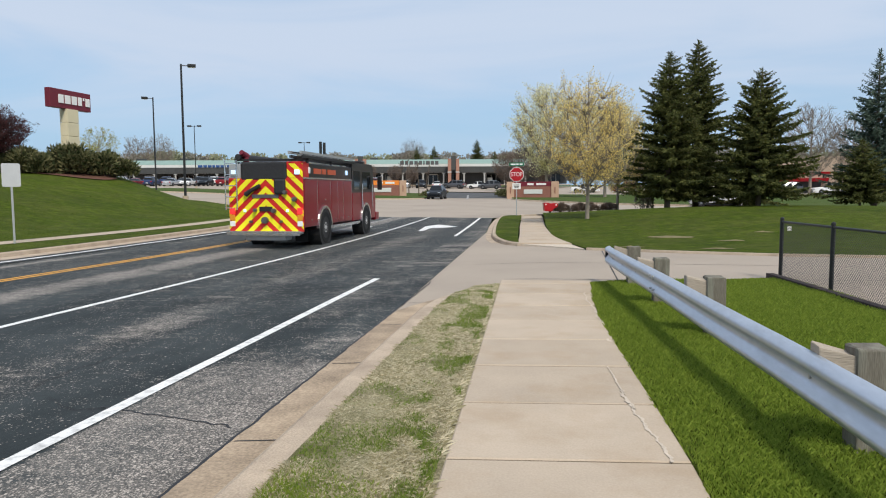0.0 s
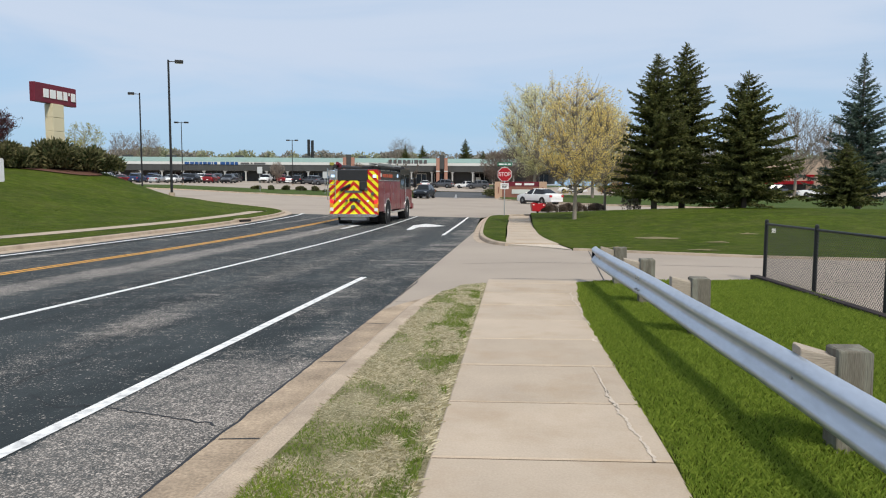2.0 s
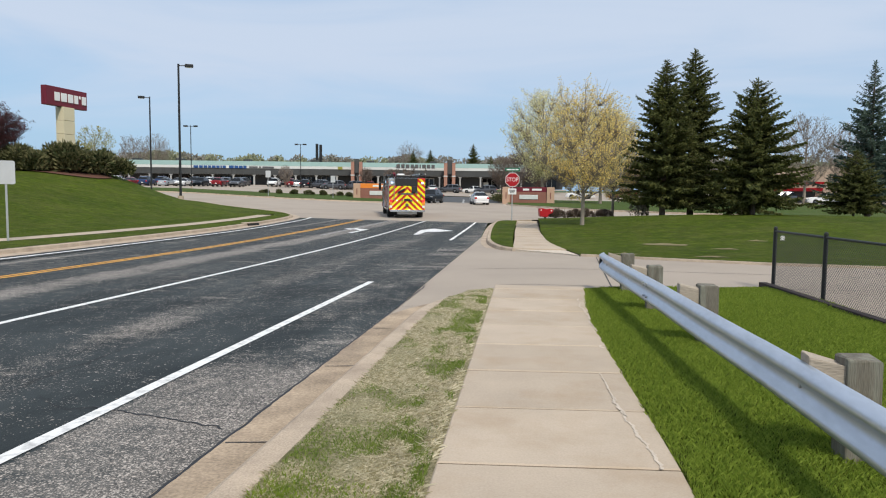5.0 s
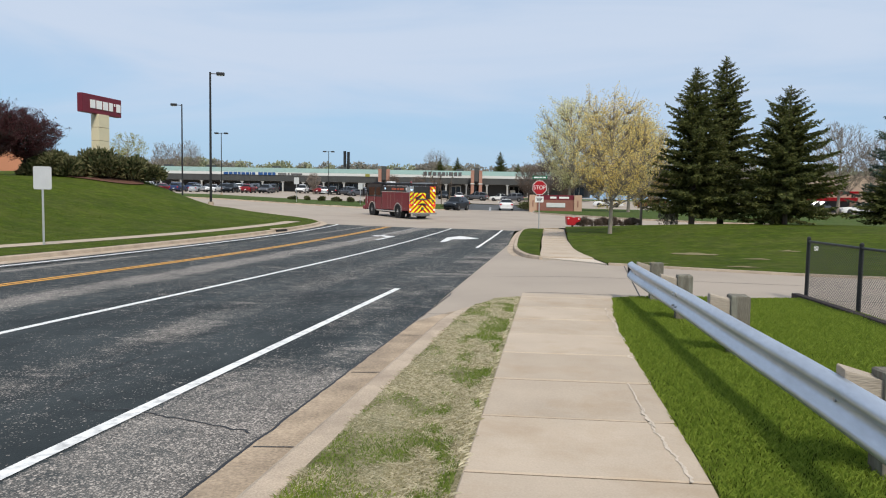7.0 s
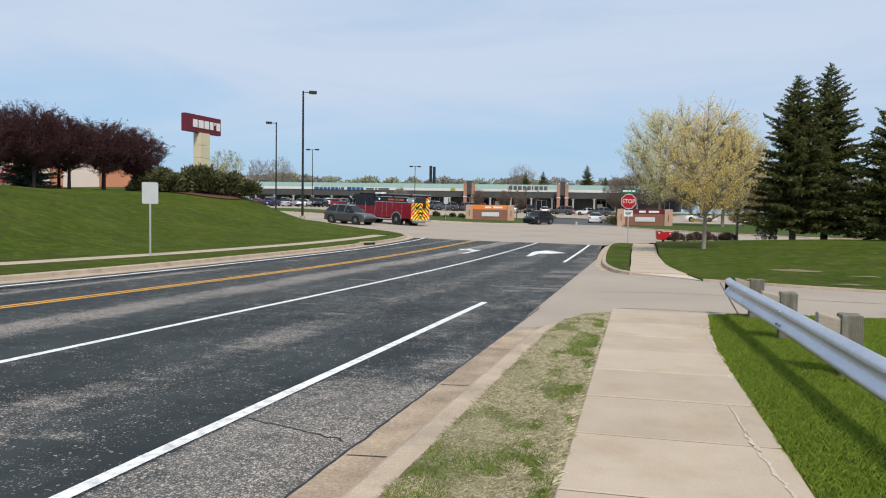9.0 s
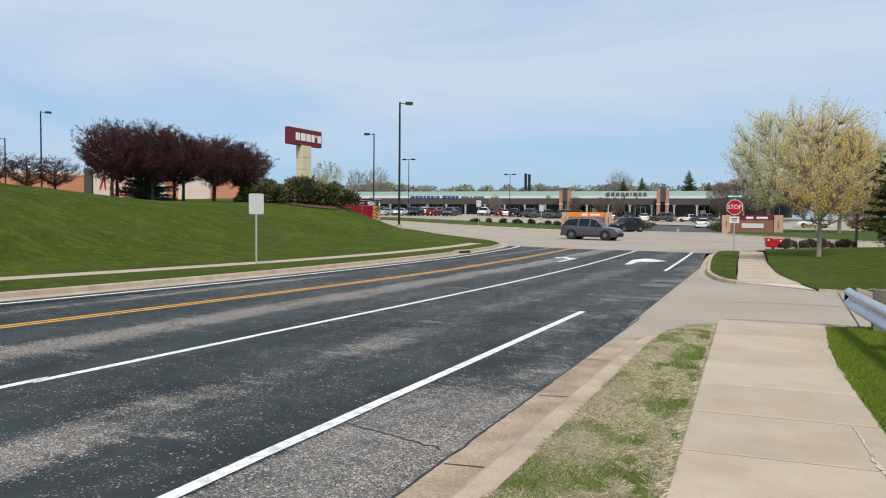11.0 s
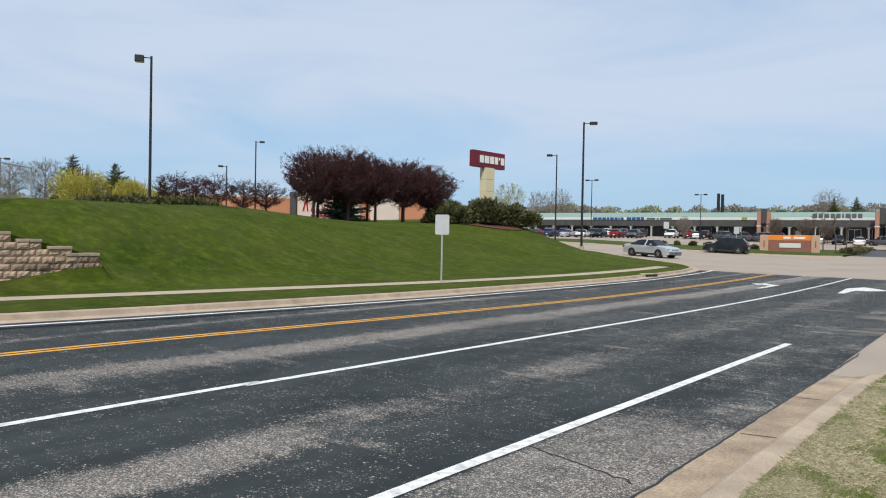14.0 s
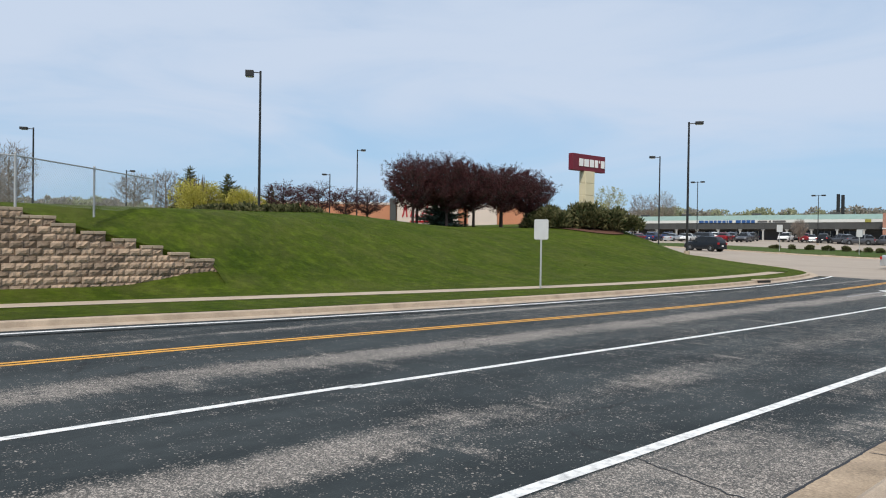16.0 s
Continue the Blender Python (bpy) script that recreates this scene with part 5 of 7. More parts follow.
def car(kind, colour, label, name="car", group="", m=None, lights=True):
    """A car, nose to +y, with its origin on the ground at the middle of its wheelbase."""
    k = CAR_KINDS[kind]
    e = thing(name, label, "car", m, group)
    L, W, st = k["L"], k["W"] / 2, k["st"]
    rings = []
    for i, (s, belt, top, tw) in enumerate(st):
        y = s * L
        end = 1 - 0.16 * max(0, (abs(s) - 0.40) / 0.10) ** 2
        lo = k["clear"] + 0.10 * max(0, (abs(s) - 0.44) / 0.06)
        wb_, wm, wt = W * end * 0.94, W * end, W * tw * (1 if abs(s) < 0.45 else end)
        half = [(wb_, lo), (wm, lo + 0.22), (wm, belt - 0.22), (wm * 0.965, belt), (wt, top - 0.04 if top - belt > 0.2 else top - 0.015), (wt * 0.82, top)]
        rings.append([(x, y, z) for x, z in half] + [(-x, y, z) for x, z in reversed(half)])
    verts = [p for r in rings for p in r]
    body, glass = [], []
    n = 12
    for i in range(len(rings) - 1):
        cabin = st[i][2] - st[i][1] > 0.2 or st[i + 1][2] - st[i + 1][1] > 0.2
        both = st[i][2] - st[i][1] > 0.2 and st[i + 1][2] - st[i + 1][1] > 0.2
        pillar = both and st[i + 1][0] - st[i][0] < 0.04
        for j in range(n):
            f = (i * n + j, i * n + (j + 1) % n, (i + 1) * n + (j + 1) % n, (i + 1) * n + j)
            side = j in (3, 7)
            mid = j in (4, 5, 6)
            if (side and cabin and not pillar) or (mid and cabin and not both):
                glass.append(f)
            else:
                body.append(f)
    body += [tuple(range(n)), tuple(reversed(range((len(rings) - 1) * n, len(rings) * n)))]
    b = mesh_from("body", verts, body, colour, e, smooth=True)
    b.data.set_sharp_from_angle(angle=radians(32))
    panes = {}
    for f in glass:
        i, j = f[0] // n, f[0] % n
        key = ("windscreen" if i > len(rings) / 2 else "rear_window") if j in (4, 5, 6) else ("side_window", i, j)
        panes.setdefault(key, []).append(f)
    for key, fs in panes.items():
        ids = sorted({q for f in fs for q in f})
        mesh_from(key if isinstance(key, str) else key[0], [verts[q] for q in ids], [tuple(ids.index(q) for q in f) for f in fs], GLASS_DARK, b)
    wb, r = k["wb"], k["r"]
    for sx in (-1, 1):
        for sy in (-1, 1):
            bm = tubed((sx * (W - 0.25), sy * wb / 2, r), (sx * (W + 0.006), sy * wb / 2, r), r * 1.16, seg=20)
            part("wheel_arch", bm, DARK_TRIM, b)
            wheel(e, sx * (W - 0.10), sy * wb / 2, r, 0.23, sx)
        part("sill", boxed(sx * (W - 0.06), sx * (W + 0.005), -wb / 2 + r * 1.2, wb / 2 - r * 1.2, k["clear"] - 0.02, k["clear"] + 0.14, 0.01), DARK_TRIM, b, "dark lower trim")
        z = st[-3][1]
        part("headlight", boxed(sx * W * 0.50, sx * W * 0.90, L * 0.462, L * 0.484, z - 0.20, z - 0.06, 0.02), CHROME, e, "clear headlight")
        part("tail_light", boxed(sx * W * 0.62, sx * W * 0.93, -L * 0.503, -L * 0.478, st[1][1] - 0.22, st[1][1] - 0.02, 0.02), RED, e, "red tail light")
        part("mirror", boxed(sx * (W + 0.02), sx * (W + 0.19), L * 0.13, L * 0.155, st[4][1] + 0.02, st[4][1] + 0.16, 0.02), colour, e)
        for yy in (-0.09, 0.10):
            part("door_handle", boxed(sx * (W - 0.005), sx * (W + 0.02), yy * L - 0.09, yy * L + 0.09, st[4][1] - 0.14, st[4][1] - 0.11), CHROME if kind == "suv" else colour, e)
        if kind == "suv":
            part("roof_rail", tubed((sx * W * 0.58, -L * 0.34, 1.66), (sx * W * 0.58, L * 0.02, 1.72), 0.02, seg=6), CHROME, e, "bright roof rail")
    part("grille", boxed(-W * 0.46, W * 0.46, L * 0.470, L * 0.494, 0.52, 0.70, 0.01), DARK_TRIM, e)
    part("bumper", boxed(-W * 0.82, W * 0.82, L * 0.44, L * 0.498, k["clear"] + 0.04, k["clear"] + 0.2, 0.03), DARK_TRIM, e)
    part("rear_bumper", boxed(-W * 0.84, W * 0.84, -L * 0.506, -L * 0.45, k["clear"] + 0.04, k["clear"] + 0.24, 0.03), DARK_TRIM if kind == "suv" else colour, e)
    part("number_plate", boxed(-0.15, 0.15, -L * 0.508, -L * 0.50, 0.55, 0.70), WHITE, e, "pale plate with a plain bar")
    return e


GREY_PAINT = mat("dark_grey_paint", (0.085, 0.088, 0.098), 0.3, metal=0.35, var=0.06, scale=1.5, fine=30, bump=0.0, coat=0.5)
BLACK_PAINT = paint("blue_black_paint", (0.012, 0.016, 0.022))
WHITE_PAINT = paint("white_car_paint", (0.80, 0.80, 0.79))
SILVER_PAINT = mat("silver_car_paint", (0.58, 0.61, 0.64), 0.3, metal=0.55, var=0.05, scale=2, fine=40, bump=0.0, coat=0.6)
RED_PAINT = paint("red_car_paint", (0.20, 0.015, 0.022))
BLUE_PAINT = paint("blue_car_paint", (0.03, 0.05, 0.12))


def clip_band(poly, lo, hi):
    """Cut a convex outline of (x, z) to lo <= z <= hi."""
    for lim, keep in ((lo, 1), (hi, -1)):
        out = []
        for i, p in enumerate(poly):
            q = poly[(i + 1) % len(poly)]
            a, b = keep * (p[1] - lim), keep * (q[1] - lim)
            if a >= 0:
                out.append(p)
            if a * b < 0:
                t = a / (a - b)
                out.append((p[0] + (q[0] - p[0]) * t, p[1] + (q[1] - p[1]) * t))
        poly = out
        if len(poly) < 3:
            return []
    return poly


def fire_engine():
    """Pumper, nose to +y; its origin is on the ground under the rear axle."""
    e = thing("fire_engine", "red fire engine with yellow and red chevrons on its rear", "fire engine")
    red = mat("fire_engine_red", (0.205, 0.006, 0.018), 0.3, var=0.10, scale=1.5, fine=30, bump=0.0, coat=0.22, spec=0.3)
    yellow = mat("reflective_yellow", (0.86, 0.78, 0.02), 0.45, var=0.05, scale=3, fine=40, bump=0.0)
    redtape = mat("reflective_red", (0.55, 0.02, 0.015), 0.45, var=0.06, scale=3, fine=40, bump=0.0)
    black = mat("black_upper_paint", (0.014, 0.013, 0.014), 0.3, var=0.1, scale=3, fine=30, bump=0.0, coat=0.1, spec=0.3)
    tarp = mat("black_vinyl_cover", (0.022, 0.023, 0.025), 0.7, var=0.3, scale=3, fine=14, bump=0.6)
    blue = glow("blue_white_strobe", (0.55, 0.75, 1.0), 0.7)
    redglow = glow("red_marker_light", (0.9, 0.03, 0.03), 0.9)
    amber = mat("amber_lens", (0.75, 0.30, 0.03), 0.3, var=0.05, bump=0.0)
    GUN_METAL = mat("dark_cast_metal", (0.16, 0.16, 0.165), 0.45, metal=0.7, var=0.25, scale=6, fine=30, bump=0.05)
    W, R0, R1 = 1.15, -1.95, 3.15
    b = part("body", boxed(-W, W, R0, R1, 0.62, 2.08, 0.02), red, e, "deep red painted body")
    part("upper_body", boxed(-W + 0.02, W - 0.02, R0 + 0.35, R1, 2.08, 2.52, 0.015), black, e, "black upper side band")
    part("deck", boxed(-W + 0.1, W - 0.1, R0 + 0.4, R1, 2.52, 2.58, 0.01), CHROME, e)
    # rear face with chevrons
    part("rear_panel", boxed(-W, W, R0 - 0.03, R0 + 0.02, 0.50, 2.08, 0.008), redtape, e, "red reflective rear panel")
    part("rear_upper_panel", boxed(0.66, W, R0 - 0.03, R0 + 0.5, 2.08, 2.56, 0.008), redtape, e, "red reflective upper panel")
    part("rear_guard", boxed(-W, -0.78, R0 + 0.0, R0 + 0.5, 2.08, 2.50, 0.008), STEEL_DULL, e, "grey metal guard panel")
    pitch, width = 0.38, 0.15
    k = 0.62 - 0.1
    for i in range(10):
        a = k + pitch * i
        for sx in (-1, 1):
            quad = [(0.0, a), (W, a - W * 0.95), (W, a + width * 1.25 - W * 0.95), (0.0, a + width * 1.25)]
            for lo, hi, x0 in ((0.52, 2.07, 0.0), (2.085, 2.50, 0.67)):
                q = clip_band(quad, lo, hi)
                if x0 and sx < 0:
                    continue
                if x0 and q:
                    q = [(max(x, x0), z) for x, z in q]
                    q = [(z, x) for x, z in clip_band([(z, x) for x, z in clip_band(quad, lo, hi)], x0, W)]
                if len(q) >= 3:
                    bm = bmesh.new()
                    prism(bm, [(sx * x, z) for x, z in q], 'y', R0 - 0.038, R0 - 0.028)
                    part("stripe", bm, yellow, e, "yellow reflective stripe")
    part("hose_cover", boxed(-0.76, 0.65, R0 - 0.045, R0 + 0.6, 2.02, 2.56, 0.05), tarp, e, "black vinyl hose cover")
    bm = boxed(0.28, 0.63, R0 - 0.12, R0 - 0.02, 1.60, 2.06, 0.06)
    part("hanging_flap", bm, tarp, e, "black strapped bag at the rear")
    part("hose_nozzle", tube(tubed((-0.42, R0 - 0.12, 1.72), (-0.15, R0 - 0.1, 1.86), 0.06, seg=10), (-0.6, R0 - 0.1, 1.6), (-0.42, R0 - 0.12, 1.72), 0.08, 0.06, 10), DARK_TRIM, e)
    for xx, zz, rr in ((-0.02, 0.84, 0.10), (0.26, 1.12, 0.07), (-0.32, 1.14, 0.05), (0.62, 1.66, 0.06), (-0.45, 0.80, 0.04), (0.48, 0.80, 0.04), (0.90, 1.46, 0.07)):
        bm = tubed((xx, R0 - 0.16, zz), (xx, R0 - 0.02, zz), rr, seg=12)
        tube(bm, (xx, R0 - 0.19, zz), (xx, R0 - 0.14, zz), rr * 0.7, rr * 0.75, 12)
        part("outlet", bm, GUN_METAL, e, "dark metal hose outlet with a cap")
    part("badge_plate", boxed(-0.42, 0.40, R0 - 0.06, R0 - 0.03, 1.50, 1.60), GUN_METAL, e)
    part("under_box", boxed(-0.62, 0.62, R0 - 0.12, R0 + 0.4, 0.24, 0.42, 0.02), STEEL_DULL, e, "grey steel box under the tail board")
    # tail board, ladder and lights
    part("tail_board", boxed(-W + 0.03, W - 0.03, R0 - 0.30, R0 + 0.05, 0.44, 0.52, 0.01), CHROME, e, "bright tread-plate step")
    part("step_edge", boxed(-W + 0.03, W - 0.03, R0 - 0.32, R0 - 0.29, 0.40, 0.53, 0.005), CHROME, e)
    for sx in (-1, 1):
        part("tail_light", boxed(sx * 0.97, sx * 1.13, R0 - 0.07, R0 - 0.03, 1.02, 1.20, 0.01), redglow, e, "lit red tail light")
        part("turn_light", boxed(sx * 0.97, sx * 1.13, R0 - 0.07, R0 - 0.03, 0.83, 1.00, 0.01), amber, e, "amber lens")
        part("reverse_light", boxed(sx * 0.97, sx * 1.13, R0 - 0.07, R0 - 0.03, 0.66, 0.81, 0.01), WHITE, e)
        part("beacon", boxed(sx * 0.90, sx * 1.06, R0 - 0.08, R0 - 0.02, 2.18, 2.32, 0.02), blue, e, "lit bluish warning light")
        part("marker", boxed(sx * 0.62, sx * 0.70, R0 - 0.06, R0 - 0.03, 1.08, 1.16, 0.01), blue, e)
    lad = part("rear_ladder", tube(tubed((-1.20, R0 - 0.16, 1.15), (-1.20, R0 - 0.16, 2.62), 0.02, seg=8), (-0.84, R0 - 0.16, 1.15), (-0.84, R0 - 0.16, 2.62), 0.02, 0.02, 8), CHROME, e, "bright tubular ladder")
    for i in range(5):
        part("rung", tubed((-1.20, R0 - 0.16, 1.2 + i * 0.33), (-0.84, R0 - 0.16, 1.2 + i * 0.33), 0.016, seg=6), CHROME, lad)
    part("number_plate", boxed(-0.20, 0.20, R0 - 0.07, R0 - 0.03, 1.10, 1.24, 0.005), DARK_TRIM, e)
    # sides: doors, wheel arches, band of writing bars
    for sx in (-1, 1):
        x0, x1 = sx * W, sx * (W + 0.012)
        for a, c, lo, hi in ((-1.88, -0.72, 0.70, 2.02), (-0.62, 0.62, 1.30, 2.02), (0.70, 1.40, 0.66, 2.02), (1.46, 2.02, 0.66, 2.02), (2.10, 3.08, 0.66, 2.02)):
            d = part("locker_door", boxed(x0, x1, a, c, lo, hi, 0.006), red, e)
            part("door_frame", boxed(sx * (W + 0.010), sx * (W + 0.016), c - 0.03, c, lo, hi), CHROME, d, "bright edge trim")
            part("latch", boxed(sx * (W + 0.012), sx * (W + 0.03), (a + c) / 2 - 0.05, (a + c) / 2 + 0.05, lo + 0.1, lo + 0.13), CHROME, d)
        part("trim_strip", boxed(x0, sx * (W + 0.02), R0, R1, 2.05, 2.10), CHROME, e, "bright trim strip")
        part("side_step", boxed(sx * (W - 0.3), sx * (W + 0.03), 0.55, 4.1, 0.46, 0.56, 0.01), CHROME, e)
        for a, c in ((-0.95, -0.25), (-0.12, 0.22), (0.40, 1.25)):
            part("letter_bar", boxed(sx * (W - 0.02), sx * (W - 0.008), a, c, 2.22, 2.38), mat("gold_red_lettering", (0.55, 0.10, 0.04), 0.4, var=0.1, bump=0.0), e, "red-gold bar of lettering")
        part("side_light", boxed(sx * (W - 0.02), sx * (W + 0.02), -1.50, -1.34, 2.22, 2.40, 0.02), WHITE, e)
        part("side_light", boxed(sx * (W - 0.02), sx * (W + 0.02), 2.4, 2.58, 2.24, 2.40, 0.02), blue, e, "lit warning light")
        for yy, rr in ((0.0, 0.53), (5.05, 0.53)):
            bm = bmesh.new()
            pts = [(yy + 0.70 * math.cos(a), 0.53 + 0.70 * math.sin(a)) for a in np.linspace(0, math.pi, 15)] + [(yy + 0.62 * math.cos(a), 0.53 + 0.62 * math.sin(a)) for a in np.linspace(math.pi, 0, 15)]
            prism(bm, pts, 'x', sx * (W - 0.05), sx * (W + 0.035))
            part("fender", bm, CHROME, e, "bright metal fender")
            bm = bmesh.new()
            prism(bm, [(yy + 0.62 * math.cos(a), 0.50 + 0.62 * math.sin(a)) for a in np.linspace(0, 2 * math.pi, 21)[:-1]], 'x', sx * (W - 0.4), sx * (W + 0.018))
            part("wheel_well", bm, DARK_TRIM, e)
            wheel(e, sx * (W - 0.14), yy, rr, 0.34, sx, 0)
    # roof load: ladders, racks, hose reel, monitor
    for i, z in enumerate((2.66, 2.78)):
        lad = part("roof_ladder", box(boxed(0.80 - i * .05, 0.86 - i * .05, R0 - 0.15, 3.3, z, z + 0.08), 1.16 - i * .05, 1.22 - i * .05, R0 - 0.15, 3.3, z, z + 0.08), STEEL_DULL if i else DARK_TRIM, e, "dark weathered ladder on the roof" if not i else "dull aluminium ladder on the roof")
        for q in range(12):
            part("rung", tubed((0.84 - i * .05, R0 + 0.1 + q * 0.42, z + 0.04), (1.18 - i * .05, R0 + 0.1 + q * 0.42, z + 0.04), 0.018, seg=6), DARK_TRIM, lad)
    for yy in (R0 + 0.3, 0.6, 2.5):
        part("rack", box(box(boxed(-1.1, 1.2, yy, yy + 0.06, 2.60, 2.66), -1.1, -1.04, yy, yy + 0.06, 2.52, 2.66), 1.14, 1.2, yy, yy + 0.06, 2.52, 2.66), DARK_TRIM, e)
    part("hard_suction_hose", tubed((-0.95, R0 + 0.2, 2.72), (-0.95, 2.8, 2.72), 0.09, seg=12), DARK_TRIM, e, "black suction hose on the roof")
    part("deck_gun", tube(tubed((-0.80, R0 + 0.45, 2.50), (-0.80, R0 + 0.45, 2.78), 0.10, 0.08, 10), (-0.80, R0 + 0.5, 2.74), (-0.86, R0 + 0.25, 2.86), 0.11, 0.08, 10), MAROON, e, "red water monitor")
    part("tool_box", boxed(-0.5, 0.5, 1.4, 2.6, 2.58, 2.80, 0.04), black, e)
    # cab
    c0, c1 = 3.25, 6.55
    bm = bmesh.new()
    prism(bm, [(c0, 0.60), (c1, 0.60), (c1 + 0.06, 1.35), (c1 - 0.06, 1.62), (c0, 1.62)], 'x', -W, W)
    part("cab_lower", bm, red, e, "deep red cab")
    bm = bmesh.new()
    prism(bm, [(c0, 1.62), (c1 - 0.06, 1.62), (c1 - 0.34, 2.66), (c1 - 0.5, 2.72), (c0, 2.72)], 'x', -W + 0.02, W - 0.02)
    cab = part("cab_upper", bm, black, e, "black upper cab")
    for sx in (-1, 1):
        for a, c in ((3.45, 4.3), (4.65, 5.85)):
            part("side_window", boxed(sx * (W - 0.03), sx * (W - 0.012), a, c, 1.74, 2.42, 0.004), GLASS_DARK, cab, "tinted side window")
        for a in (4.45, 6.0):
            part("grab_handle", tubed((sx * (W + 0.04), a, 1.0), (sx * (W + 0.04), a, 1.95), 0.018, seg=6), CHROME, cab)
        part("mirror", boxed(sx * (W + 0.12), sx * (W + 0.30), c1 - 0.12, c1 + 0.04, 1.72, 2.28, 0.04), black, e, "black mirror on an arm")
        part("mirror_arm", tubed((sx * (W - 0.05), c1 - 0.2, 2.2), (sx * (W + 0.2), c1 - 0.05, 2.2), 0.02, seg=6), CHROME, e)
        part("door_seam", boxed(sx * W, sx * (W + 0.006), 4.46, 4.49, 0.75, 1.62), DARK_TRIM, cab)
        part("headlight", boxed(sx * 0.78, sx * 1.14, c1 + 0.02, c1 + 0.09, 0.98, 1.22, 0.02), CHROME, e)
    part("windscreen", boxed(-1.12, 1.12, c1 - 0.30, c1 - 0.20, 1.75, 2.52, 0.01), GLASS_DARK, cab)
    part("grille", boxed(-0.6, 0.6, c1 + 0.02, c1 + 0.08, 0.72, 1.35, 0.02), CHROME, e)
    part("bumper", boxed(-W - 0.02, W + 0.02, c1, c1 + 0.55, 0.48, 0.82, 0.05), red, e, "red front bumper")
    part("light_bar", boxed(-0.95, 0.95, 5.4, 5.75, 2.72, 2.86, 0.04), black, e, "dark roof light bar")
    part("siren", boxed(-0.25, 0.25, 3.4, 4.2, 2.72, 2.92, 0.05), WHITE, e)
    part("chassis", boxed(-0.55, 0.55, -1.8, 5.9, 0.35, 0.62), DARK_TRIM, e)
    part("rear_axle", tubed((-1.0, 0, 0.5), (1.0, 0, 0.5), 0.14, seg=10), DARK_TRIM, e)
    part("front_axle", tubed((-1.0, 5.05, 0.5), (1.0, 5.05, 0.5), 0.10, seg=10), DARK_TRIM, e)
    for xx in (-0.5, 0.35):
        part("mud_flap", boxed(xx - 0.28 if xx < 0 else xx + 0.1, xx + 0.1 if xx < 0 else xx + 0.5, -0.82, -0.80, 0.12, 0.5), DARK_TRIM, e)
    return e


engine = fire_engine()
grey_suv = car("suv", GREY_PAINT, "dark grey family SUV driving along the cross street", "suv")
black_suv = car("crossover", BLACK_PAINT, "blue-black compact SUV leaving the shopping centre", "suv")
white_sedan = car("sedan", WHITE_PAINT, "white saloon car turning into the shopping centre", "sedan")
silver_sedan = car("sedan", SILVER_PAINT, "silver saloon car driving along the cross street", "sedan")


# ---- trees and shrubs ----
class Soup:
    """Collects vertices and faces for one mesh."""
    def __init__(self):
        self.v, self.f = [], []

    def limb(self, a, b, r0, r1, seg=5):
        d = b - a
        if d.length < 1e-5:
            return
        q = d.to_track_quat('Z', 'Y')
        k = len(self.v)
        for p, r in ((a, r0), (b, r1)):
            for i in range(seg):
                an = 2 * math.pi * i / seg
                self.v.append(tuple(p + q @ Vector((r * math.cos(an), r * math.sin(an), 0))))
        for i in range(seg):
            self.f.append((k + i, k + (i + 1) % seg, k + seg + (i + 1) % seg, k + seg + i))

    def leaf(self, p, d, w, l, rng):
        """A pointed leaf of four corners, folded a little, set at p and growing along d."""
        side = d.cross(Vector((rng.uniform(-1, 1), rng.uniform(-1, 1), rng.uniform(-1, 1))))
        if side.length < 1e-4:
            side = Vector((1, 0, 0))
        side = side.normalized() * w
        k = len(self.v)
        up = d.cross(side).normalized() * w * 0.4
        m = p + d * l * 0.45
        self.v += [tuple(p), tuple(m + side + up), tuple(p + d * l), tuple(m - side + up)]
        self.f += [(k, k + 1, k + 2), (k, k + 2, k + 3)]

    def make(self, name, material, parent, label="", smooth=False):
        return mesh_from(name, self.v, self.f, material, parent, label, smooth)


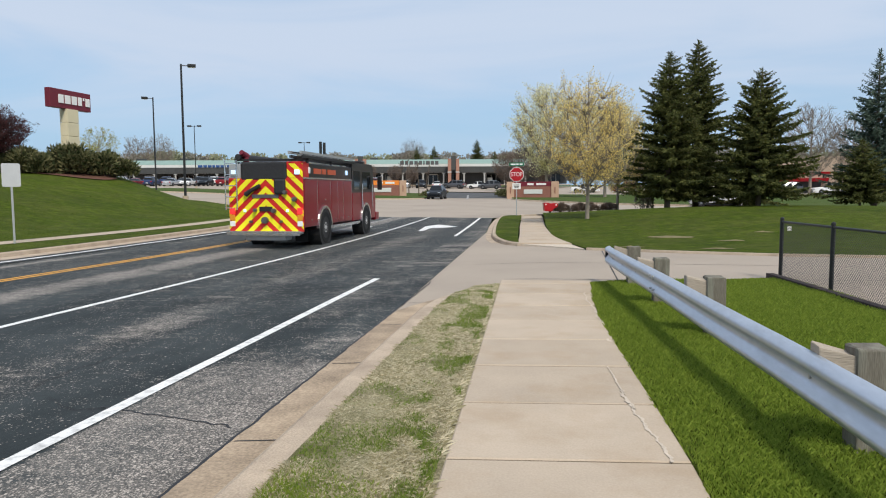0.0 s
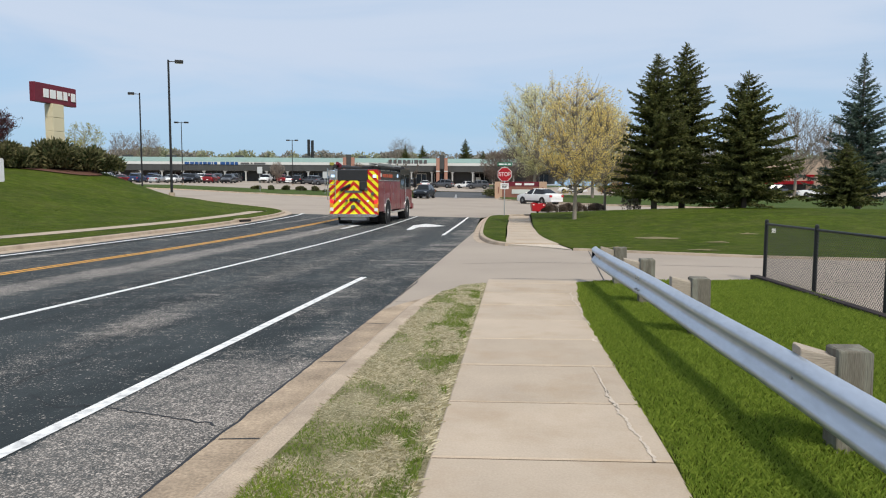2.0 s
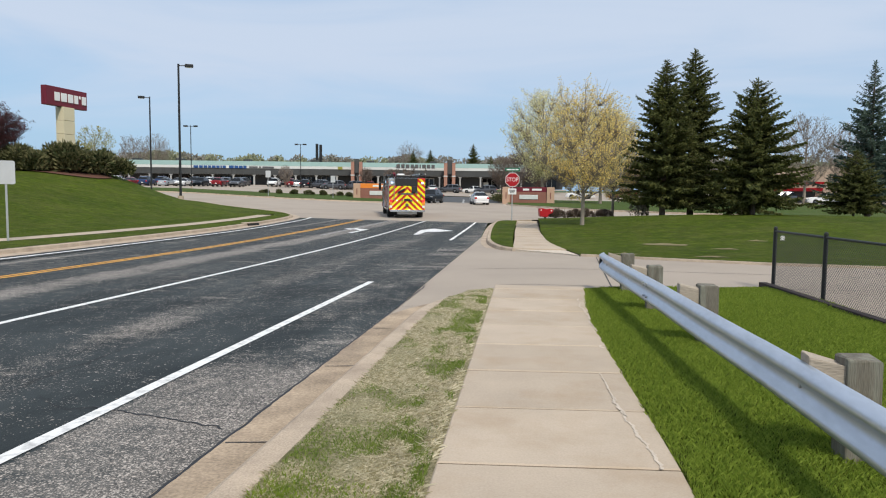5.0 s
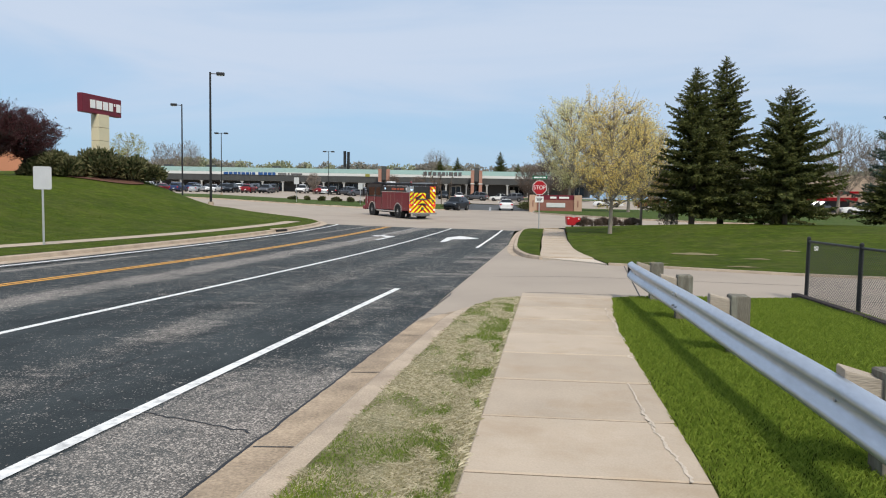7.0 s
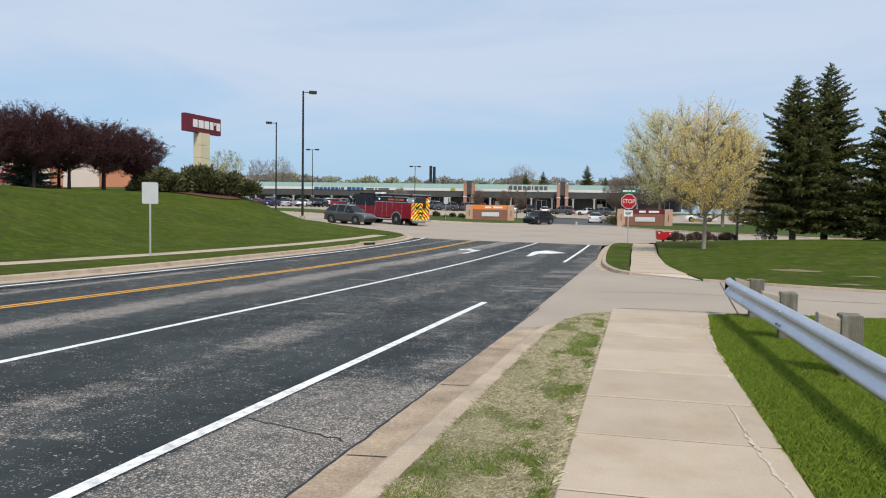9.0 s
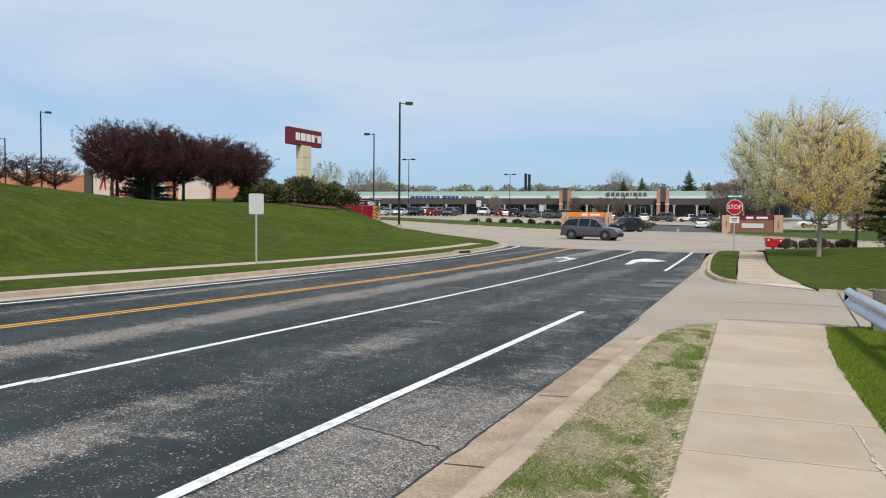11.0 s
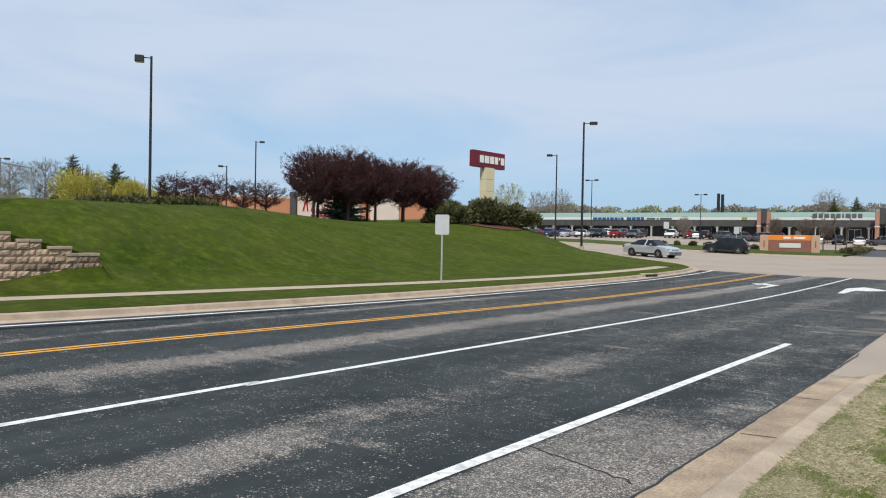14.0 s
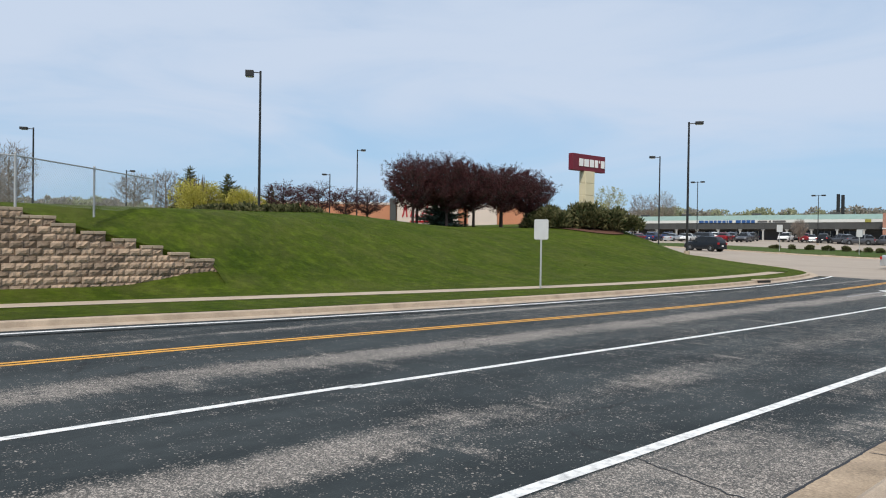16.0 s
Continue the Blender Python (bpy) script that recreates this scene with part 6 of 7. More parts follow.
def branch_tree(name, label, x, y, z, height, spread, clear, bark, leafm, seed, leaf=0.07, per=5, lean=0.0, up=0.55, levels=3, r0=None, category="tree", group="", kids=5, crown_label="", stems=1, leader=0.8, along=0.55):
    """A broadleaf tree: tapered trunk, limbs, twigs, and separate leaves along the twigs."""
    rng = random.Random(seed)
    e = thing(name, label, category, pose(x, y, z, 0, 0, rng.uniform(0, 360)), group)
    wood, leaves = Soup(), Soup()
    r0 = r0 or height * 0.016

    def grow(p, d, length, r, level):
        n = 4 if level < 2 else 3
        pts = [p]
        for i in range(n):
            d = (d + Vector((rng.gauss(0, 0.10), rng.gauss(0, 0.10), rng.gauss(0.02, 0.07)))).normalized()
            q = p + d * (length / n)
            wood.limb(p, q, r * (1 - 0.75 * i / n), r * (1 - 0.75 * (i + 1) / n), 6 if level == 0 else (4 if level == 1 else 3))
            p = q
            pts.append(p)
        if level >= levels:
            for i in range(per):
                t = rng.random() ** 0.7
                s = min(int(t * n), n - 1)
                q = pts[s].lerp(pts[s + 1], t * n - s)
                dd = (d + Vector((rng.gauss(0, 0.8), rng.gauss(0, 0.8), rng.gauss(0.1, 0.7)))).normalized()
                leaves.leaf(q + dd * leaf * 0.3, dd, leaf * rng.uniform(0.3, 0.55), leaf * rng.uniform(0.8, 1.5), rng)
            return
        for i in range(kids if level else kids + 3):
            t = rng.uniform(0.25 if level else 0.12, 1.0)
            s = min(int(t * n), n - 1)
            q = pts[s].lerp(pts[s + 1], t * n - s)
            a = rng.uniform(0, 2 * math.pi)
            out = Vector((math.cos(a), math.sin(a), rng.uniform(up * 0.5, up * 1.6)))
            dd = (out.normalized() * 0.75 + d * (0.5 if level else along)).normalized()
            grow(q, dd, length * rng.uniform(0.42, 0.66) * (spread * (1.25 - 0.75 * t) if level == 0 else 1.0), r * 0.5 * (1 - 0.4 * t), level + 1)
    for s in range(stems):
        a = rng.uniform(0, 6.28)
        tilt = 0.0 if stems == 1 else 0.28
        d0 = Vector((math.cos(a) * tilt + lean, math.sin(a) * tilt, 1)).normalized()
        top = d0 * clear
        wood.limb(Vector((0, 0, -0.2)), top, r0 * 1.25, r0, 8)
        grow(top, d0, (height - clear) * leader, r0, 0)
    wood.make("trunk", bark, e, "", True)
    if leaves.f:
        leaves.make("crown", leafm, e, crown_label)
    return e


def round_tree(name, label, x, y, z, height, width, clear, bark, leafm, seed, tips=900, per=9, leaf=0.07, r0=0.085, group="", category="tree", low=0.0, gap=-0.28, slim=1.0, taper_=0.5, rough=0.22):
    """A young broadleaf tree with a full round crown: limbs, twigs to the crown's skin, small leaves on the twigs."""
    rng = random.Random(seed)
    e = thing(name, label, category, pose(x, y, z), group)
    wood, leaves = Soup(), Soup()
    mid, rz, rx = (height + clear) / 2 + low, (height - clear) / 2, width / 2
    wood.limb(Vector((0, 0, -0.2)), Vector((0.02, 0, clear + 0.2)), r0 * 1.2, r0 * 0.9, 9)
    wood.limb(Vector((0.02, 0, clear + 0.2)), Vector((0, 0.05, height * 0.9)), r0 * 0.9, 0.012, 7)
    nodes = [Vector((0, 0, clear + (height * 0.88 - clear) * i / 9)) for i in range(1, 10)]
    for i in range(22):
        t = (i + 0.5) / 22
        h0 = clear + 0.1 + (height - clear) * 0.62 * t
        a = i * 2.4 + rng.gauss(0, 0.3)
        zt = min(0.9, -0.55 + 1.5 * t + rng.gauss(0, 0.1))
        rr = math.sqrt(max(0.05, 1 - zt * zt)) * rng.uniform(0.72, 0.95)
        end = Vector((math.cos(a) * rr * rx, math.sin(a) * rr * rx, mid + zt * rz))
        p0 = Vector((0, 0, h0))
        prev, rb = p0, r0 * (0.5 - 0.25 * t)
        for s in range(1, 6):
            u = s / 5
            q = p0.lerp(end, u) + Vector((rng.gauss(0, 0.03), rng.gauss(0, 0.03), rz * 0.16 * math.sin(u * math.pi) * -0.25)) * (height / 6)
            wood.limb(prev, q, rb * (1.02 - u * 0.85 + 0.17), rb * (1.02 - u * 0.85), 4)
            prev = q
            nodes.append(q)
    arr = np.array([tuple(n) for n in nodes])
    for i in range(tips):
        while True:
            v = Vector((rng.uniform(-1, 1), rng.uniform(-1, 1), rng.uniform(-1, 1)))
            if 0.12 < v.length < 1.0 and rng.random() < 0.25 + 0.75 * v.length:
                break
        k = 0.90 + rough * noise.noise(v * 2.2 + Vector((seed, 0, 0))) + rough * 0.55 * noise.noise(v * 6.0)
        if noise.noise(v * 3.1 + Vector((0, seed, 5))) < gap:
            continue
        taper = 1 - taper_ * max(0.0, -v.z)
        p = Vector((v.x * rx * k * taper, v.y * rx * k * taper, mid + v.z * rz * k))
        root = np.array((p.x * 0.78, p.y * 0.78, p.z - 0.11 * (height - clear)))
        near = nodes[int(((arr - root) ** 2).sum(1).argmin())]
        bend = near.lerp(p, 0.5) + Vector((0, 0, -0.06 * (p - near).length))
        wood.limb(near, bend, r0 * 0.10, r0 * 0.07, 3)
        wood.limb(bend, p, r0 * 0.07, r0 * 0.03, 3)
        for j in range(per):
            u = rng.random()
            q = bend.lerp(p, u * 1.08)
            d = Vector((rng.gauss(0, 1), rng.gauss(0, 1), rng.gauss(0.15, 0.9))).normalized()
            if slim < 1:
                d = (d + (p - near).normalized() * 1.2 + Vector((0, 0, 0.3))).normalized()
            leaves.leaf(q + d * leaf * rng.uniform(0.2, 1.6) * slim, d, leaf * rng.uniform(0.35, 0.6) * slim, leaf * rng.uniform(0.7, 1.4) * (1 + 4 * (1 - slim)), rng)
    wood.make("trunk", bark, e, "", True)
    leaves.make("crown", leafm, e)
    return e


def spruce(name, label, x, y, z, height, radius, skirt, needle, seed, dense_=1.0, droop=0.25, sharp=0.9):
    """A spruce: trunk, whorls of drooping boughs, each hung with needle sprays."""
    rng = random.Random(seed)
    e = thing(name, label, "spruce tree", pose(x, y, z), "spruces on the lawn")
    wood, leaves = Soup(), Soup()
    wood.limb(Vector((0, 0, -0.2)), Vector((0, 0, height * 0.5)), height * 0.020, height * 0.013, 9)
    wood.limb(Vector((0, 0, height * 0.5)), Vector((0, 0, height * 0.99)), height * 0.013, 0.015, 7)
    h = skirt
    while h < height * 0.985:
        f = (h - skirt) / (height - skirt)
        R = radius * ((1 - f) ** sharp) * (0.90 if f < 0.06 else 1.0) + 0.04
        n = int((4 + 4.5 * (1 - f)) * dense_) + 2
        ph = rng.uniform(0, 6.28)
        for i in range(n):
            a = ph + 6.28 * i / n + rng.gauss(0, 0.18)
            L = R * rng.uniform(0.60, 1.08) * (1.20 if rng.random() < 0.16 else 1)
            rise = 0.05 + 0.55 * f + rng.uniform(-0.16, 0.16)
            p = Vector((0, 0, h + rng.uniform(-0.12, 0.12)))
            out = Vector((math.cos(a), math.sin(a), 0))
            steps = 4
            prev = p
            k = max(6, int(L * 19 * dense_))
            for s in range(1, steps + 1):
                t = s / steps
                q = p + out * L * t + Vector((0, 0, L * (rise * t - droop * t * t + 0.14 * t ** 4)))
                wood.limb(prev, q, 0.022 * (1.1 - t) * (0.5 + L * 0.3) + 0.004, 0.022 * (0.9 - 0.8 * t) * (0.5 + L * 0.3) + 0.003, 3)
                prev = q
            for s in range(k):
                t = 0.12 + 0.88 * (s + rng.random()) / k
                q = p + out * L * t + Vector((0, 0, L * (rise * t - droop * t * t + 0.14 * t ** 4)))
                side = Vector((-out.y, out.x, 0)) * (1 if s % 2 else -1)
                for hang in (0, 1):
                    d = (side * rng.uniform(0.4, 1.0) + out * rng.uniform(0.25, 0.9) + Vector((0, 0, rng.uniform(-0.65, 0.10) if hang else rng.uniform(-0.2, 0.30)))).normalized()
                    ll = (0.12 + 0.17 * (1 - t) + 0.04 * L) * rng.uniform(0.7, 1.35) * (0.35 + 0.65 * min(1, L / 1.3))
                    leaves.leaf(q, d, ll * 0.15, ll, rng)
                    leaves.leaf(q + d * ll * 0.35, (d + Vector((rng.gauss(0, .5), rng.gauss(0, .5), rng.gauss(0, .4)))).normalized(), ll * 0.13, ll * 0.7, rng)
        h += (0.19 + 0.14 * (1 - f)) * (height / 9) ** 0.4
    for s in range(30):
        leaves.leaf(Vector((0, 0, height * rng.uniform(0.93, 1.0))), Vector((rng.gauss(0, .5), rng.gauss(0, .5), rng.uniform(0.2, 1))).normalized(), 0.03, 0.22, rng)
    wood.make("trunk", BARK, e, "", True)
    leaves.make("crown", needle, e)
    return e


def bush(name, label, x, y, z, rx, ry, h, leafm, n, seed, leaf=0.12, category="shrub", group="", up=0.5, yaw=0, barkm=None):
    """A shrub: stems from the root and leaves or sprays on an uneven domed outline."""
    rng = random.Random(seed)
    e = thing(name, label, category, pose(x, y, z, 0, 0, yaw), group)
    wood, leaves = Soup(), Soup()
    lobes = [(rng.uniform(-0.75, 0.75), rng.uniform(-0.75, 0.75), rng.uniform(0.25, 0.5)) for _ in range(max(3, int(rx * ry * 5)))]
    for i in range(max(6, n // 160)):
        a = rng.uniform(0, 6.28)
        q = Vector((rx * 0.8 * rng.random() * math.cos(a), ry * 0.8 * rng.random() * math.sin(a), h * rng.uniform(0.5, 0.9)))
        wood.limb(Vector((q.x * 0.4, q.y * 0.4, -0.1)), q, 0.03 * h ** 0.5, 0.006, 4)
    for i in range(n):
        lx, ly, lr = rng.choice(lobes)
        a, b = rng.uniform(0, 6.28), math.acos(rng.uniform(-0.15, 1))
        rr = lr * rng.uniform(0.75, 1.08)
        ux, uy = lx + rr * math.cos(a) * math.sin(b), ly + rr * math.sin(a) * math.sin(b)
        dome = max(0.12, 1 - 0.75 * (lx * lx + ly * ly))
        p = Vector((ux * rx, uy * ry, max(0.03, h * (dome * 0.62 + rr * 0.62 * math.cos(b)) * (1 - 0.92 * rng.random() ** 2.2))))
        d = Vector((math.cos(a) * math.sin(b) + rng.gauss(0, .35), math.sin(a) * math.sin(b) + rng.gauss(0, .35), math.cos(b) * 0.6 + up + rng.gauss(0, .3))).normalized()
        leaves.leaf(p, d, leaf * rng.uniform(0.2, 0.45), leaf * rng.uniform(0.8, 1.9), rng)
    tagged(wood.make("stem", barkm or BARK, e), kind="stuff")
    leaves.make("foliage", leafm, e)
    return e


# spruces on the lawn
spruce("spruce_tree", "tall dark green spruce with a slim pointed top", 6.45, 40.9, lawn_z(6.45, 40.9), 8.5, 2.75, 0.8, NEEDLE, 1, 1.25, 0.20, 0.66)
spruce("spruce_tree", "tallest dark spruce standing behind its neighbour", 8.75, 45.0, lawn_z(8.75, 45.0), 10.1, 2.9, 0.8, NEEDLE, 2, 1.25, 0.20, 0.66)
spruce("spruce_tree", "broad brownish-green spruce with loose boughs", 10.75, 39.0, lawn_z(10.75, 39.0), 7.0, 3.0, 0.7, NEEDLE, 3, 1.2, 0.18, 0.70)
spruce("spruce_tree", "broad dark spruce filling the gap in the row", 11.6, 44.2, lawn_z(11.6, 44.2), 4.6, 2.4, 0.5, NEEDLE, 4, 1.0)
spruce("spruce_tree", "tall blue-green spruce with layered boughs", 19.3, 46.0, lawn_z(19.3, 44.5), 9.4, 3.0, 0.9, NEEDLE_BLUE, 5, 0.85, 0.10)
spruce("spruce_tree", "small young green spruce beside a tall one", 17.55, 43.6, lawn_z(17.55, 43.6), 3.85, 2.0, 0.55, NEEDLE, 6, 1.1, 0.2, 0.8)
spruce("spruce_tree", "small dark spruce under the purple trees", -39.5, 35.5, gz(-39.5, 35.5), 2.6, 2.2, 0.15, NEEDLE_BLUE, 7, 1.0, 0.2, 0.6)

# young yellow-leaved trees
round_tree("maple_tree", "young tree with fresh yellow leaves and grey bark", 1.62, 32.3, lawn_z(1.62, 32.3), 6.75, 5.0, 0.95, BARK_GREY, LEAF_YELLOW, 11, 2300, 7, 0.062, gap=-0.26, taper_=0.25, rough=0.32)
round_tree("maple_tree", "young pale yellow tree by the corner kerb", 4.0, 44.0, lawn_z(4.0, 44.0), 7.0, 4.8, 0.8, BARK_GREY, LEAF_YELLOW, 12, 1700, 7, 0.070, gap=-0.26, taper_=0.2, rough=0.32)
round_tree("ash_tree", "large pale budding tree by the monument sign", -0.6, 93.5, base_z(-0.6, 93.5), 15.6, 11.5, 2.4, BARK_GREY, LEAF_PALE, 13, 2200, 8, 0.15, 0.20, gap=-0.36, taper_=0.3, rough=0.34)
round_tree("ash_tree", "large pale budding tree behind the corner", 6.5, 88.0, base_z(6.5, 88), 12.5, 9.5, 2.0, BARK_GREY, LEAF_PALE, 14, 2000, 8, 0.15, 0.18, gap=-0.36, taper_=0.3, rough=0.34)

# bare trees further off
for i, (x, y, h, m, sd) in enumerate(((34, 100, 13.5, TWIG_GREY, 21), (40, 102, 12.5, TWIG_GREY, 22), (29, 108, 12, LEAF_PALE, 23), (-38, 194, 14.5, TWIG_GREY, 24), (-5.0, 121, 9.0, LEAF_BRONZE, 25), (-1.5, 119, 8.0, LEAF_BRONZE, 26), (-8.0, 126, 8.0, LEAF_BRONZE, 27),
                                      (-62.5, 90.5, 9.8, LEAF_GREEN, 28), (-96, 163, 13.5, TWIG_GREY, 29), (-102, 163, 13.0, TWIG_GREY, 30), (-31.5, 141, 5.0, LEAF_BRONZE, 31), (-36.5, 140, 5.0, LEAF_BRONZE, 32), (-27.5, 139, 4.6, LEAF_BRONZE, 33), (-49, 128, 4.6, TWIG_GREY, 34), (16, 128, 9, LEAF_BRONZE, 35), (24, 120, 9, TWIG_GREY, 36))):
    round_tree("bare_tree", ("bare grey tree with fine twigs", "bronze-twigged tree in bud", "tree in pale first leaf")[0 if m is TWIG_GREY else (1 if m is LEAF_BRONZE else 2)], x, y, base_z(x, y), h * 0.92, h * 0.68, h * 0.15, BARK_GREY if m is not LEAF_BRONZE else BARK, m, sd, 420 if m is LEAF_GREEN else 900, 5 if m is not LEAF_GREEN else 12, 0.13 if h > 6 else 0.08, h * 0.014, slim=1.0 if m in (LEAF_GREEN, LEAF_PALE) else 0.35)
for x, y, h in ((-19.6, 188, 12.5), (-15.0, 190, 9.5), (-31, 187, 10.5), (-35.5, 186, 10), (-11, 189, 8.5)):
    spruce("far_spruce", "dark spruce standing behind the shops", x, y, base_z(x, y), h, h * 0.33, 0.8, NEEDLE, int(h * 10), 1.0, 0.2, 0.8)

# thin saplings by the entrance road
for i, (x, y) in enumerate(((-20.5, 101), (-19.6, 104), (-18.9, 107), (-22, 103))):
    branch_tree("sapling", "slim sapling with bronze twigs by the entrance", x, y, base_z(x, y), 5.2, 0.5, 1.8, BARK, LEAF_BRONZE, 40 + i, 0.12, 3, 0, 1.2, 2, 0.07, group="saplings by the entrance")

# purple crab-apples on the bank
for i, (x, y, h) in enumerate(((-38.2, 31.6, 4.5), (-37.3, 34.0, 4.7), (-37.2, 36.6, 4.4), (-36.9, 39.3, 4.3), (-36.8, 42.0, 4.1), (-39.9, 33.4, 4.6), (-39.4, 37.9, 4.4), (-38.6, 41.0, 4.3), (-38.9, 35.7, 4.5), (-38.2, 43.6, 3.9))):
    round_tree("crab_apple_tree", "crab-apple tree with dark purple leaves on the bank", x, y, gz(x, y), h * 1.06 + 0.38, 5.0, 1.0, BARK_DARK, LEAF_PURPLE, 50 + i, 1600, 9, 0.070, 0.10, "purple crab-apples", low=0.05, gap=-0.42, taper_=0.25, rough=0.42)
    bm = bmesh.new()
    bmesh.ops.create_circle(bm, cap_ends=True, segments=14, radius=0.75)
    for v in bm.verts:
        v.co = (x + v.co.x * 1.3, y + v.co.y, gz(x + v.co.x * 1.3, y + v.co.y) + 0.05)
    tagged(part("mulch_ring", bm, MULCH), "red-brown mulch under a purple tree", "mulch", kind="structure")
for i, (x, y, h) in enumerate(((-53.9, 30.2, 3.7), (-52.6, 32.9, 3.8), (-51.2, 34.8, 3.5), (-50.2, 36.4, 3.4), (-55.5, 33.0, 3.7))):
    round_tree("crab_apple_tree", "smaller purple crab-apple further along the bank", x, y, gz(x, y), h * 1.08, 4.4, 1.0, BARK_DARK, LEAF_PURPLE, 70 + i, 560, 5, 0.085, 0.10, "purple crab-apples")

# junipers, forsythia, corner shrubs
for i, (x, y, rx, ry, h) in enumerate(((-35.2, 43.3, 1.7, 1.6, 1.95), (-33.4, 45.2, 2.0, 1.7, 2.3), (-31.6, 46.6, 1.6, 1.5, 1.95))):
    bush("juniper", "spreading dark green juniper round the pylon sign", x, y, gz(x, y) - 0.05, rx, ry, h, JUNIPER, 5200, 80 + i, 0.24, "shrub", "junipers", 0.45)
bm = bmesh.new()
ring = [(-33.5 + 3.3 * math.cos(a), 45.0 + 2.6 * math.sin(a)) for a in np.linspace(0, 6.283, 25)[:-1]]
tagged(patch("mulch_bed", ring, lambda x, y: gz(x, y) + 0.06, 0.6, MULCH), "red-brown mulch bed under the junipers", "mulch", kind="structure")
for i, k in enumerate((0.0, 0.33, 0.66, 1.0)):
    x, y = -42.1 + 2.3 * k, 19.05 + 4.4 * k
    bush("juniper", "low dark green juniper hedge on the crest", x, y, gz(x, y) - 0.1, 1.3, 1.3, 1.0, JUNIPER, 2200, 90 + i, 0.2, "shrub", "low juniper hedge", 0.4)
for i, (x, y, r, h) in enumerate(((-55.3, 23.3, 1.9, 4.2), (-53.7, 26.6, 1.7, 3.3))):
    bush("forsythia", "rounded yellow-green flowering shrub on the crest", x, y, gz(x, y), r, r, h, LEAF_FORSYTHIA, 9000, 100 + i, 0.12, "shrub", "yellow shrubs", 0.3, barkm=BARK)
for i, (x, y, top) in enumerate(((-69.4, 28.5, 8.9), (-67.9, 31.8, 8.3), (-65.9, 35.6, 7.0))):
    spruce("far_spruce", "dark spruce standing behind the yellow shrubs", x, y, gz(x, y), top - gz(x, y), 2.5, 0.4, NEEDLE, 110 + i, 1.1, 0.2, 0.7)
for i, (x, y, top) in enumerate(((-67.6, 25.4, 8.2), (-68.4, 22.8, 7.8))):
    round_tree("bare_tree", "bare brown-grey tree with fine twigs behind the crest", x, y, gz(x, y), top - gz(x, y), 4.2, 1.2, BARK_GREY, TWIG_GREY, 190 + i, 520, 4, 0.10, 0.08, slim=0.3, rough=0.4)
for i in range(6):
    k = i / 5
    x, y = 0.55 + 2.9 * k, 41.4 + 1.7 * k
    bush("barberry", "small rounded red-brown shrub along the corner bed", x, y, lawn_z(x, y), 0.40, 0.40, 0.60, LEAF_BRONZE, 1800, 120 + i, 0.06, "shrub", "corner shrubs", 0.5)
bush("bare_shrub", "bare twiggy shrub beside the young tree", 5.6, 43.6, lawn_z(5.6, 43.6), 0.7, 0.7, 1.1, TWIG_GREY, 700, 130, 0.10, "shrub", "", 0.7)
for i in range(9):
    k = i / 8
    x, y = -38.0 + 15.5 * k, 92.0 + 2.0 * k
    bush("hedge_shrub", "small grey-green clipped shrub along the strip", x, y, base_z(x, y), 0.7, 0.55, 0.7, JUNIPER, 900, 140 + i, 0.13, "shrub", "clipped shrubs of the strip", 0.4)
for i in range(7):
    k = i / 6
    x, y = -15.8 - 1.2 * k, 92 + 15 * k
    bush("hedge_shrub", "low dark shrub bordering the entrance road", x, y, base_z(x, y), 1.2, 1.2, 0.8, JUNIPER, 500, 160 + i, 0.2, "shrub", "shrubs of the entrance road", 0.4)
for i in range(3):
    x, y = -5.9 - 0.3 * i, 91 + 4 * i
    bush("hedge_shrub", "low dark shrub bordering the entrance road", x, y, base_z(x, y), 1.2, 1.3, 1.1, JUNIPER, 600, 170 + i, 0.2, "shrub", "shrubs of the entrance road", 0.4)
for i, (x, y) in enumerate(((-37, 10.5), (-42, 5.5), (-50, 12), (-47, 2), (-58, 14))):
    round_tree("bare_tree", "bare grey tree with fine twigs behind the fence", x - 20, y, gz(x - 20, y), 5.6, 4.4, 1.0, BARK_GREY, TWIG_GREY, 180 + i, 520, 4, 0.10, 0.07, slim=0.3, rough=0.4)


def woods():
    """Far belt of budding woods along the horizon, crown beside crown."""
    rng = random.Random(5)
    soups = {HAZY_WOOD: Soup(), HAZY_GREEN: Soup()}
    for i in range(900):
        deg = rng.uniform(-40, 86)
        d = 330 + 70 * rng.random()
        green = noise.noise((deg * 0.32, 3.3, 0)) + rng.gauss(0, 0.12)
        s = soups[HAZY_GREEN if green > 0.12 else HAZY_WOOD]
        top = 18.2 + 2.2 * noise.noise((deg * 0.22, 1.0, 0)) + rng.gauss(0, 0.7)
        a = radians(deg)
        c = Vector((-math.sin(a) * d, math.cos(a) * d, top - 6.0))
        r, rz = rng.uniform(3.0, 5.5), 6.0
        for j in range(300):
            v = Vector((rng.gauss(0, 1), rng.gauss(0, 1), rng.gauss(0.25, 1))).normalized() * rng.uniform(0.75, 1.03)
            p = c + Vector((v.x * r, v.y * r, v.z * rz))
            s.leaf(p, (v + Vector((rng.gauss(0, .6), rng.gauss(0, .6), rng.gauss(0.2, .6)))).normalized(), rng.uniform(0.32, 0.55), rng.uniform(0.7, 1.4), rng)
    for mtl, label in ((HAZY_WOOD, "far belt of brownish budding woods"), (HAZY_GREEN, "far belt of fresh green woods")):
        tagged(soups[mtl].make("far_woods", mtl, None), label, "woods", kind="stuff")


woods()


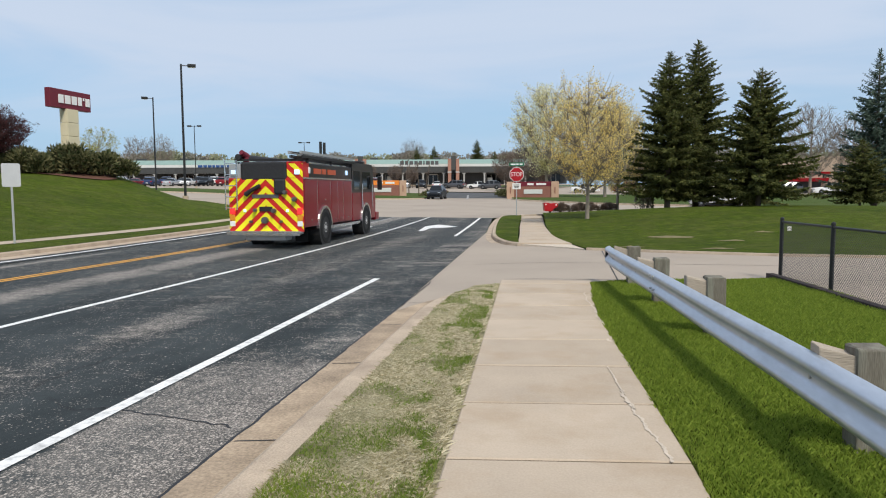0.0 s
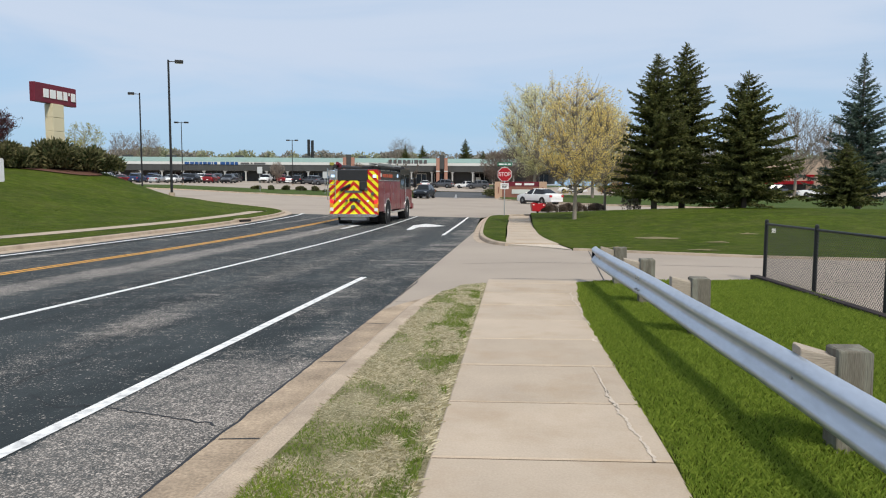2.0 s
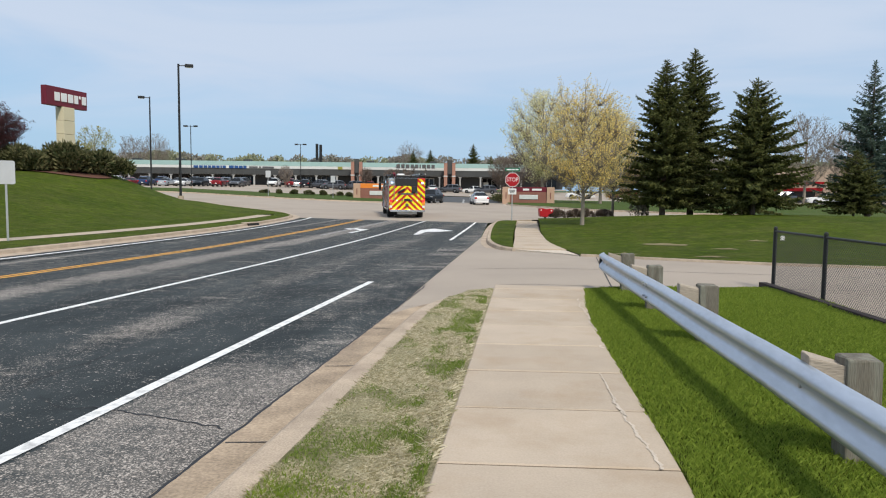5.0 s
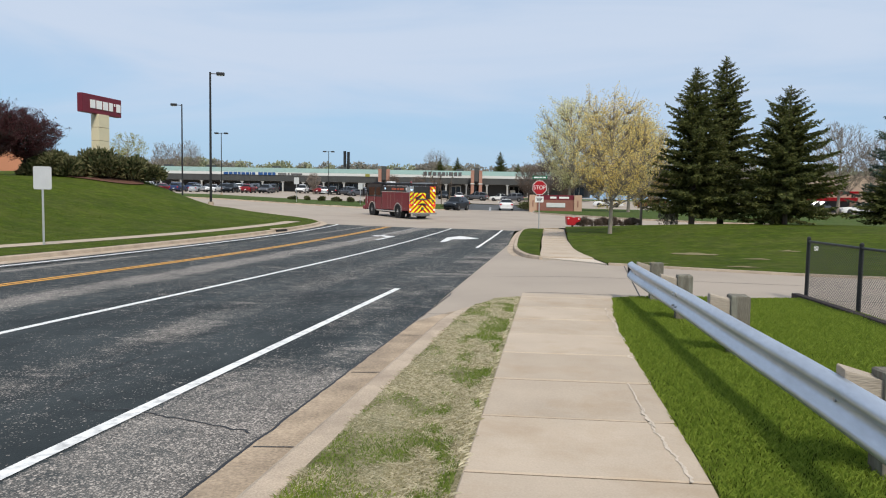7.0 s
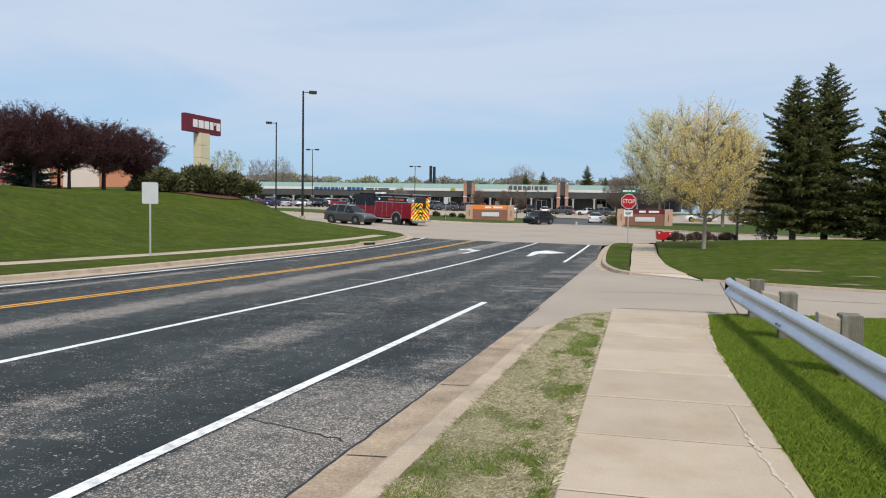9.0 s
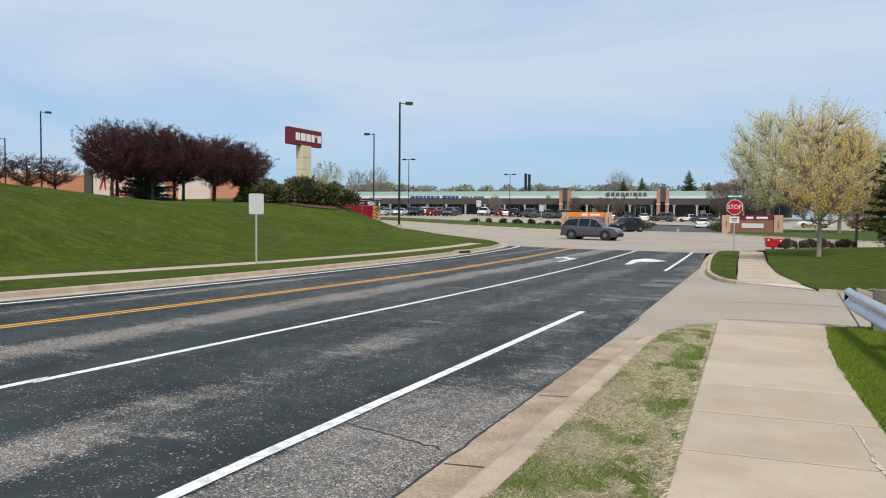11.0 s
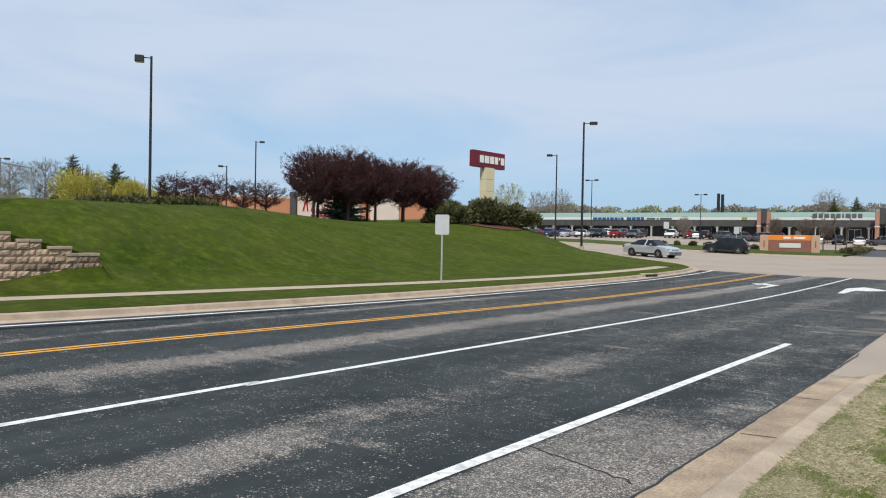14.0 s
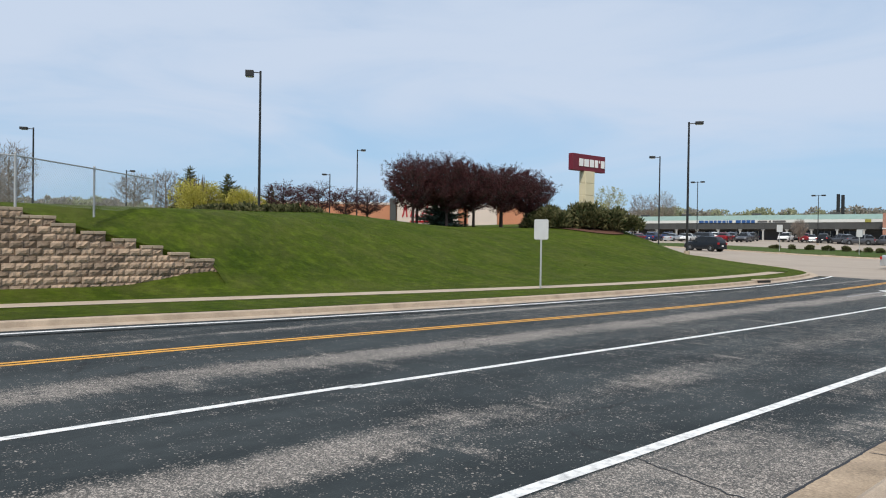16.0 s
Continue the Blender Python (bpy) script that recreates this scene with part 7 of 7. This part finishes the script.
# ---- near grass blades ----
def blades(name, label, n, area, height, hgt, material, seed, width=0.004, keep=None, lie=0.8):
    rng = random.Random(seed)
    verts, faces = [], []
    xs = [p[0] for p in area]
    ys = [p[1] for p in area]
    while n > 0:
        # more blades where the camera stands nearer
        y = min(ys) + (max(ys) - min(ys)) * rng.random() ** 1.6
        x = rng.uniform(min(xs), max(xs))
        if not inside(area, x, y):
            continue
        n -= 1
        if keep and not keep(x, y, rng):
            continue
        z = height(x, y)
        a = rng.uniform(0, 6.28)
        h = hgt * rng.uniform(0.5, 1.3)
        w = width * rng.uniform(0.7, 1.4)
        bx, by = math.cos(a) * h * rng.uniform(0.1, lie), math.sin(a) * h * rng.uniform(0.1, lie)
        c, s = -math.sin(a) * w, math.cos(a) * w
        k = len(verts)
        verts += [(x - c, y - s, z - 0.01), (x + c, y + s, z - 0.01), (x + bx * 0.4 + c * 0.7, y + by * 0.4 + s * 0.7, z + h * 0.65), (x + bx, y + by, z + h)]
        faces += [(k, k + 1, k + 2), (k, k + 2, k + 3)]
    ob = mesh_from(name, verts, faces, material)
    tagged(ob, label, "grass", kind="stuff")


def verge_green(x, y):
    """Above 0 where fresh grass has come through the straw."""
    return noise.noise((x * 2.6, y * 1.3, 8)) + 0.6 * noise.noise((x * 7, y * 4, 3)) - 0.02


blades("lawn_blades", "bright green grass blades of the lawn by the rail", 330000, [(0.85, 1.5), (0.83, 4.2), (0.71, 6.5), (0.61, 8.7), (0.61, 10.3), (0.69, 12.1), (2.2, 12.6), (4.1, 13.1), (4.7, 6), (5.0, 1.5)], rail_lawn_z, 0.038, BLADE, 1, 0.0013, None, 1.2)
blades("verge_blades", "dry and green grass blades of the verge", 150000, [(-1.51, 1.5), (-1.51, 9.6), (-1.44, 10.7), (-0.90, 11.85), (-0.82, 9.5), (-0.63, 3.5), (-0.60, 1.5)], lambda x, y: 0.0, 0.024, BLADE_DRY, 2, 0.0017,
       lambda x, y, r: verge_green(x, y) < 0.10 + r.uniform(-0.12, 0.12) and noise.noise((x * 7, y * 5, 9)) > -0.45 + r.uniform(-0.2, 0.2), 3.5)
blades("verge_tuft", "lush green tuft of grass at the kerb", 26000, [(-1.50, 1.6), (-1.50, 3.75), (-1.15, 3.9), (-0.75, 3.3), (-0.60, 1.6)], lambda x, y: 0.0, 0.038, BLADE, 3, 0.0018,
       lambda x, y, r: y < 3.7 - 0.5 * (x + 1.5) + r.uniform(-0.25, 0.25))
blades("verge_green", "fresh green grass patches in the verge", 80000, [(-1.51, 1.5), (-1.51, 9.6), (-1.44, 10.7), (-0.90, 11.85), (-0.82, 9.5), (-0.63, 3.5), (-0.60, 1.5)], lambda x, y: 0.0, 0.030, BLADE_VERGE, 4, 0.0017,
       lambda x, y, r: verge_green(x, y) > 0.05 + r.uniform(-0.10, 0.10))
bank_turf = [(-17.6, 10.5), (-17.2, 20), (-17.3, 29), (-18.0, 41), (-27, 41), (-31, 30), (-32, 20), (-30, 10.5)]
blades("bank_tufts", "short green grass tufts on the mown bank", 52000, bank_turf, gz, 0.026, BANK_BLADE, 5, 0.012, lambda x, y, r: r.random() < sstep((y - 10) / 9) and noise.noise((x * 0.5, y * 0.5, 3)) > -0.05 + r.uniform(-0.4, 0.4), 2.0)


# ---- the shops ----
def shops():
    """A long single-storey row: green roof, white fascia, dark band, recessed glazed fronts behind columns."""
    ax, ay, bx, by = -128.0, 131.5, 4.0, 154.5
    L = math.hypot(bx - ax, by - ay)
    yaw = math.degrees(math.atan2(by - ay, bx - ax))
    z = 3.85
    e = thing("shop_row", "long single-storey row of shops with a green metal roof", "shops", pose(ax, ay, z, 0, 0, yaw))
    bm = bmesh.new()
    prism(bm, [(0.0, 3.30), (0.0, 3.38), (5.5, 4.50), (16, 4.50), (16, 3.30)], 'x', 0, L)
    roof = part("roof", bm, GREEN_ROOF, e, "pale green standing-seam roof")
    for i in range(int(L / 0.9)):
        x = 0.4 + i * 0.9
        bm = bmesh.new()
        prism(bm, [(-0.02, 3.37), (5.5, 4.49), (5.5, 4.52), (-0.02, 3.41)], 'x', x, x + 0.05)
        if i % 2 == 0:
            part("seam", bm, GREEN_ROOF, roof)
        else:
            bm.free()
    part("fascia", boxed(0, L, -0.12, 0.2, 2.74, 3.32, 0.02), FASCIA, e, "white sign fascia")
    part("band", boxed(0, L, -0.05, 0.3, 1.45, 2.74, 0.02), GREY_BAND, e, "dark grey panel band")
    for i in range(int(L / 2.4)):
        part("band_rib", boxed(i * 2.4, i * 2.4 + 0.07, -0.09, -0.05, 1.45, 2.74), GREY_BAND, e)
    part("soffit", boxed(0, L, 0.0, 3.4, 1.50, 1.56), FASCIA, e)
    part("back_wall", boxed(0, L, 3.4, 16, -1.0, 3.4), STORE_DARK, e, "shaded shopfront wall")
    part("walkway", boxed(0, L, -0.8, 3.6, -1.3, -1.15, 0.02), CONCRETE_WALK, e)
    rng = random.Random(9)
    n = int(L / 4.4)
    colm = mat("column_white", (0.42, 0.42, 0.40), 0.7, var=0.1, scale=1, fine=10, bump=0.05)
    for i in range(n):
        x = 1.2 + i * 4.4
        c = part("column", boxed(x - 0.16, x + 0.16, 0.1, 0.42, -1.16, 1.5, 0.02), colm, e, "pale column")
        part("capital", boxed(x - 0.34, x + 0.34, 0.05, 0.47, 1.20, 1.5, 0.03), colm, c)
        kind = rng.random()
        if kind < 0.55:
            w = part("shop_window", boxed(x + 0.6, x + 3.8, 3.34, 3.40, -0.6, 1.1, 0.01), GLASS_DARK, e, "dark shop window")
            for k in range(3):
                part("mullion", boxed(x + 0.6 + k * 1.07, x + 0.66 + k * 1.07, 3.28, 3.36, -0.6, 1.1), FASCIA, w)
            if rng.random() < 0.6:
                part("poster", boxed(x + 0.9, x + 0.9 + rng.uniform(0.6, 1.4), 3.26, 3.33, -0.3, rng.uniform(0.3, 0.8)), FASCIA, w, "pale poster")
        elif kind < 0.85:
            d = part("shop_door", boxed(x + 1.1, x + 3.2, 3.34, 3.40, -1.14, 1.05, 0.01), GLASS_DARK, e, "glazed double shop door")
            for k in (1.05, 2.1, 3.15):
                part("door_frame", boxed(x + k, x + k + 0.10, 3.28, 3.37, -1.14, 1.1), WHITE, d)
            part("door_head", boxed(x + 1.05, x + 3.25, 3.28, 3.37, 1.02, 1.14), WHITE, d)
    # coloured blocks where the shop names stand
    def name_block(x, w, h, m, label, zz=3.0):
        part("shop_name", boxed(x, x + w, -0.2, -0.10, zz - h / 2, zz + h / 2, 0.03), m, e, label)
    blue = mat("blue_letters", (0.02, 0.08, 0.24), 0.5, var=0.05, bump=0.0)
    ochre = mat("grey_letters", (0.10, 0.10, 0.10), 0.6, var=0.05, bump=0.0)
    x = 54.5
    for w in (1.0, 0.8, 0.8, 0.6, 0.8, 0.7, 0.3, 0.7):
        name_block(x, w, 0.50, blue, "blue block in place of a shop letter")
        x += w + 0.16
    x += 0.5
    for w in (1.0, 0.8, 0.8, 0.7):
        name_block(x, w, 0.58, blue, "blue block in place of a shop letter")
        x += w + 0.14
    for w in (1.8, 0.4, 2.4):
        name_block(x + 0.4, w, 0.35, ochre, "grey bar of shop lettering")
        x += w + 0.3
    name_block(35, 1.6, 0.5, RED, "red block in place of shop lettering")
    name_block(37, 1.0, 0.5, WHITE, "white block in place of shop lettering")
    name_block(38.4, 2.2, 0.5, RED, "red block in place of shop lettering")
    name_block(85.0, 1.0, 0.6, LEAF_GREEN, "small green shop badge")
    x = 97.5
    for w in (0.8, 0.7, 0.8, 0.7, 0.7, 0.3, 0.8, 0.7, 0.7):
        part("shop_name", boxed(x, x + w, -0.2, -0.10, 3.15, 3.95, 0.03), ochre, e, "dark block in place of a shop letter")
        x += w + 0.25
    # brick gateway towers
    def tower(x, w, lift):
        for s in (0, w):
            p = part("brick_pier", boxed(x + s - 0.34, x + s + 0.34, -2.6, -1.5, -1.4, 4.1 + lift, 0.03), BRICK_PIER, e, "pinkish brick pier")
            part("pier_cap", boxed(x + s - 0.40, x + s + 0.40, -2.7, -1.4, 1.4, 1.6), FASCIA, p)
        part("tower_glazing", boxed(x + 0.34, x + w - 0.34, -2.3, -1.8, 2.0, 4.7 + lift, 0.02), GREY_BAND, e, "dark glazed tower panel")
    tower(88.4, 1.7, 0.2)
    tower(108.0, 1.7, 0.2)
    # twin flues behind
    for k in (0, 2.6):
        part("flue", tubed((71.5 + k * 0.42, 60, 2), (71.5 + k * 0.42, 60, 12.2 - k * 0.1), 0.42, seg=12), BLACK_METAL, e, "dark tall flue")
    for i in range(8):
        xx = 12 + i * 13.0 + rng.uniform(-3, 3)
        part("roof_unit", boxed(xx, xx + 1.6, 7, 9, 4.5, 5.0, 0.03), GREY_BAND, e)
    return e


shops()


def craft_store():
    """The big store behind the purple trees."""
    e = thing("big_store", "big pink-orange block store with a pale sign panel", "store", pose(-111.0, 50.0, 2.0, 0, 0, 55))
    salmon = mat("salmon_block", (0.52, 0.23, 0.13), 0.9, var=0.12, scale=0.5, fine=8, bump=0.2)
    pale = mat("pale_store_panel", (0.66, 0.55, 0.48), 0.8, var=0.06, scale=0.5, fine=8, bump=0.05)
    part("wall", boxed(-4, 52, 0, 20, -1, 6.2, 0.05), salmon, e, "salmon block wall")
    part("wall_band", boxed(-4, 52, -0.1, 0, 5.9, 6.3), pale, e)
    part("tower", boxed(28.6, 29.6, -1.0, 2, -1, 7.0, 0.05), GREY_BAND, e, "dark glazed corner pier")
    part("sign_panel", boxed(29.8, 40.2, -0.8, 2, 1.9, 6.9, 0.05), pale, e, "pale sign panel")
    # slanted strokes where the script lettering stands
    x = 30.6
    for h, lean, k in ((2.0, 0.5, 0.75), (2.0, -0.2, 0.6), (2.0, 0.5, 0.8), (1.1, 0.3, 0.55), (1.0, -0.3, 0.5), (1.0, 0.4, 0.7), (2.0, 0.35, 0.6), (1.0, 0.3, 0.6), (1.0, -0.3, 0.6), (1.0, 0.3, 0.6)):
        bm = bmesh.new()
        prism(bm, [(x, 3.9), (x + 0.22, 3.9), (x + 0.22 + lean, 3.9 + h), (x + lean, 3.9 + h)], 'y', -0.92, -0.8)
        part("shop_name", bm, RED, e, "red slanted stroke in place of a letter")
        x += k
    part("shop_name", boxed(32.0, 36.0, -0.92, -0.8, 3.0, 3.3, 0.03), RED, e, "red bar of lettering")
    part("canopy", boxed(31.2, 41, -2.4, -0.8, 0.6, 1.7, 0.05), GREY_BAND, e)
    part("arch_panel", boxed(42.0, 47.0, -0.6, 2, -1, 6.2, 0.05), pale, e)
    part("arch_door", boxed(43.2, 45.8, -0.66, -0.5, -1, 2.2, 0.05), GREY_BAND, e)


craft_store()


def side_store():
    e = thing("side_store", "cream store with red trim beyond the trees", "store", pose(30.5, 112, base_z(33, 112), 0, 0, -20))
    part("wall", boxed(0, 14, 0, 12, -0.5, 5.2, 0.05), mat("cream_store_wall", (0.60, 0.47, 0.36), 0.85, var=0.08, scale=0.5, fine=8, bump=0.05), e)
    part("red_canopy", boxed(3.2, 9.6, -1.0, 0, 1.6, 2.1, 0.05), RED, e, "red canopy")
    part("red_band", boxed(3.0, 9.8, -0.1, 0, 2.7, 3.0), RED, e)
    part("door", boxed(4.0, 8.6, -0.08, 0, -0.3, 1.6), STORE_DARK, e)


side_store()


def monument_sign(x, y, yaw, board, label, w=5.4):
    e = thing("monument_sign", label, "monument sign", pose(x, y, base_z(x, y), 0, 0, yaw))
    part("brick_wall", boxed(-w / 2, w / 2, -0.3, 0.3, -0.3, 1.35, 0.02), BRICK_RED, e, "red brick wall")
    for s in (-1, 1):
        p = part("pillar", boxed(s * (w / 2) - 0.45, s * (w / 2) + 0.45, -0.45, 0.45, -0.3, 1.95, 0.03), STONE_PINK, e, "pink stone pillar")
        part("inlay", boxed(s * (w / 2) - 0.06, s * (w / 2) + 0.06, -0.47, -0.45, 0.5, 1.3), BRICK_RED, p)
    part("board", boxed(-w / 2 + 0.45, w / 2 - 0.45, -0.2, 0.2, 1.36, 1.95, 0.02), board, e, "bright name board")
    part("plaque", boxed(-w * 0.20, w * 0.22, -0.36, -0.3, 0.45, 1.0, 0.04), FASCIA, e, "pale plaque")
    for a, b in ((-w * 0.12, w * 0.02), (w * 0.08, w * 0.3)):
        part("letter_bar", boxed(a, b, -0.23, -0.2, 1.52, 1.76), WHITE, e, "white bar of lettering")
    return e


monument_sign(-2.2, 87.0, -2, MAROON, "red brick monument sign with a dark red board")
m2 = monument_sign(-21.7, 89.4, 14, ORANGE, "red brick monument sign with an orange board")


# cars on the lots
stock = [car("sedan", WHITE_PAINT, "white saloon car parked in the lot", "parked_car", "parked cars"), car("suv", BLACK_PAINT, "dark SUV parked in the lot", "parked_car", "parked cars"),
         car("sedan", RED_PAINT, "dark red saloon car parked in the lot", "parked_car", "parked cars"), car("suv", WHITE_PAINT, "white SUV parked in the lot", "parked_car", "parked cars"),
         car("suv", GREY_PAINT, "grey SUV parked in the lot", "parked_car", "parked cars"), car("sedan", SILVER_PAINT, "silver saloon car parked in the lot", "parked_car", "parked cars"),
         car("suv", BLUE_PAINT, "blue SUV parked in the lot", "parked_car", "parked cars"), car("suv", RED_PAINT, "dark red SUV parked in the lot", "parked_car", "parked cars")]
rng = random.Random(77)
spots = []
for i in range(26):                                   # the row by the shops
    x = -100 + i * 3.1
    if rng.random() < 0.92:
        spots.append((x, 131.0 + (x + 70) * 0.17 + rng.uniform(-0.4, 0.4), 8 + rng.choice((0, 180)) + rng.uniform(-3, 3)))
for i in range(12):                                   # a nearer row
    x = -92 + i * 3.2
    if rng.random() < 0.85:
        spots.append((x, 121.5 + (x + 70) * 0.15 + rng.uniform(-0.4, 0.4), 8 + rng.choice((0, 180)) + rng.uniform(-3, 3)))
spots += [(-40.5, 131, 100), (-44, 133, 60), (-37.5, 134, 95), (-49.5, 135, 20), (-19.4, 141, 80), (-14.6, 142.5, 85), (-12.2, 141.2, 96), (5.5, 118, 84), (12.0, 117, 92), (19, 108, 80), (31, 101, 88), (36.5, 100, 92)]
used = set()
for i, (x, y, h) in enumerate(spots):
    s = rng.choice((0, 0, 0, 1, 1, 2, 3, 3, 4, 4, 5, 5, 6, 7))
    zz = base_z(x, y) + 0.0
    slope = math.degrees(math.atan((base_z(x, y + 1) - base_z(x, y - 1)) / 2))
    m = pose(x, y, zz, slope * math.cos(radians(h)), 0, h)
    if s not in used:
        used.add(s)
        stock[s].matrix_basis = m
    else:
        copy_thing(stock[s], m)
for s in range(len(stock)):
    if s not in used:
        stock[s].matrix_basis = pose(-60 - 4 * s, 118, base_z(-60 - 4 * s, 118), 0, 0, 8)


# ---- what moves ----
def drive_along(ob, rows):
    """Keys a vehicle from rows of seconds, x, y and heading (0 is +y, left turns positive)."""
    out = []
    for t, x, y, h in rows:
        c, s = math.cos(radians(h)), math.sin(radians(h))
        fwd = (road_z(x - s * 2, y + c * 2) - road_z(x + s * 2, y - c * 2)) / 4
        out.append((t, pose(x, y, road_z(x, y) + 0.005, 0, 0, h) @ pose(0, 0, 0, math.degrees(math.atan(fwd)))))
    walk(ob, out)


def turn_wheels(ob, rows):
    """Rolls each wheel of a vehicle with the way it has gone."""
    for w in [c for c in ob.children if c.name.startswith("wheel") and c.type == 'EMPTY']:
        r = w.location.z
        loc = w.location.copy()
        out, angle = [], 0.0
        T = [q[0] for q in rows]
        t, last = 0.0, None
        while t < 16.001:
            i = max(k for k in range(len(T)) if T[k] <= t + 1e-6)
            if i == len(T) - 1:
                x, y = rows[-1][1:3]
            else:
                k = (t - T[i]) / (T[i + 1] - T[i])
                x = rows[i][1] + (rows[i + 1][1] - rows[i][1]) * k
                y = rows[i][2] + (rows[i + 1][2] - rows[i][2]) * k
            if last:
                d = math.hypot(x - last[0], y - last[1])
                angle -= min(math.degrees(d / r), 85)
            out.append((t, Matrix.Translation(loc) @ Matrix.Rotation(radians(angle), 4, 'X')))
            last = (x, y)
            t += 0.0666667
        walk(w, out)


def motions():
    paths = (
        (engine, ((0, -8.32, 21.75, 0), (0.75, -8.40, 26.60, 0), (1.5, -8.42, 31.10, 0), (2.5, -8.42, 35.70, 0), (3.5, -8.55, 40.10, 3), (4, -8.85, 42.50, 7), (5.2, -9.6, 47.2, 18),
                  (6.3, -11.4, 52.6, 30), (7, -12.9, 55.2, 40), (7.5, -14.75, 56.7, 46), (8, -17.2, 58.6, 53), (8.5, -20.01, 59.68, 57), (9, -23.05, 61.51, 63), (10, -31.15, 64.35, 82), (11, -40.66, 64.95, 103),
                  (12, -50.69, 62.02, 122), (12.5, -57.00, 61.20, 130), (13, -60.60, 57.20, 136), (14, -67.00, 48.50, 142), (16, -79.00, 32.00, 144))),
        (grey_suv, ((0, -84, 28, -38), (3, -70, 47, -40), (6, -52, 63, -70), (7, -42.5, 64.5, -100), (8, -33.6, 60.2, -112), (9, -26.6, 57.0, -105), (10.3, -18.0, 55.9, -96), (11.5, -9.4, 55.3, -97), (12.4, -2.3, 54.0, -101),
                    (13.2, 4.4, 51.6, -103), (14.5, 15.5, 49.6, -97), (16, 28.5, 46.0, -112))),
        (silver_sedan, ((0, -112, -12, -32), (6, -85, 30, -38), (10, -58, 55, -48), (11.5, -45.5, 61.6, -78), (12.6, -33.8, 59.9, -111), (13.2, -28.6, 57.4, -113), (14.2, -23.2, 55.6, -103), (15.4, -17.0, 55.05, -92), (16, -13.2, 54.9, -91))),
        (black_suv, ((0, -13.6, 84.0, 178), (4, -13.6, 83.2, 172), (6.3, -13.9, 84.5, 168), (8, -14.2, 84.5, 162), (9, -14.4, 84.0, 156), (11, -15.3, 82.2, 146), (11.8, -16.1, 80.5, 136), (12.4, -17.5, 79.0, 126), (13.2, -19.9, 77.0, 108), (14.2, -25.6, 74.7, 97),
                     (15.4, -33.4, 73.3, 88), (16, -38.2, 73.6, 82))),
        (white_sedan, ((0, 13.2, 57.4, 56), (0.5, 9.7, 59.4, 52), (1, 6.1, 61.6, 44), (1.5, 2.7, 64.6, 43), (2.5, -2.0, 68.0, 39), (4, -6.4, 77.2, 27), (5.2, -7.9, 82.5, 11), (6.3, -8.4, 87.5, 6), (7, -8.7, 92, 6), (8, -9.0, 96.5, 5), (9, -9.2, 101, 3),
                       (11, -9.6, 113, -3), (13, -8, 125, -50), (16, 9, 131, -85))),
    )
    for ob, rows in paths:
        drive_along(ob, rows)
        turn_wheels(ob, rows)


motions()
